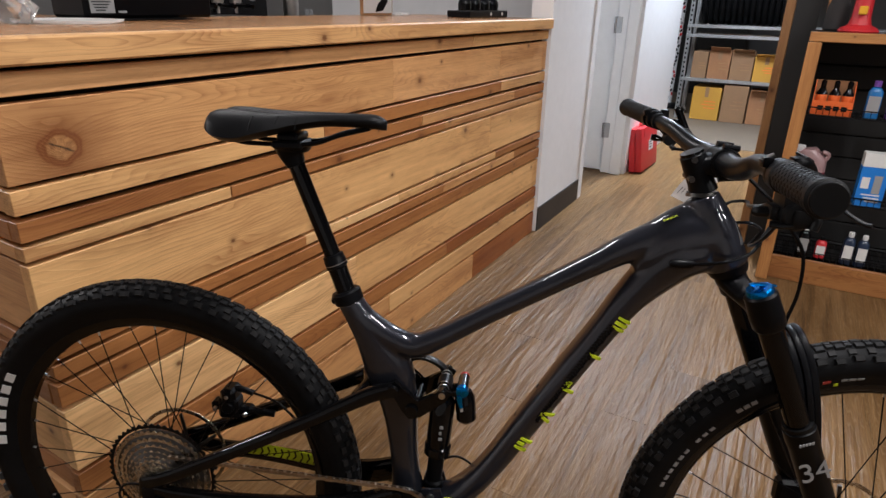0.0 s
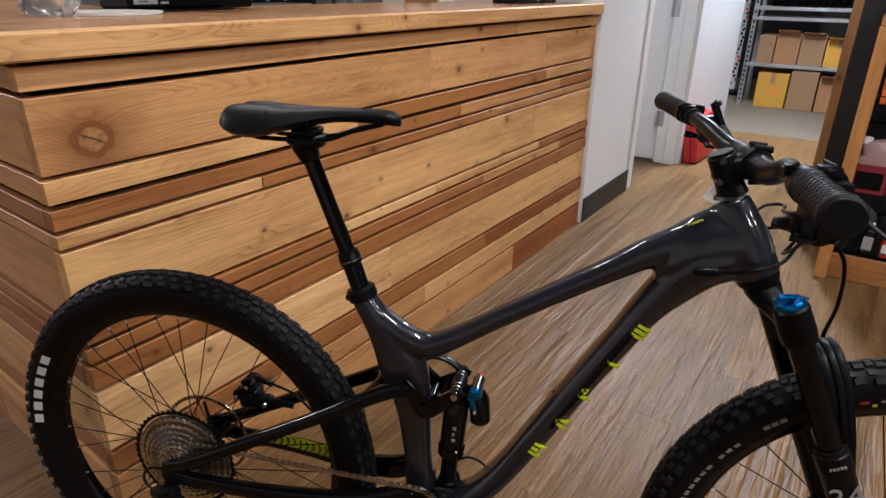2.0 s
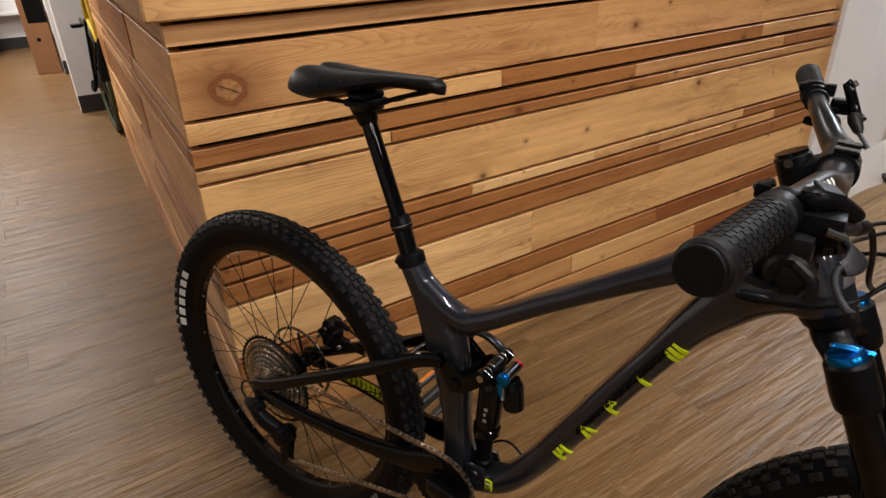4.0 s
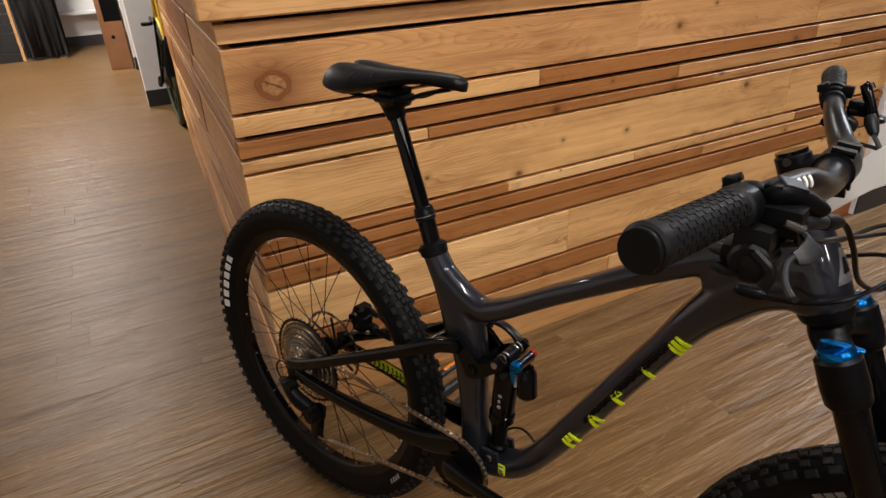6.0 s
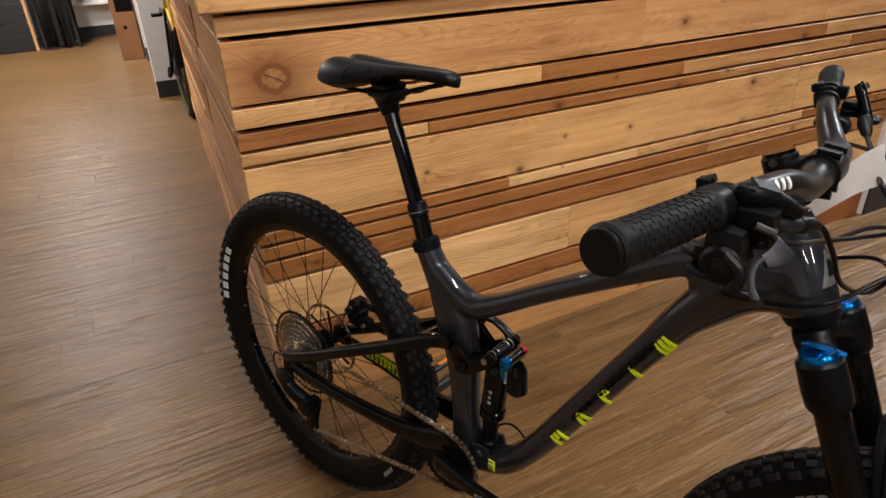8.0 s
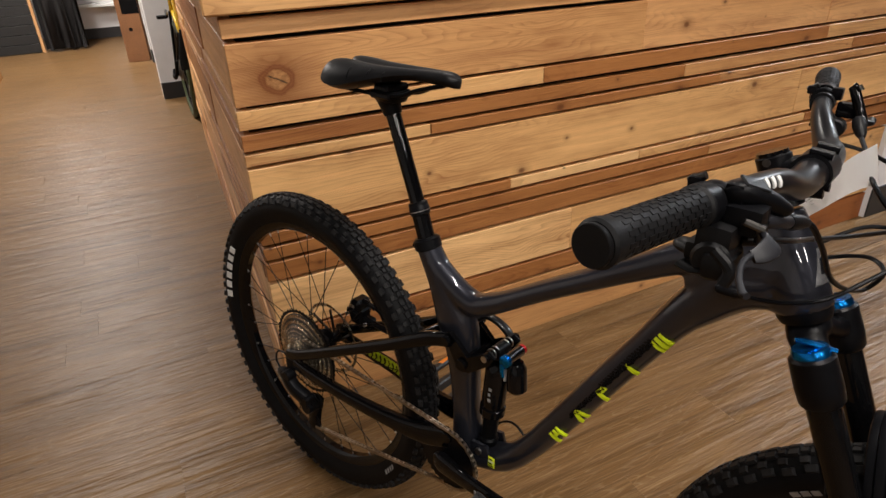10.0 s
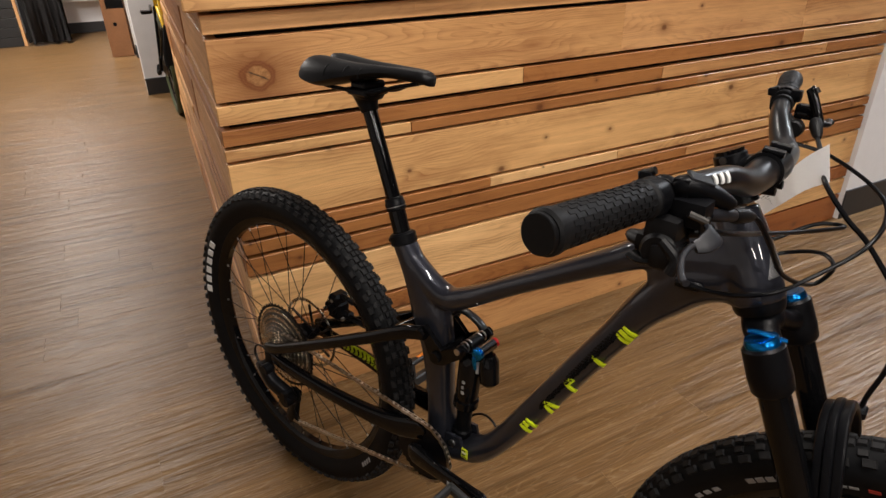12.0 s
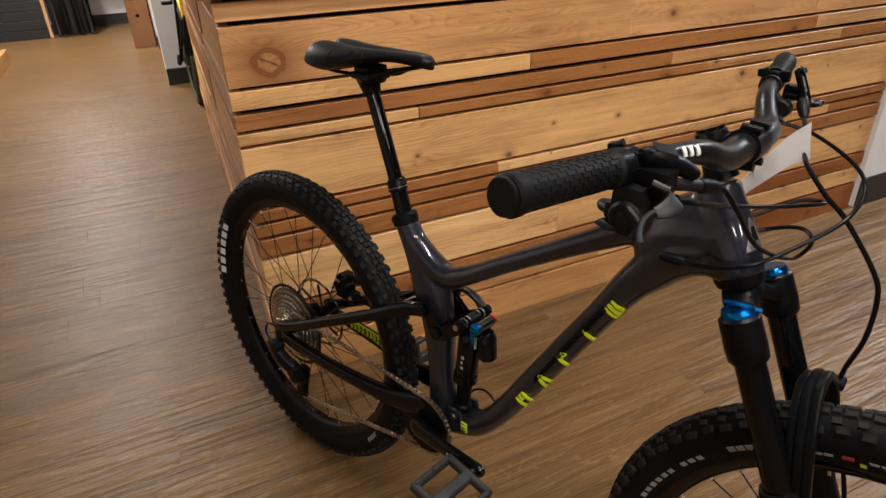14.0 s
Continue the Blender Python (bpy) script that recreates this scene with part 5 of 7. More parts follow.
# brake levers
for s in (-1, 1):
    lv = new("brake_lever")
    lv.parent = bike
    tagged(lv, "black hydraulic brake lever and clamp")
    c = bar_at(s, 0.256 if s < 0 else 0.240)
    b = bmesh.new()
    lathe(b, [(0.0108, -0.0065), (0.0150, -0.0058), (0.0162, -0.003), (0.0162, 0.003), (0.0150, 0.0058), (0.0108, 0.0065)], "y", c, 22, False)
    # the hinge and bolt lugs of the clamp
    box(b, c.x - 0.021, c.x - 0.010, c.y - 0.006, c.y + 0.006, c.z + 0.006, c.z + 0.017, 0.003, None, 2)
    box(b, c.x + 0.008, c.x + 0.022, c.y - 0.007, c.y + 0.007, c.z + 0.002, c.z + 0.018, 0.003, None, 2)
    part("clamp", b, M_MATTE, lv)
    part("clamp_bolt", tubed([(c.x - 0.0215, c.y, c.z + 0.0115), (c.x - 0.009, c.y, c.z + 0.0185)], 0.0034, 10), M_DARKST, lv)
    b = bmesh.new()
    if s < 0:
        sweep(b, [(0.897, -0.258, 1.034, 0.007, 0.007), (0.906, -0.254, 1.037, 0.0095, 0.0088), (0.920, -0.239, 1.030, 0.0088, 0.0082), (0.931, -0.227, 1.0225, 0.0062, 0.0060), (0.934, -0.223, 1.0205, 0.0045, 0.0045)], 18, side=(0, 1, 0), power=2.6)
        box(b, 0.900, 0.928, -0.270, -0.246, 1.008, 1.030, 0.005, None, 2)
        part("master_cylinder", b, M_MATTE, lv)
        part("reservoir_cap", box(bmesh.new(), -0.011, 0.011, -0.0072, 0.0072, 0, 0.0026, 0.0010, Matrix.Translation((0.912, -0.2470, 1.0420)) @ Matrix.Rotation(radians(24), 4, "Y") @ Matrix.Rotation(radians(45), 4, "Z")), M_PLASTIC, lv)
        part("hose_barrel", sweep(bmesh.new(), [(0.924, -0.249, 1.0160, 0.0048, 0.0048), (0.926, -0.243, 1.0148, 0.0056, 0.0056), (0.9335, -0.213, 1.0078, 0.0056, 0.0056), (0.934, -0.210, 1.0070, 0.0050, 0.0050)], 14, sub=0), M_LEVER, lv, "grey satin hose barrel")
        part("hose_boot", sweep(bmesh.new(), [(0.9337, -0.212, 1.0075, 0.0060, 0.0060), (0.9345, -0.208, 1.0065, 0.0070, 0.0070), (0.939, -0.191, 1.0025, 0.0064, 0.0064), (0.942, -0.183, 1.0005, 0.0042, 0.0042)], 14, sub=0), M_PLASTIC, lv, "ribbed black rubber boot")
        part("lever_pivot", tubed([(0.927, -0.266, 1.019), (0.929, -0.265, 1.006)], 0.0044, 12), M_DARKST, lv)
        part("adjuster", tubed([(0.917, -0.274, 1.022), (0.930, -0.268, 1.017)], 0.0030, 8), M_DARKST, lv, "dark reach adjuster")
        b = bmesh.new()
        sweep(b, [(0.926, -0.262, 1.012, 0.006, 0.0030), (0.938, -0.273, 1.010, 0.0082, 0.0028), (0.937, -0.286, 1.007, 0.0074, 0.0026), (0.932, -0.294, 1.005, 0.005, 0.0022)], 14, side=(0.8, 0, -0.6), power=3)
        part("lever_paddle", b, M_LEVER, lv, "grey satin lever link")
        part("lever_blade", sweep(bmesh.new(), [(0.935, -0.285, 1.007, 0.0030, 0.0026), (0.930, -0.297, 1.0055, 0.0026, 0.0022), (0.930, -0.311, 1.0030, 0.0025, 0.0020), (0.9345, -0.325, 0.9988, 0.0025, 0.0020), (0.9405, -0.335, 0.9958, 0.0028, 0.0022), (0.944, -0.338, 0.9960, 0.0030, 0.0024)], 14, side=(1, 0, 0)), M_LEVER, lv, "grey satin lever blade")
    else:
        sweep(b, [(0.888, 0.2275, 1.0520, 0.0055, 0.0055), (0.8915, 0.2270, 1.0475, 0.0064, 0.0064), (0.9050, 0.2260, 1.0190, 0.0066, 0.0066), (0.9085, 0.2230, 1.0100, 0.0080, 0.0078)], 16, side=(0, 1, 0))
        box(b, 0.876, 0.906, 0.224, 0.246, 1.010, 1.030, 0.005, None, 2)
        part("master_cylinder", b, M_GLOSS, lv, "glossy black master cylinder")
        part("hose_boot", sweep(bmesh.new(), [(0.906, 0.220, 1.012, 0.0075, 0.0075), (0.909, 0.213, 1.007, 0.0085, 0.0085), (0.915, 0.202, 0.9985, 0.0066, 0.0066), (0.918, 0.197, 0.9950, 0.0036, 0.0036)], 14, sub=0), M_PLASTIC, lv, "ribbed black rubber boot")
        part("lever_blade", sweep(bmesh.new(), [(0.908, 0.232, 1.006, 0.0056, 0.0050), (0.916, 0.250, 1.004, 0.0048, 0.0038), (0.914, 0.272, 1.001, 0.0046, 0.0036), (0.910, 0.292, 0.999, 0.0058, 0.0048), (0.910, 0.301, 0.998, 0.0070, 0.0056), (0.911, 0.306, 0.998, 0.0040, 0.0035)], 14, side=(1, 0, 0)), M_MATTE, lv)
        part("lever_pivot", tubed([(0.904, 0.236, 1.018), (0.910, 0.236, 0.996)], 0.0046, 10), M_DARKST, lv)
        part("reach_screw", tubed([(0.900, 0.244, 1.014), (0.914, 0.244, 1.006)], 0.0032, 8), M_STEEL, lv, "bright reach screw")
        part("bleed_bolt", tubed([(0.8955, 0.222, 1.0545), (0.9000, 0.222, 1.0485)], 0.0034, 8), M_DARKST, lv)

# shifter under the right grip
b = bmesh.new()
sc = bar_at(-1, 0.266)
lathe(b, [(0.0108, -0.0045), (0.0146, -0.004), (0.0146, 0.004), (0.0108, 0.0045)], "y", sc, 18, False)
box(b, 0.886, 0.914, -0.283, -0.252, 0.990, 1.016, 0.008, None, 2)
disc(b, 0.016, -0.286, -0.254, (0.902, 0, 0.988), "y", 20, 0.003)
box(b, 0.896, 0.920, -0.290, -0.262, 0.976, 0.996, 0.007, None, 2)
tube(b, [(0.904, -0.284, 0.998), (0.918, -0.288, 0.988), (0.916, -0.290, 0.976)], 0.005, 10, 3)
box(b, 0.878, 0.896, -0.276, -0.254, 0.980, 0.996, 0.005, None, 2)
gs = part("gear_shifter", b, M_PLASTIC, bike, "black trigger shifter under the bar")
part("thumb_lever", sweep(bmesh.new(), [(0.898, -0.276, 0.990, 0.007, 0.0045), (0.886, -0.268, 0.988, 0.0080, 0.0055), (0.873, -0.260, 0.986, 0.0085, 0.0062), (0.867, -0.257, 0.986, 0.006, 0.0045)], 12), M_PLASTIC, gs)
part("thumb_lever", sweep(bmesh.new(), [(0.902, -0.282, 0.980, 0.007, 0.0035), (0.890, -0.280, 0.977, 0.0085, 0.0035), (0.879, -0.276, 0.977, 0.0085, 0.0035)], 12), M_PLASTIC, gs)
part("barrel_adjuster", tubed([(0.912, -0.256, 1.000), (0.928, -0.240, 1.000)], 0.0052, 12), M_MATTE, gs)
part("housing_bolt", disc(bmesh.new(), 0.0042, -0.2885, -0.2855, (0.902, 0, 0.989), "y", 12, 0.0006), M_DARKST, gs)
# dropper remote on the left
b = bmesh.new()
rc = bar_at(1, 0.218)
lathe(b, [(0.0108, -0.0045), (0.0146, -0.004), (0.0146, 0.004), (0.0108, 0.0045)], "y", rc, 18, False)
disc(b, 0.0125, rc.y - 0.008, rc.y + 0.012, (0.882, 0, 0.998), "y", 20, 0.002)
tube(b, [(rc.x + 0.006, rc.y, rc.z - 0.010), (0.882, rc.y, 1.000)], 0.007, 10)
tube(b, [(0.884, 0.212, 0.986), (0.888, 0.206, 0.982)], 0.0045, 10)
remote = part("post_remote", b, M_PLASTIC, bike, "black dropper post remote")
part("thumb_lever", sweep(bmesh.new(), [(0.882, 0.224, 0.996, 0.005, 0.004), (0.870, 0.227, 0.995, 0.005, 0.004), (0.858, 0.230, 0.997, 0.0085, 0.0060), (0.851, 0.231, 0.998, 0.0075, 0.0050)], 12), M_GLOSS, remote, "glossy thumb paddle")

# hoses and cables
def hose(name, pts, r=0.0026):
    return part(name, tubed(pts, r, 8, 8), M_MATTE, bike, "black cable housing")


hose("cable", [(0.887, 0.207, 0.982), (0.939, 0.170, 0.982), (0.998, 0.120, 0.967), (1.022, 0.085, 0.949), (1.017, 0.044, 0.920), (0.980, -0.010, 0.889), (0.955, -0.046, 0.8755), (0.925, -0.057, 0.8645), (0.895, -0.057, 0.858), (0.864, -0.046, 0.8515)])
hose("cable", [(0.940, -0.187, 1.0015), (0.946, -0.172, 0.994), (0.953, -0.140, 0.965), (0.961, -0.070, 0.908), (0.978, 0.030, 0.864), (0.993, 0.036, 0.888), (0.975, 0.060, 0.893), (0.938, 0.075, 0.877), (0.900, 0.040, 0.866)])
hose("cable", [(0.926, -0.242, 1.000), (0.934, -0.190, 0.984), (0.937, -0.100, 0.957), (0.957, 0.002, 0.933), (0.985, 0.088, 0.920), (0.976, 0.104, 0.917), (0.954, 0.090, 0.914), (0.922, 0.050, 0.898), (0.900, 0.030, 0.890)])
hose("brake_hose", [(0.917, 0.197, 0.995), (0.941, 0.130, 0.981), (0.958, 0.066, 0.973), (0.990, 0.046, 0.945), (1.017, 0.050, 0.920), (1.058, 0.050, 0.869), (1.071, 0.050, 0.837), (1.073, 0.050, 0.783), (1.064, 0.050, 0.730), (1.068, 0.048, 0.690), (1.110, 0.050, 0.560), (1.135, 0.043, 0.440)], 0.0030)
part("hose_clip", boxed(1.050, 1.071, 0.038, 0.058, 0.708, 0.722, 0.003), M_MATTE, bike)

# crank, ring, chain, pedals, derailleur
cr = new("crankset")
cr.parent = bike
tagged(cr, "black crankset with a single chainring")
BB = Vector((0.450, 0, 0.343))
teeth = 32
r0 = teeth * 0.0127 / (2 * math.pi)
out = [(BB.x + (r0 + (0.003 if j % 2 else -0.0022)) * math.cos(math.pi * j / teeth), BB.z + (r0 + (0.003 if j % 2 else -0.0022)) * math.sin(math.pi * j / teeth)) for j in range(teeth * 2)]
part("chainring", prism(bmesh.new(), out, -0.052, -0.0495), M_MATTE, cr)
for s, ang in ((-1, 5.0), (1, 185.0)):
    a = radians(ang)
    d_ = Vector((math.cos(a), 0, math.sin(a)))
    b = bmesh.new()
    sweep(b, [(*(BB + d_ * -0.018 + Vector((0, s * 0.064, 0))), 0.009, 0.016), (*(BB + d_ * 0.0 + Vector((0, s * 0.066, 0))), 0.012, 0.021), (*(BB + d_ * 0.06 + Vector((0, s * 0.076, 0))), 0.009, 0.016), (*(BB + d_ * 0.140 + Vector((0, s * 0.084, 0))), 0.0085, 0.0145), (*(BB + d_ * 0.165 + Vector((0, s * 0.085, 0))), 0.0085, 0.0135), (*(BB + d_ * 0.176 + Vector((0, s * 0.085, 0))), 0.006, 0.008)], 16, power=2.8)
    part("crank_arm", b, M_GLOSS, cr)
    e = BB + d_ * (0.160 if s < 0 else 0.172)
    part("crank_bolt", tubed([e + Vector((0, s * 0.0935, 0)), e + Vector((0, s * 0.096, 0))], 0.006, 10), M_STEEL, cr)
    for k in range(3):
        c = BB + d_ * (0.095 + 0.006 * k)
        part("decal", box(bmesh.new(), -0.0018, 0.0018, -0.0006, 0.0006, -0.0035, 0.0035, 0, Matrix.Translation(c + Vector((0, s * 0.0895, 0))) @ Matrix.Rotation(-a, 4, "Y")), M_GREYDEC, cr, "", None)
    pd = new("pedal")
    pd.parent = bike
    tagged(pd, "scuffed black platform pedal")
    tilt = Matrix.Translation(e) @ Matrix.Rotation(radians(12 if s < 0 else -100), 4, "Y")
    b = bmesh.new()
    ya, yb = sorted((s * 0.100, s * 0.202))
    for x0_, x1_ in ((-0.052, -0.040), (-0.011, 0.011), (0.040, 0.052)):
        box(b, x0_, x1_, ya, yb, -0.009, 0.009, 0.003)
    for yy in (ya, yb - 0.013):
        box(b, -0.048, 0.048, yy, yy + 0.013, -0.0085, 0.0085, 0.003)
    for x0_ in (-0.046, 0.046):
        for yy in (ya + 0.008, (ya + yb) / 2, yb - 0.008):
            disc(b, 0.0022, 0.008, 0.012, (x0_, yy, 0), "z", 8)
    bmesh.ops.transform(b, matrix=tilt, verts=b.verts)
    part("cage", b, M_SCUFF, pd)
    part("pedal_axle", tubed([e + Vector((0, s * 0.08, 0)), e + Vector((0, s * 0.198, 0))], 0.007, 12), M_DARKST, pd)
    for x0_ in (() if s < 0 else (-0.052, 0.050)):
        b = box(bmesh.new(), x0_, x0_ + 0.0025, s * 0.154 - 0.026, s * 0.154 + 0.026, -0.006, 0.006, 0.001)
        bmesh.ops.transform(b, matrix=tilt, verts=b.verts)
        part("reflector", b, M_ORANGE, pd, "orange reflector strip")
bm = bmesh.new()


def links(bm, a, b_):
    a, b_ = Vector(a), Vector(b_)
    n = max(1, round((b_ - a).length / 0.0127))
    t = (b_ - a).normalized()
    sd = Vector((0, 1, 0)) - t.y * t
    sd.normalize()
    upv = t.cross(sd)
    for k in range(n):
        c = a + t * ((k + 0.5) * (b_ - a).length / n)
        wide = 0.0032 if k % 2 else 0.0022
        for sgn in (-1, 1):
            m = Matrix(((t.x, sd.x, upv.x, c.x), (t.y, sd.y, upv.y, c.y), (t.z, sd.z, upv.z, c.z), (0, 0, 0, 1)))
            box(bm, -0.0075, 0.0075, sgn * wide - 0.0005, sgn * wide + 0.0005, -0.0029, 0.0029, 0, m)
        e1 = a + t * (k * (b_ - a).length / n)
        tube(bm, [e1 - sd * 0.0036, e1 + sd * 0.0036], 0.0030, 6)


top_c = [(0.030, -0.054, 0.371 + 0.052), (0.446, -0.051, 0.343 + 0.0660)]
links(bm, *top_c)
bot = [(0.040, -0.058, 0.190), (0.440, -0.051, 0.343 - 0.0655)]
links(bm, *bot)
for k in range(10):
    a0_, a1_ = radians(92 - k * 18.4), radians(92 - (k + 1) * 18.4)
    links(bm, (BB.x + 0.066 * math.cos(a0_), -0.051, BB.z + 0.066 * math.sin(a0_)), (BB.x + 0.066 * math.cos(a1_), -0.051, BB.z + 0.066 * math.sin(a1_)))
part("chain", bm, M_CHAIN, bike, "oiled steel chain", None)
der = new("rear_derailleur")
der.parent = bike
tagged(der, "black rear derailleur with long cage")
part("hanger", prism(bmesh.new(), [(-0.012, 0.372), (0.012, 0.372), (0.010, 0.335), (-0.016, 0.330)], -0.082, -0.076, 0.002), M_MATTE, der)
b = bmesh.new()
sweep(b, [(-0.040, -0.080, 0.322, 0.010, 0.010), (-0.012, -0.086, 0.325, 0.013, 0.016), (0.018, -0.088, 0.306, 0.014, 0.017), (0.050, -0.080, 0.288, 0.014, 0.018), (0.062, -0.070, 0.270, 0.012, 0.016)], 12, power=3)
box(b, -0.020, 0.012, -0.098, -0.078, 0.310, 0.340, 0.004)
box(b, 0.034, 0.070, -0.094, -0.066, 0.268, 0.302, 0.005)
disc(b, 0.014, -0.100, -0.076, (0.002, 0, 0.333), "y", 16, 0.002)
disc(b, 0.017, -0.092, -0.064, (0.058, 0, 0.272), "y", 16, 0.002)
part("body", b, M_MATTE, der)
b = bmesh.new()
for yy in (-0.066, -0.050):
    sweep(b, [(0.060, yy, 0.285, 0.0014, 0.014), (0.052, yy, 0.240, 0.0014, 0.009), (0.038, yy, 0.192, 0.0014, 0.013)], 8, power=3)
part("cage", b, M_MATTE, der)
for c in ((0.058, -0.058, 0.272), (0.040, -0.058, 0.202)):
    part("jockey_wheel", disc(bmesh.new(), 0.021, -0.0015, 0.0015, c, "y", 24), M_PLASTIC, der)
part("shift_cable", tubed([(-0.040, -0.080, 0.322), (-0.060, -0.078, 0.345), (-0.045, -0.076, 0.372), (0.01, -0.073, 0.372)], 0.0024, 8, 6), M_MATTE, der)

# ---- things on the counter ----
WT = 1.1502


def tumbler(name, x, y, z, r, h, mat, label, category):
    b = bmesh.new()
    lathe(b, [(r * 0.85, 0), (r * 0.95, 0.002), (r, h * 0.5), (r, h), (r - 0.002, h), (r - 0.002, h * 0.5), (r * 0.9 - 0.002, 0.004)], "z", (0, 0, 0), 24, False)
    ob = part(name, b, mat)
    ob.location = (x, y, z)
    return tagged(ob, label, category)


reg = thing("till_terminal", "black till terminal with a small printed label", "till", pose(0.52, 0.46, WT))
part("body", boxed(0.0, 0.42, 0.05, 0.20, 0.004, 0.26, 0.008), M_MATTE, reg)
part("foot", boxed(-0.02, 0.30, 0.0, 0.20, 0.0, 0.0038, 0.001), M_PLASTIC, reg)
part("label_plate", boxed(0.015, 0.085, 0.0485, 0.0499, 0.018, 0.055), M_GREYDEC, reg, "pale printed label", None)
for k in range(4):
    part("label_bar", boxed(0.02 + 0.003 * k, 0.075 - 0.006 * k, 0.0475, 0.0484, 0.045 - 0.007 * k, 0.0475 - 0.007 * k), M_DARKDEC, reg, "", None)
part("label_plate", boxed(0.095, 0.120, 0.0485, 0.0499, 0.018, 0.024), M_GREYDEC, reg, "", None)
tray = part("white_tray", lathe(bmesh.new(), [(0.085, 0), (0.105, 0.003), (0.108, 0.008), (0.104, 0.008), (0.085, 0.004)], "z", (0, 0, 0), 32, False), M_PAPER)
tray.location = (0.42, 0.40, WT)
tagged(tray, "shallow white plastic dish on the worktop", "dish")
b = bmesh.new()
bmesh.ops.create_icosphere(b, subdivisions=3, radius=0.06)
for v in b.verts:
    v.co += v.normal * 0.02 * noise.noise(v.co * 28)
    v.co.z = max(v.co.z * 0.75, -0.035)
bag = part("plastic_bag", b, M_CLEAR, None, "", 20)
bag.location = (0.28, 0.42, WT + 0.035)
tagged(bag, "crumpled clear plastic bag on the worktop", "bag")
back = thing("back_counter", "dark back counter under the coffee machine", "counter", pose(0.95, 1.35, FZ))
part("cabinet", boxed(0, 2.05, 0, 0.60, 0, 1.03, 0.003), M_SLAT, back)
part("top", boxed(-0.01, 2.06, -0.02, 0.60, 1.031, 1.07, 0.003), M_MATTE, back)
BT = FZ + 1.0702
esp = thing("coffee_machine", "chrome and black espresso machine", "coffee machine", pose(1.68, 1.50, BT))
part("body", boxed(0, 0.62, 0.08, 0.40, 0.0, 0.36, 0.012), M_GLOSS, esp)
part("drip_tray", boxed(0, 0.36, -0.14, 0.079, 0.0, 0.04, 0.004), M_STEEL, esp)
for k in range(3):
    c = 0.06 + 0.12 * k
    part("group_head", disc(bmesh.new(), 0.030, 0.10, 0.15, (c, 0.0, 0), "z", 20, 0.002), M_STEEL, esp)
    part("portafilter", tubed([(c, -0.01, 0.09), (c - 0.02, -0.14, 0.085)], 0.010, 10), M_GLOSS, esp)
    part("spout", tubed([(c, 0.0, 0.10), (c, 0.0, 0.05)], 0.008, 8), M_STEEL, esp)
part("badge", disc(bmesh.new(), 0.05, 0.0, 0.004, (0.50, 0.078, 0.16), "y", 24), M_GREYDEC, esp)
part("steam_pipe", tubed([(-0.02, 0.06, 0.22), (-0.10, -0.02, 0.16), (-0.12, -0.03, 0.05)], 0.006, 8, 5), M_STEEL, esp)
tumbler("steel_jug", 2.42, 1.52, BT, 0.045, 0.14, M_STEEL, "brushed steel milk jug on the back counter", "jug")
tumbler("glass", 2.55, 1.50, BT, 0.028, 0.07, M_CLEAR, "small clear glass on the back counter", "glass")
pic = thing("picture_frame", "small framed print with a dark splash", "picture", pose(1.86, 0.60, WT))
part("frame", boxed(0, 0.245, 0, 0.014, 0, 0.19, 0.003), M_POST, pic).color = (1, 1, 1, 1)
part("print", boxed(0.010, 0.235, -0.0012, -0.0002, 0.010, 0.18), M_PAPER, pic, "white print", None)
b = bmesh.new()
prism(b, [(0.10, 0.015), (0.16, 0.020), (0.20, 0.06), (0.185, 0.10), (0.16, 0.085), (0.14, 0.06), (0.12, 0.05)], -0.0022, -0.0013)
part("splash", b, M_DARKDEC, pic, "dark splash shape", None)
card = part("card", boxed(0, 0.066, 0, 0.04, 0, 0.012, 0.002), M_PAPER)
card.location = (2.12, 0.56, WT)
tagged(card, "small white card stack on the worktop", "card")
rack = thing("bottle_rack", "low black rack holding dark bottles", "rack", pose(2.13, 0.20, WT))
part("tray", boxed(0, 0.42, 0, 0.12, 0, 0.030, 0.004), M_MATTE, rack)
for k in range(2):
    part("badge", disc(bmesh.new(), 0.008, -0.002, -0.0002, (0.22 + 0.13 * k, 0, 0.016), "y", 16, 0.0003), M_DECAL, rack)
for k in range(4):
    b = bmesh.new()
    lathe(b, [(0.030, 0.0305), (0.031, 0.06), (0.028, 0.07), (0.014, 0.09), (0.013, 0.12)], "z", (0.06 + 0.10 * k, 0.06, 0), 20, False)
    part("bottle", b, M_GLOSS, rack)

# ---- towards the back room ----
case = thing("tool_case", "red plastic tool case leaning on the white wall", "case", pose(4.27, -0.135, FZ, -7, 0, -3))
part("shell", boxed(0, 0.46, -0.105, -0.055, 0.0, 0.335, 0.018, None, 2), M_REDPL, case)
part("shell", boxed(0, 0.46, -0.0545, -0.004, 0.0, 0.335, 0.018, None, 2), M_REDPL, case)
part("handle", tubed([(0.15, -0.055, 0.33), (0.155, -0.055, 0.362), (0.305, -0.055, 0.362), (0.31, -0.055, 0.33)], 0.011, 10), M_REDPL, case)
for x in (0.07, 0.36):
    part("latch", boxed(x, x + 0.035, -0.1085, -0.1055, 0.27, 0.325, 0.001), M_REDPL, case)
part("sticker", boxed(0.20, 0.32, -0.1068, -0.1055, 0.14, 0.22), M_PAPER, case, "white paper sticker", None)
for k in range(3):
    part("print_bar", boxed(0.21, 0.30 - 0.015 * k, -0.1076, -0.1069, 0.20 - 0.02 * k, 0.206 - 0.02 * k), M_DARKDEC, case, "", None)

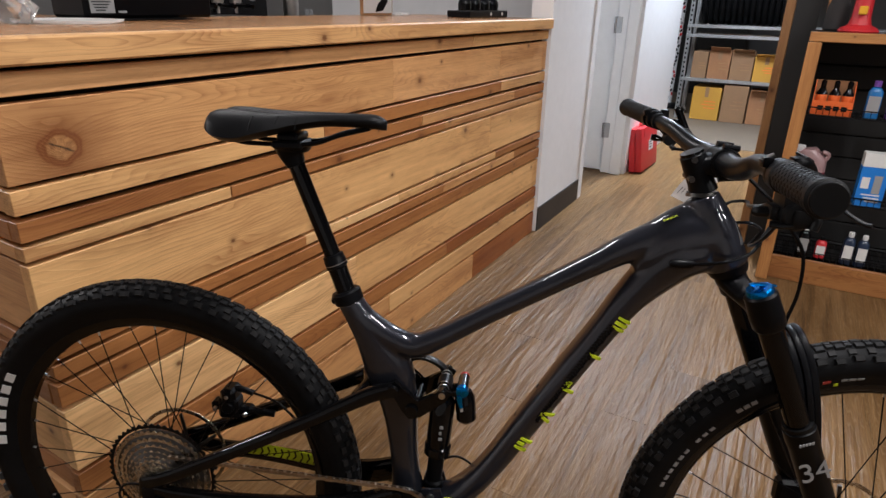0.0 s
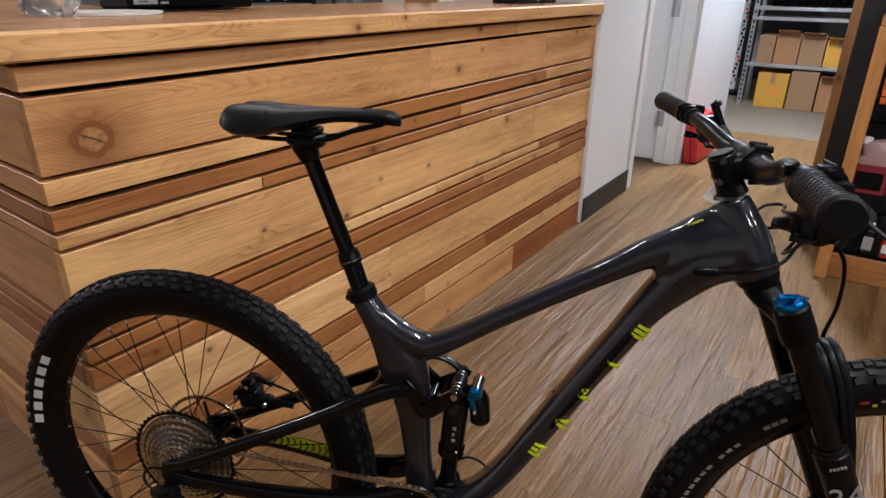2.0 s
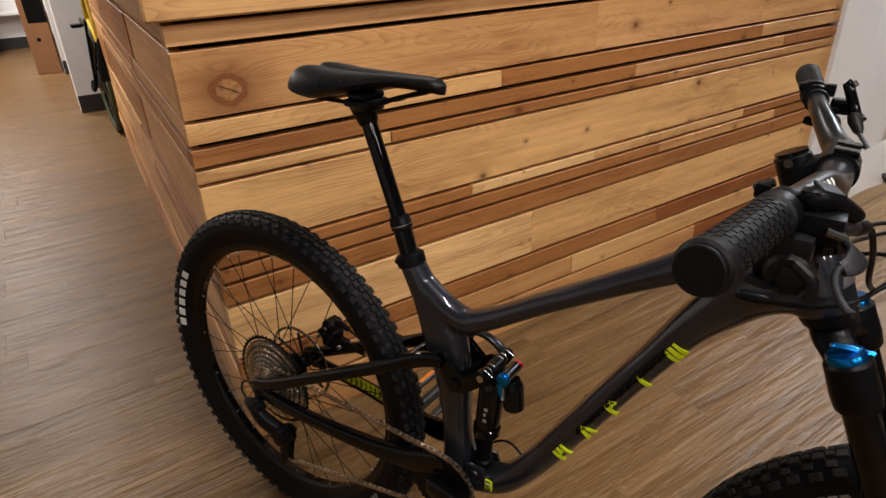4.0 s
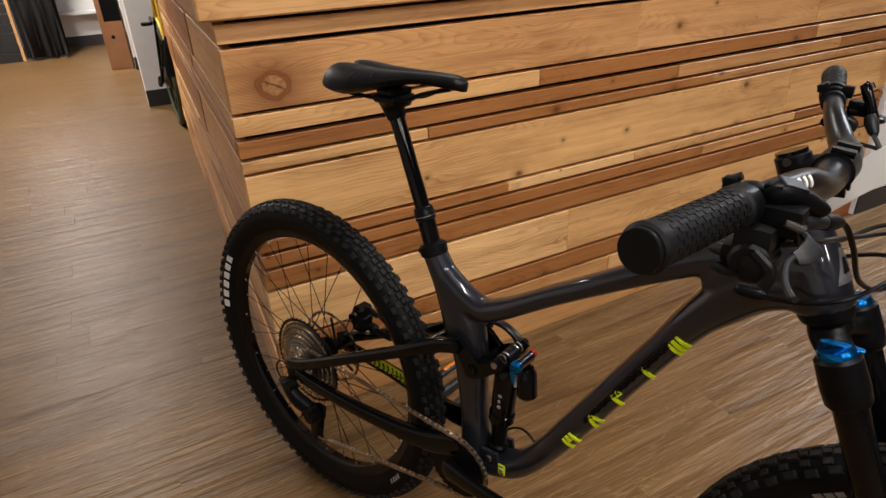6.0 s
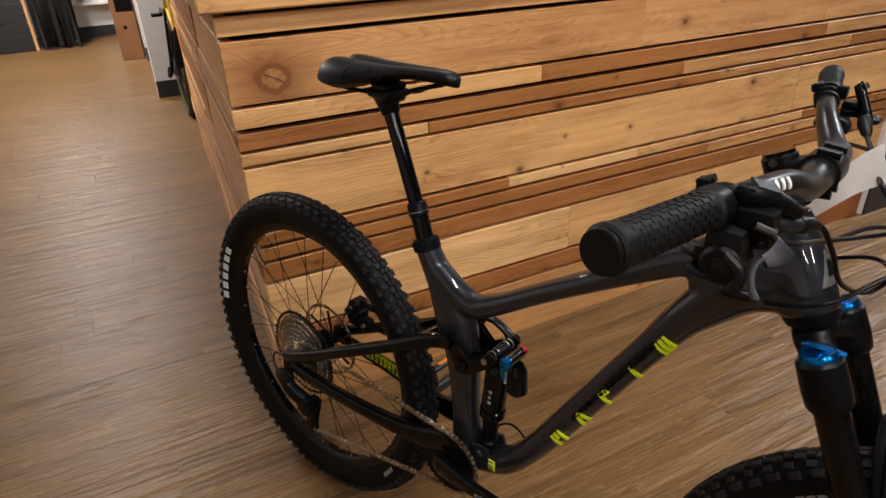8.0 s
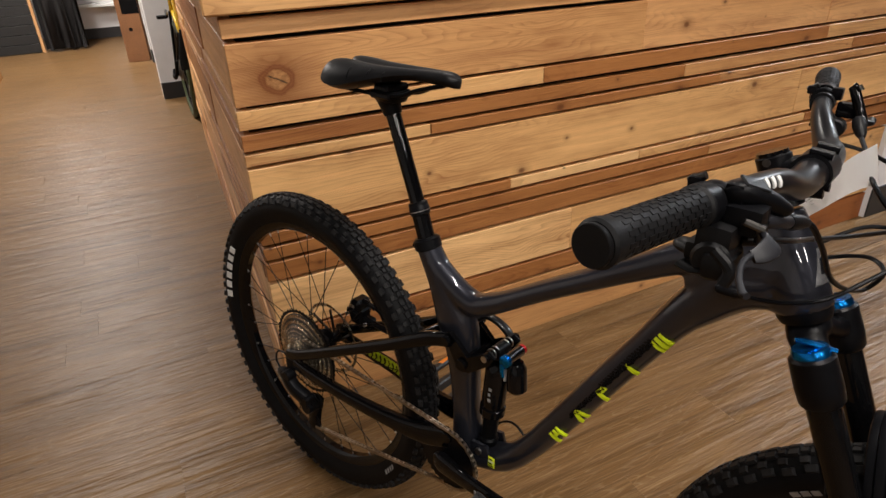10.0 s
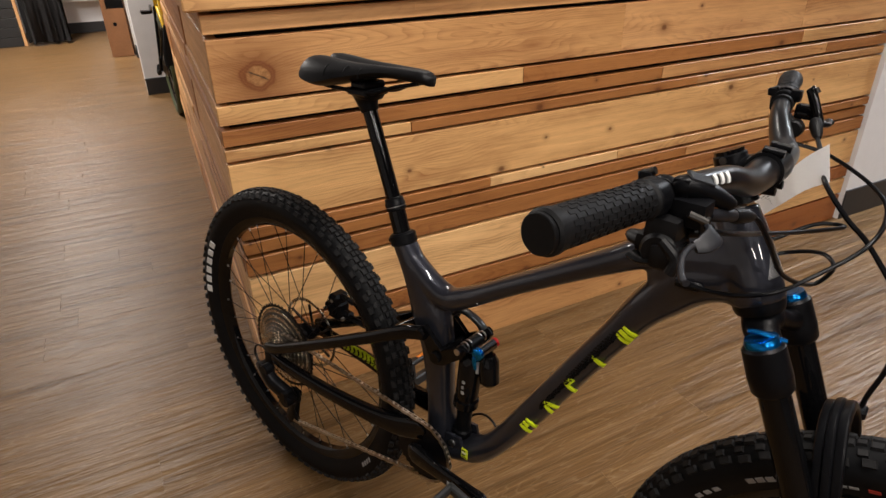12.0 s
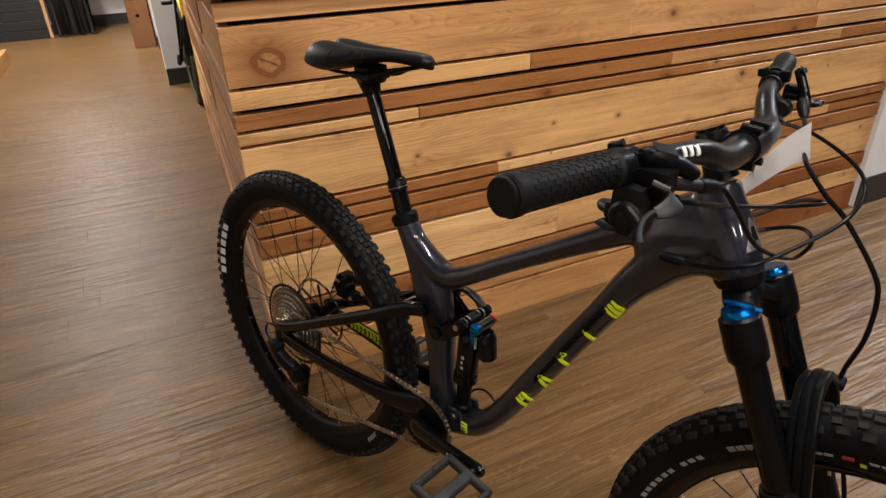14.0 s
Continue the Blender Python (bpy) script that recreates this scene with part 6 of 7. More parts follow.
RX = 7.2
shelf = thing("storage_rack", "galvanised steel storage rack with perforated posts", "rack", pose(RX, 0, FZ))
for yy in (0.0, -1.9):
    for xx in (0.0, 0.45):
        b = boxed(xx, xx + 0.045, yy, yy + 0.045, 0, 2.2, 0.002)
        p_ = part("post", b, M_GALV, shelf)
        if xx == 0:
            for k in range(40):
                h_ = part("slot", boxed(-0.0012, -0.0002, yy + 0.014, yy + 0.031, 0.06 + 0.05 * k, 0.085 + 0.05 * k), M_DARKDEC, p_, "", None)
for zz in (0.455, 0.925, 1.025, 1.75):
    part("beam", boxed(-0.012, -0.0008, -1.9, 0.045, zz - 0.030, zz + 0.006, 0.003), M_GALV, shelf)
    part("beam", boxed(0.496, 0.508, -1.9, 0.045, zz - 0.030, zz + 0.006, 0.003), M_GALV, shelf)
    if zz != 0.925:
        part("deck", boxed(0.0, 0.495, -1.85, -0.001, zz - 0.008, zz + 0.004), M_GALV, shelf)


def carton(x, y0, y1, z, h, mat, label, depth=0.36, flaps=True):
    c = thing("carton", label, "box", pose(x, min(y0, y1), z, 0, 0, random.uniform(-2, 2)), "cartons on the rack")
    w = abs(y1 - y0)
    part("box_body", boxed(0, depth, 0, w, 0, h, 0.004), mat, c)
    if flaps:
        b = boxed(-0.004, 0.0, 0.01, w - 0.01, 0, 0.09, 0.001)
        bmesh.ops.transform(b, matrix=pose(0.006, 0, h, 0, random.uniform(-80, -50), 0), verts=b.verts)
        part("flap", b, mat, c)
    part("tape", boxed(-0.0012, -0.0002, w / 2 - 0.02, w / 2 + 0.02, h * 0.7, h), M_CARD, c, "", None)
    for k in range(3):
        part("print_bar", boxed(-0.0014, -0.0002, w * 0.15, w * (0.55 + 0.1 * (k % 2)), h * (0.36 + 0.1 * k), h * (0.36 + 0.1 * k) + 0.008), M_CARDO if mat == M_CARDY else M_POST, c, "", None)
    return c


lv1, lv2 = FZ + 0.4595, FZ + 0.0
carton(RX + 0.03, -0.22, -0.06, lv1, 0.285, M_CARD, "plain brown cardboard carton on the rack", flaps=False)
carton(RX + 0.03, -0.455, -0.23, lv1, 0.300, M_CARDT, "plain brown cardboard carton with open flaps")
carton(RX + 0.03, -0.69, -0.465, lv1, 0.300, M_CARD, "plain brown cardboard carton with open flaps")
carton(RX + 0.03, -0.94, -0.70, lv1, 0.265, M_CARDY, "yellow printed carton with orange print bars")
carton(RX + 0.03, -1.20, -0.96, lv1, 0.30, M_CARDT, "plain brown cardboard carton on the rack")
carton(RX + 0.02, -0.425, -0.12, lv2, 0.365, M_CARDY, "large yellow carton on the floor under the rack", flaps=False)
carton(RX + 0.0, -0.700, -0.445, lv2, 0.405, M_CARD, "tall brown cardboard carton on the floor", flaps=False)
carton(RX + 0.02, -0.98, -0.715, lv2, 0.36, M_CARDT, "open brown cardboard carton on the floor")
carton(RX + 0.02, -1.34, -1.05, lv2, 0.38, M_CARD, "open brown cardboard carton on the floor")
for k in range(15):
    prof = [(0.315 + 0.028 * math.cos(radians(a)), 0.028 * math.sin(radians(a))) for a in range(-150, 151, 30)]
    ob = part("stacked_tyre", lathe(bmesh.new(), prof, "y", (0, 0, 0), 40), M_RUBBER, None, "", 50)
    ob.location = (RX + 0.26, -0.10 - 0.060 * k, FZ + 1.0295 + 0.3435)
    tagged(ob, "black tyre standing in a row on the rack", "tyre", "tyres on the rack")
    if k in (3, 11):
        d_ = part("decal", boxed(-0.31, -0.29, -0.0305, -0.026, -0.08, -0.02), M_BLUECT, ob, "", None)
pole = thing("sign_pole", "slim sticker-covered pole on a dark round base", "pole", pose(8.05, 0.26, FZ))
part("base", lathe(bmesh.new(), [(0.20, 0), (0.20, 0.02), (0.16, 0.035), (0.03, 0.05)], "z", (0, 0, 0), 32, False), M_MATTE, pole)
part("shaft", tubed([(0, 0, 0.04), (0, 0, 2.3)], 0.030, 16), M_PAPER, pole)
rs = random.Random(3)
for k in range(46):
    z = 0.12 + 0.045 * k
    a = rs.uniform(2.2, 4.0)
    b = box(bmesh.new(), -0.012, 0.012, -0.0012, 0.0012, -0.018, 0.018, 0, Matrix.Translation((0.0305 * math.cos(a), 0.0305 * math.sin(a), z)) @ Matrix.Rotation(a + math.pi / 2, 4, "Z") @ Matrix.Rotation(rs.uniform(-0.6, 0.6), 4, "Y"))
    part("sticker", b, rs.choice([M_REDPL, M_DARKDEC, M_GREYDEC, M_DARKDEC]), pole, "", None)
part("bracket", tubed([(0, 0, 0.93), (-0.10, 0.14, 0.93)], 0.012, 8), M_MATTE, pole)
gd = thing("door_2", "dark grey steel door with a round knob", "door")
gd["kind"] = "structure"
part("door_leaf", boxed(9.60, 9.65, -0.4, 0.75, FZ, 2.15, 0.003), M_SLAT, gd)
part("door_frame", boxed(9.61, 9.70, 0.755, 0.83, FZ, 2.2, 0.003), M_GREYW, gd)
for z in (1.05, 1.22):
    part("door_knob", lathe(bmesh.new(), [(0.012, 0), (0.012, -0.03), (0.03, -0.035), (0.032, -0.055), (0.02, -0.065)], "x", (9.60, 0.52, z), 20, False), M_STEEL, gd, "round steel knob")

# ---- display unit ----
unit = thing("display_unit", "open display unit framed in cedar with dark slatboard", "display unit", pose(2.60, -1.155, FZ))
UW, UH, UD = 1.9, 1.12, 0.40
for yy in (0.0, -UW + 0.052):
    st_ = part("stile", boxed(0, UH - 0.0405, 0, 0.045, 0, 0.052, 0.003), M_WOOD, unit)
    st_.color = (0.80, 0.64, 0.46, 1)
    st_.matrix_local = Matrix.Translation((0, yy, UH - 0.0405)) @ Matrix(((0, 1, 0, 0), (0, 0, -1, 0), (-1, 0, 0, 0), (0, 0, 0, 1)))
top = part("top_rail", boxed(0, UW, 0, 0.044, 0, 0.04, 0.003), M_WOOD, unit)
top.color, top.matrix_local = (0.80, 0.64, 0.46, 1), pose(0.045, 0, UH - 0.04, 0, 0, -90)
bot_ = part("kick_rail", boxed(0, UW - 0.106, 0, 0.03, 0, 0.115, 0.003), M_WOOD, unit)
bot_.color, bot_.matrix_local = (0.66, 0.50, 0.34, 1), pose(0.040, -0.0525, 0, 0, 0, -90)
part("side_panel", boxed(0.046, UD, -0.02, 0, 0, UH - 0.001, 0.002), M_SLAT, unit)
part("side_panel", boxed(0.046, UD, -UW, -UW + 0.02, 0, UH - 0.001, 0.002), M_SLAT, unit)
part("top_board", boxed(0.0455, UD, -UW + 0.021, -0.021, UH - 0.03, UH - 0.001, 0.002), M_SLAT, unit)
for k in range(10):
    part("slat", boxed(UD - 0.02, UD, -UW + 0.021, -0.021, 0.02 + 0.106 * k, 0.02 + 0.106 * k + 0.100, 0.003), M_SLAT, unit)
part("back_panel", boxed(UD + 0.0005, UD + 0.01, -UW, 0, 0, UH), M_GAP, unit)


def wire_shelf(z):
    s = thing("wire_shelf", "black wire shelf hung on the slatboard", "shelf", pose(2.60, -1.155, FZ + z), "wire shelves")
    b = bmesh.new()
    for k in range(5):
        tube(b, [(0.06 + 0.075 * k, -0.025, 0), (0.06 + 0.075 * k, -UW + 0.025, 0)], 0.0028, 6)
    tube(b, [(0.06, -0.025, 0.035), (0.06, -UW + 0.025, 0.035)], 0.0028, 6)
    part("rod", b, M_MATTE, s, "long wires")
    s.children[0]["kind"] = "stuff"
    b = bmesh.new()
    for k in range(72):
        y = -0.04 - 0.0253 * k
        tube(b, [(0.06, y, 0.035), (0.06, y, -0.002), (0.375, y, -0.002)], 0.0016, 5)
    part("cross_wires", b, M_MATTE, s)
    s.children[1]["kind"] = "stuff"
    return s


SH = (0.775, 0.400, 0.115)
for z in SH:
    wire_shelf(z)
Z1, Z2, Z3 = (FZ + z + 0.0032 for z in SH)
obx = thing("bottle_tray", "orange display tray with three small dark bottles", "tray", pose(2.68, -1.378, Z1))
part("tray_front", boxed(0, 0.006, 0, 0.155, 0, 0.060, 0.001), M_CARDO, obx)
part("tray_back", boxed(0.095, 0.100, 0, 0.155, 0, 0.140, 0.001), M_CARDT, obx)
part("tray_base", boxed(0.0065, 0.0945, 0, 0.155, 0, 0.004), M_CARDO, obx)
for k in range(2):
    b = bmesh.new()
    yy = 0.0 if k == 0 else 0.152
    prism(b, [(0.0065, 0.0042), (0.0945, 0.0042), (0.0945, 0.14), (0.0065, 0.06)], yy, yy + 0.003)
    part("tray_side", b, M_CARDO, obx)
for k in range(4):
    part("print_bar", boxed(-0.0012, -0.0002, 0.02 + 0.03 * k, 0.042 + 0.03 * k, 0.02, 0.04), M_DARKDEC, obx, "", None)
for k in range(3):
    b = bmesh.new()
    lathe(b, [(0.021, 0.0), (0.022, 0.004), (0.022, 0.085), (0.012, 0.104), (0.010, 0.108), (0.011, 0.112), (0.011, 0.134), (0.006, 0.140)], "z", (0, 0, 0), 18, False)
    ob = part("small_bottle", b, M_GLOSS)
    ob.location = (2.72, -1.353 + 0.05 * k, Z1 + 0.0045)
    tagged(ob, "small black bottle with an orange label", "bottle", "bottles in the tray")
    part("label_band", lathe(bmesh.new(), [(0.0222, 0.050), (0.0226, 0.051), (0.0226, 0.078), (0.0222, 0.079)], "z", (0, 0, 0), 18, False), M_CARDO, ob)


def bottle(x, y, z, w, d, h, mat, capmat, label, lab=None, grp=""):
    t = thing("bottle", label, "bottle", pose(x, y, z), grp)
    b = bmesh.new()
    sweep(b, [(0, 0, 0, w / 2, d / 2), (0, 0, h * 0.70, w / 2, d / 2), (0, 0, h * 0.80, w * 0.36, d * 0.36), (0, 0, h * 0.84, w * 0.2, d * 0.2)], 16, power=3.5, sub=0)
    part("flask", b, mat, t)
    part("cap", disc(bmesh.new(), w * 0.25, h * 0.84, h, (0, 0, 0), "z", 16, 0.002), capmat, t)
    if lab:
        part("label_plate", boxed(-d / 2 - 0.0015, -d / 2 - 0.0002, -w * 0.4, w * 0.4, h * 0.15, h * 0.6), lab, t, "", None)
    return t


bottle(2.72, -1.45, Z1, 0.055, 0.05, 0.155, M_BLUEFL, M_PURPLE, "blue bottle with a purple cap and pale label", M_GREYDEC)
bottle(2.74, -1.53, Z1, 0.055, 0.05, 0.155, M_PURPLE, M_PURPLE, "purple bottle with a purple cap")
jug = thing("fluid_jug", "cloudy plastic jug half full of red fluid, white cap", "jug", pose(2.70, -1.262, Z2))
b = bmesh.new()
sweep(b, [(0, 0, 0, 0.070, 0.045), (0, 0, 0.004, 0.076, 0.050), (0, 0, 0.125, 0.076, 0.050)], 20, side=(0, 1, 0), power=4, sub=0)
part("fluid_part", b, M_PINK, jug, "red fluid in the lower half")
b = bmesh.new()
sweep(b, [(0, 0, 0.1255, 0.076, 0.050), (0, 0, 0.165, 0.074, 0.048), (0, 0.012, 0.190, 0.052, 0.036), (0, 0.040, 0.200, 0.022, 0.022), (0, 0.042, 0.206, 0.018, 0.018)], 20, side=(0, 1, 0), power=3.5, sub=0)
tube(b, [(-0.02, -0.060, 0.170), (-0.02, -0.072, 0.205), (-0.02, -0.020, 0.215), (-0.02, 0.020, 0.200)], 0.010, 10, 4)
part("upper_shell", b, M_PALEPINK, jug, "cloudy pale shell with a handle")
part("cap", disc(bmesh.new(), 0.021, 0.2065, 0.232, (0, 0.042, 0), "z", 20, 0.002), M_PAPER, jug, "white screw cap")
part("label_plate", boxed(-0.0515, -0.0502, -0.050, 0.050, 0.020, 0.095), M_DARKDEC, jug, "", None)
bx = thing("blue_carton", "blue and white product carton with a bottle picture", "box", pose(2.67, -1.575, Z2, 0, 0, 4))
part("box_body", boxed(0, 0.06, 0, 0.105, 0, 0.175, 0.001), M_BLUECT, bx)
part("box_top", boxed(0, 0.06, 0, 0.105, 0.1755, 0.235, 0.001), M_DECAL, bx, "white carton top")
part("picture", boxed(-0.0012, -0.0002, 0.02, 0.05, 0.06, 0.14), M_GREYDEC, bx, "", None)
for k in range(3):
    part("print_bar", boxed(-0.0012, -0.0002, 0.015, 0.085 - 0.01 * k, 0.05 - 0.014 * k, 0.056 - 0.014 * k), M_DECAL, bx, "", None)
part("picture", boxed(-0.0012, -0.0002, 0.065, 0.095, 0.08, 0.13), M_DECAL, bx, "", None)
bottle(2.70, -1.325, Z3, 0.048, 0.045, 0.15, M_GLOSS, M_PAPER, "black bottle with a white cap", M_GREYDEC, "care bottles")
bottle(2.72, -1.400, Z3, 0.045, 0.04, 0.10, M_REDPL, M_MATTE, "small red tub with a pale label", M_DECAL)
bottle(2.70, -1.505, Z3, 0.046, 0.045, 0.15, M_NAVY, M_PAPER, "dark blue bottle with a white cap and label", M_DECAL, "care bottles")
bottle(2.70, -1.560, Z3, 0.046, 0.045, 0.145, M_NAVY, M_PAPER, "dark blue bottle with a white cap and label", M_DECAL, "care bottles")
lampb = thing("red_lamp", "red moulded warning lamp with a yellow block", "lamp", pose(2.78, -1.33, FZ + UH))
part("base", lathe(bmesh.new(), [(0.075, 0), (0.078, 0.006), (0.070, 0.018), (0.045, 0.030), (0.036, 0.060), (0.034, 0.150), (0.028, 0.155)], "z", (0, 0, 0), 32, False), M_REDPL, lampb)
part("block", boxed(-0.05, -0.035, -0.016, 0.016, 0.072, 0.105, 0.003), M_YELPL, lampb, "yellow block")
pouch = part("black_pouch", lathe(bmesh.new(), [(0.04, 0), (0.048, 0.01), (0.045, 0.10), (0.03, 0.14)], "z", (0, 0, 0), 20, False), M_CURTAIN)
pouch.location = (2.88, -1.245, FZ + UH)
tagged(pouch, "soft black pouch on the display unit", "pouch")
col = thing("column", "dark painted column with a stained wooden corner post", "column", pose(3.06, -1.155, FZ))
part("core", boxed(0.0, 0.30, -0.02, 0.085, 0, CEIL - FZ), M_SLAT, col)
p_ = part("corner_post", boxed(0, 2.95, 0, 0.30, 0, 0.042, 0.003), M_POST, col)
p_.color = (1, 1, 1, 1)
p_.matrix_local = Matrix.Translation((0.0, 0.128, 0)) @ Matrix(((0, 1, 0, 0), (0, 0, -1, 0), (-1, 0, 0, 2.96), (0, 0, 0, 1)))
upr = part("upright_board", boxed(0, 1.6, 0, 0.03, 0, 0.06, 0.003), M_POST)
upr.color = (1.2, 1.15, 1.1, 1)
upr.matrix_world = Matrix.Translation((2.95, -1.20, FZ + UH + 1.6)) @ Matrix(((0, 1, 0, 0), (0, 0, -1, 0), (-1, 0, 0, 0), (0, 0, 0, 1)))
tagged(upr, "upright stained board standing on the display unit", "board")

# ---- far aisle ----
bxx = thing("tall_carton", "tall brown cardboard carton with a dark printed top", "box", pose(-0.16, 6.42, FZ, 0, 0, -4))
part("box_body", boxed(0, 0.22, 0, 0.5, 0, 0.75, 0.004), M_CARDT, bxx)
part("flap", boxed(0.003, 0.217, 0.01, 0.24, 0.7505, 0.756, 0.001), M_CARDT, bxx)
part("flap", boxed(0.003, 0.217, 0.26, 0.49, 0.7505, 0.756, 0.001), M_CARDT, bxx)
part("print_panel", boxed(0.05, 0.2205, -0.0014, -0.0002, 0.50, 0.735), M_DARKDEC, bxx, "dark printed panel", None)
part("grip_hole", disc(bmesh.new(), 0.02, -0.0016, -0.0003, (0.10, 0, 0.34), "y", 16, 0.0003), M_DARKDEC, bxx)
cur = bmesh.new()
cols, front_, back_ = 80, [], []
for k in range(cols + 1):
    x = 0.48 * k / cols
    yw = 0.042 * math.sin(k * 0.52 + 0.6 * math.sin(k * 0.13)) + 0.022 * math.sin(k * 0.23 + 1)
    front_.append([cur.verts.new((x + 0.05 * (1 - z_ / 2.3) * math.sin(k * 0.31), yw * (1.3 - 0.6 * z_ / 2.3), z_ + 0.012 * math.sin(k * 0.4) * (z_ < 0.1))) for z_ in (0.03, 0.6, 1.2, 2.3)])
for a, b_ in zip(front_, front_[1:]):
    for k in range(3):
        cur.faces.new((a[k], b_[k], b_[k + 1], a[k + 1]))
bmesh.ops.solidify(cur, geom=cur.faces[:], thickness=0.006)
curt = part("curtain", cur, M_CURTAIN, None, "", 60)
curt.matrix_world = pose(-1.02, 7.82, FZ)
tagged(curt, "dark gathered changing-room curtain", "curtain")
pan = thing("slat_partition", "dark slatboard partition with a pale wooden edge", "partition", pose(-2.4, 7.85, FZ))
for k in range(20):
    part("slat", boxed(0, 1.32, 0, 0.05, 0.004 + 0.11 * k, 0.004 + 0.11 * k + 0.104, 0.003), M_SLAT, pan)
ed = part("edge", boxed(0, 2.2, 0, 0.05, 0, 0.035, 0.003), M_POST, pan)
ed.color = (1.9, 2.1, 2.4, 1)
ed.matrix_local = Matrix.Translation((1.325, 0.0, 0)) @ Matrix(((0, 0, 1, 0), (0, 1, 0, 0), (-1, 0, 0, 2.2), (0, 0, 0, 1)))
pl = thing("low_plinth", "low cedar display plinth beside the aisle", "plinth", pose(-1.95, 5.4, FZ))
pf = part("front", boxed(0, 0.6, 0, 0.9, 0, 0.14, 0.004), M_WOOD, pl)
pf.color = (0.9, 0.8, 0.65, 1)


def parked_bike(name, x, y, z, paint, label):
    """A bicycle standing on its rear wheel against the wall, seen edge on; built about its rear axle, front wheel up."""
    b_ = thing(name, label, "bicycle", pose(x, y, z), "bicycles stood along the aisle")
    for zc in (0.345, 1.38):
        prof = [(0.325 + 0.026 * math.cos(radians(a)), 0.026 * math.sin(radians(a))) for a in range(-150, 151, 25)]
        w = part("wheel", lathe(bmesh.new(), prof, "x", (0, 0.05 if zc > 1 else 0, zc), 48), M_RUBBER if zc > 1 else M_GREENT, b_)
        part("rim", lathe(bmesh.new(), [(0.305, -0.012), (0.305, 0.012), (0.288, 0.008), (0.288, -0.008)], "x", (0, 0.05 if zc > 1 else 0, zc), 40), M_MATTE, w)
        for k in range(14):
            a = 2 * math.pi * k / 14
            part("spoke", tubed([(0.02 * (-1) ** k, 0.05 * (zc > 1), zc), (0, 0.05 * (zc > 1) + 0.29 * math.cos(a), zc + 0.29 * math.sin(a))], 0.0012, 4), M_STEEL, w)
    b = bmesh.new()
    tube(b, [(0, -0.25, 1.15), (0, 0.02, 0.76)], 0.022, 12)
    tube(b, [(0, -0.25, 1.10), (0, -0.30, 0.62)], 0.018, 12)
    tube(b, [(0, 0.02, 0.76), (0, -0.30, 0.62)], 0.018, 12)
    part("frame", b, paint, b_)
    for s in (-1, 1):
        part("chain_stay", tubed([(s * 0.02, 0.02, 0.76), (s * 0.062, 0, 0.345)], 0.010, 8), M_MATTE, b_, "black chain stay")
        part("seat_stay", tubed([(s * 0.02, -0.28, 0.64), (s * 0.062, 0, 0.345)], 0.009, 8), M_MATTE, b_, "black seat stay")
        part("fork_leg", tubed([(s * 0.058, -0.20, 1.13), (s * 0.058, 0.05, 1.38)], 0.017, 10), M_MATTE, b_, "black fork leg")
    part("handlebar", tubed([(-0.06, -0.06, 1.08), (-0.02, -0.20, 1.13), (0.02, -0.42, 1.13), (0.10, -0.64, 1.08)], 0.013, 10, 5), M_MATTE, b_)
    part("saddle", sweep(bmesh.new(), [(0, -0.42, 0.42, 0.06, 0.02), (0, -0.41, 0.52, 0.055, 0.022), (0, -0.40, 0.68, 0.02, 0.015)], 12, side=(1, 0, 0)), M_SADDLE, b_)
    part("seat_post", tubed([(0, -0.30, 0.62), (0, -0.40, 0.55)], 0.014, 10), M_GLOSS, b_)
    b = bmesh.new()
    for k in range(7):
        disc(b, 0.030 + 0.008 * k, -0.062 + 0.005 * k, -0.0595 + 0.005 * k, (0, 0, 0.345), "x", 28)
    part("cassette", b, M_CHAIN, b_, "worn steel cogs")
    der_ = bmesh.new()
    sweep(der_, [(-0.075, 0.03, 0.345, 0.014, 0.02), (-0.085, -0.03, 0.31, 0.016, 0.02), (-0.075, -0.07, 0.33, 0.012, 0.016)], 10, side=(1, 0, 0))
    tube(der_, [(-0.07, -0.07, 0.33), (-0.06, -0.10, 0.43)], 0.012, 8)
    part("derailleur", der_, M_MATTE, b_)
    part("crank", tubed([(-0.045, 0.02, 0.76), (-0.060, -0.15, 0.74)], 0.012, 8), M_GLOSS, b_)
    part("pedal", boxed(-0.125, -0.062, -0.19, -0.11, 0.73, 0.75, 0.004), M_MATTE, b_)
    return b_


parked_bike("parked_bicycle", 0.19, 3.62, FZ, M_YELFR, "black mountain bike with yellow frame stood beside the counter")
parked_bike("parked_bicycle", 0.42, 3.86, FZ, M_BLUEFR, "black mountain bike with slate blue frame stood beside the counter")

# ---- paper tag on the handlebar cables ----
tagp = thing("price_tag", "white folded paper price tag looped round a cable", "tag", BIKE)
b = bmesh.new()
ctrl = [((0.896, 0.087, 0.910), (0.875, 0.130, 0.914)), ((0.915, 0.082, 0.932), (0.897, 0.128, 0.949)), ((0.938, 0.076, 0.958), (0.921, 0.120, 0.985)), ((0.961, 0.068, 0.976), (0.944, 0.112, 1.009))]
lo_, hi_ = spline([c[0] for c in ctrl], 6), spline([c[1] for c in ctrl], 6)
vs = [(b.verts.new(Vector(l_)), b.verts.new(Vector(h_))) for l_, h_ in zip(lo_, hi_)]
for a, c in zip(vs, vs[1:]):
    b.faces.new((a[0], c[0], c[1], a[1]))
bmesh.ops.solidify(b, geom=b.faces[:], thickness=0.0006)
part("paper", b, M_PAPER, tagp)
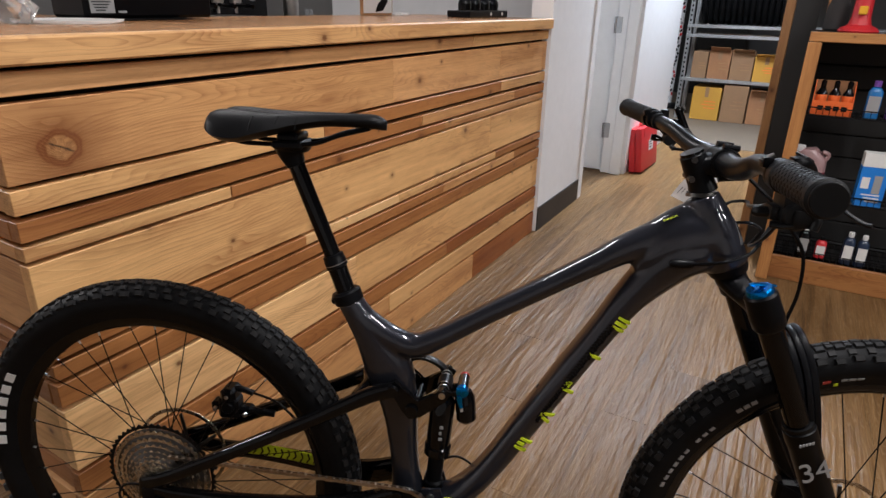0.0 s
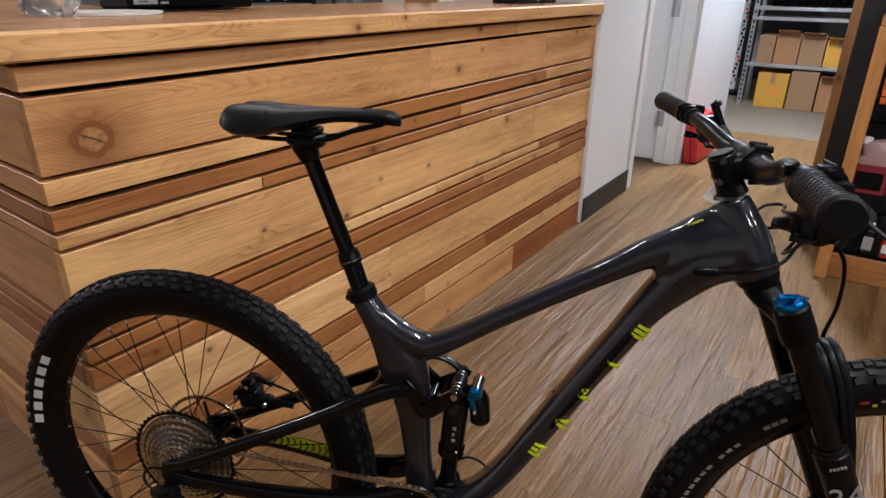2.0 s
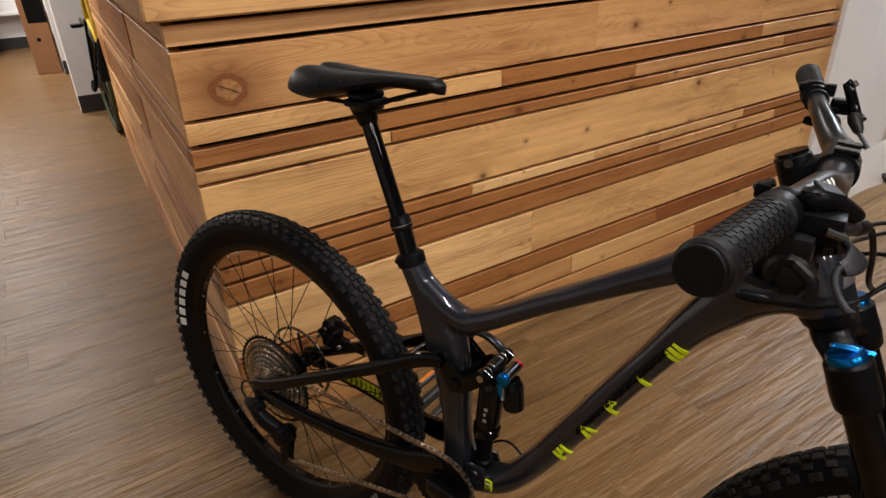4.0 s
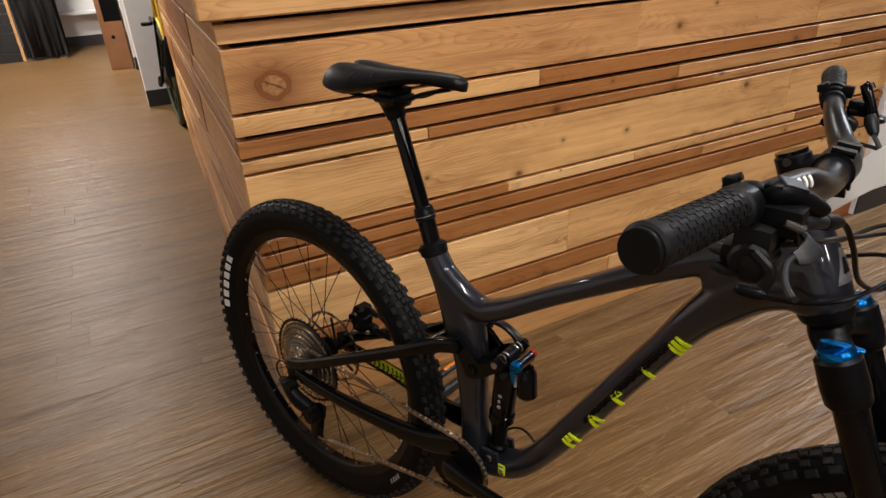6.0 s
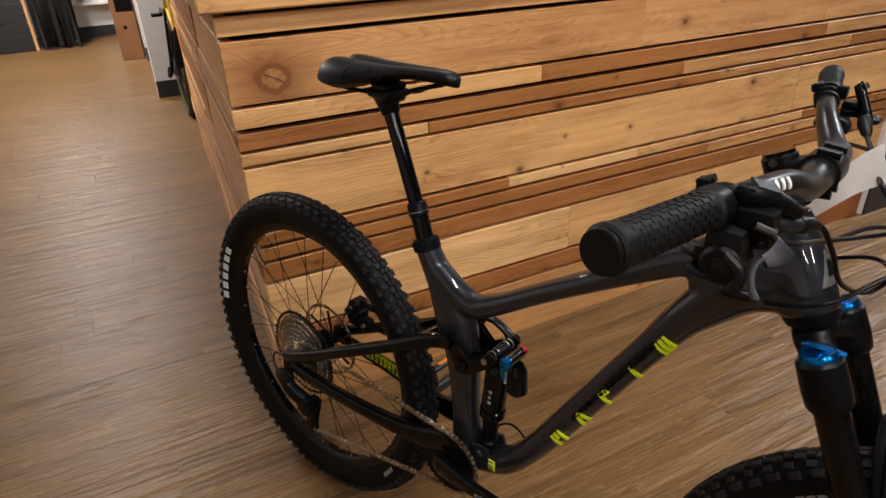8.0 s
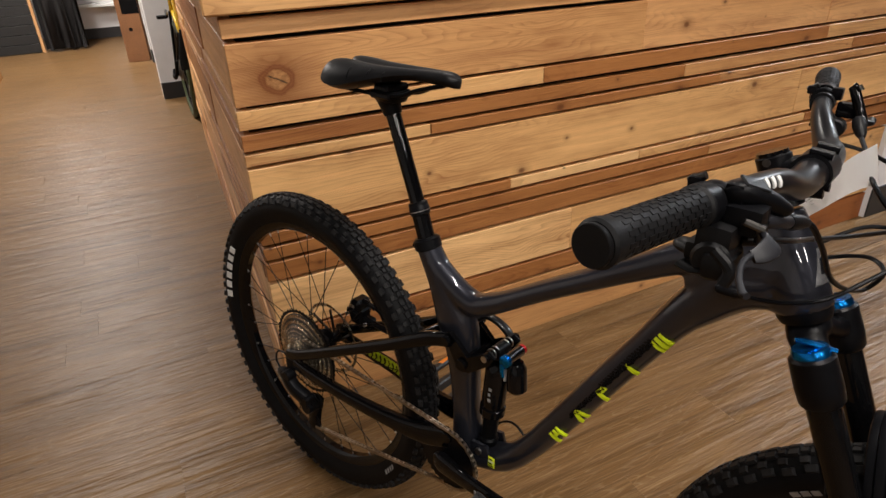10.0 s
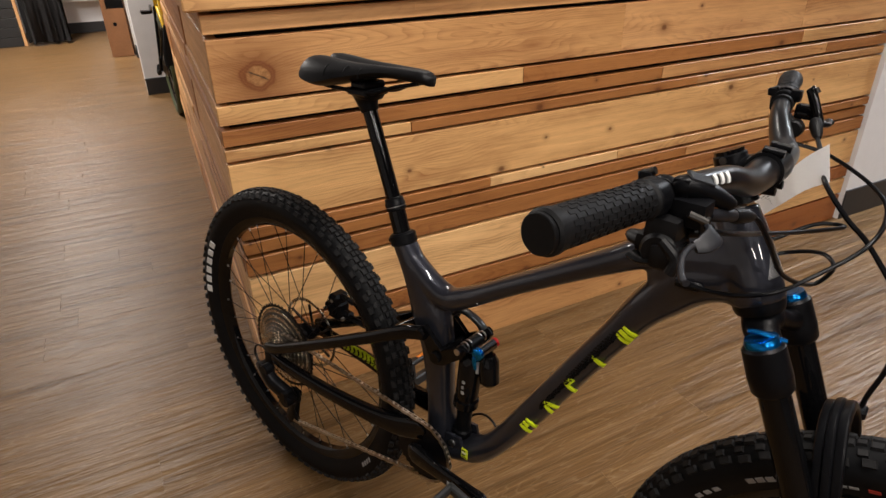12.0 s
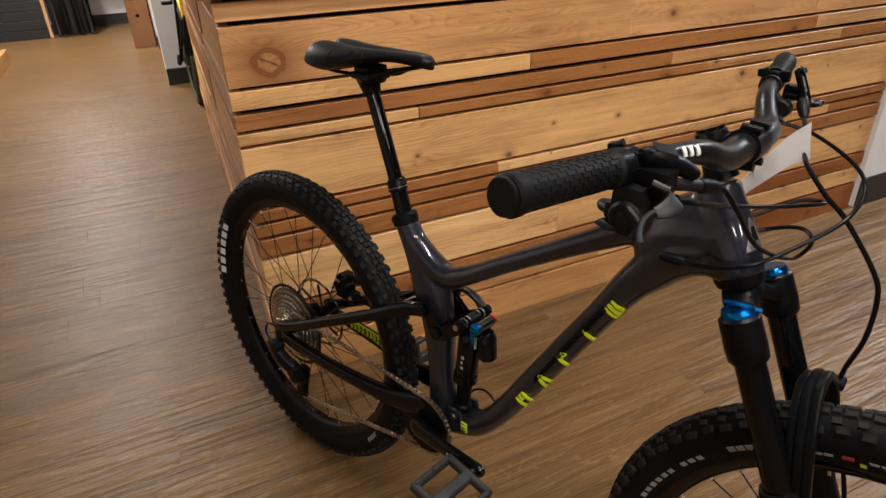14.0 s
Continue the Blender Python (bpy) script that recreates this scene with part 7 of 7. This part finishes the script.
for k in range(5):
    p0 = Vector((0.884, 0.122, 0.9205)) + Vector((0.0030, -0.0062, -0.0012)) * k
    part("print_bar", tubed([p0, p0 + Vector((0.007, -0.0010, 0.011))], 0.0007, 4), M_DARKDEC, tagp)

# ---- ceiling strip lights ----
# assumed fixtures, all out of view, one at each lamp
for lx_, ly_, sx_, sy_, w_, tone in LAMPS:
    st = thing("strip_light", "slim white strip light assumed on the unseen ceiling, switched on", "light", pose(lx_, ly_, CEIL - 0.001), "ceiling strip lights")
    part("housing", boxed(-sx_ / 2 - 0.01, sx_ / 2 + 0.01, -sy_ / 2 - 0.01, sy_ / 2 + 0.01, -0.034, 0.0, 0.004), M_WHITE, st)
    part("diffuser", boxed(-sx_ / 2, sx_ / 2, -sy_ / 2, sy_ / 2, -0.046, -0.0345, 0.004), M_GLOW, st, "glowing diffuser")

# ---- floor planks ----
PW, PL = 0.152, 1.22
plank_meshes = {}


def plank_mesh(length):
    key = round(length, 2)
    if key not in plank_meshes:
        b = boxed(0, key - 0.0004, 0, PW - 0.0003, -0.004, 0.002, 0.0002)
        me = bpy.data.meshes.new("plank")
        b.to_mesh(me)
        b.free()
        me.materials.append(M_FLOOR)
        plank_meshes[key] = me
    return plank_meshes[key]


rest_v, rest_f = [], []
rp = random.Random(5)
y = -8.1
while y < 9.0:
    x = -4.2 - rp.uniform(0, PL)
    while x < 5.69:
        x0_, x1_ = max(x, -4.2), min(x + PL, 5.69)
        if x1_ - x0_ > 0.05:
            if x1_ > -1.9 and x0_ < 3.9 and -2.2 < y < 3.6:
                ob = new("plank", plank_mesh(x1_ - x0_))
                ob.parent = floor
                ob.location = (x0_, y, FZ - 0.002)
            else:
                k = len(rest_v)
                xa, xb, ya, yb, za, zb = x0_, x1_ - 0.0005, y, y + PW - 0.0005, FZ - 0.006, FZ
                rest_v += [(xa, ya, za), (xb, ya, za), (xb, yb, za), (xa, yb, za), (xa, ya, zb), (xb, ya, zb), (xb, yb, zb), (xa, yb, zb)]
                rest_f += [tuple(k + i_ for i_ in q) for q in ((4, 5, 6, 7), (0, 1, 5, 4), (1, 2, 6, 5), (2, 3, 7, 6), (3, 0, 4, 7))]
        x += PL
    y += PW
me = bpy.data.meshes.new("planks")
me.from_pydata(rest_v, [], rest_f)
me.materials.append(M_FLOOR_REST)
ob = new("planks", me)
ob.parent = floor
tagged(ob, "", "", "", "stuff")
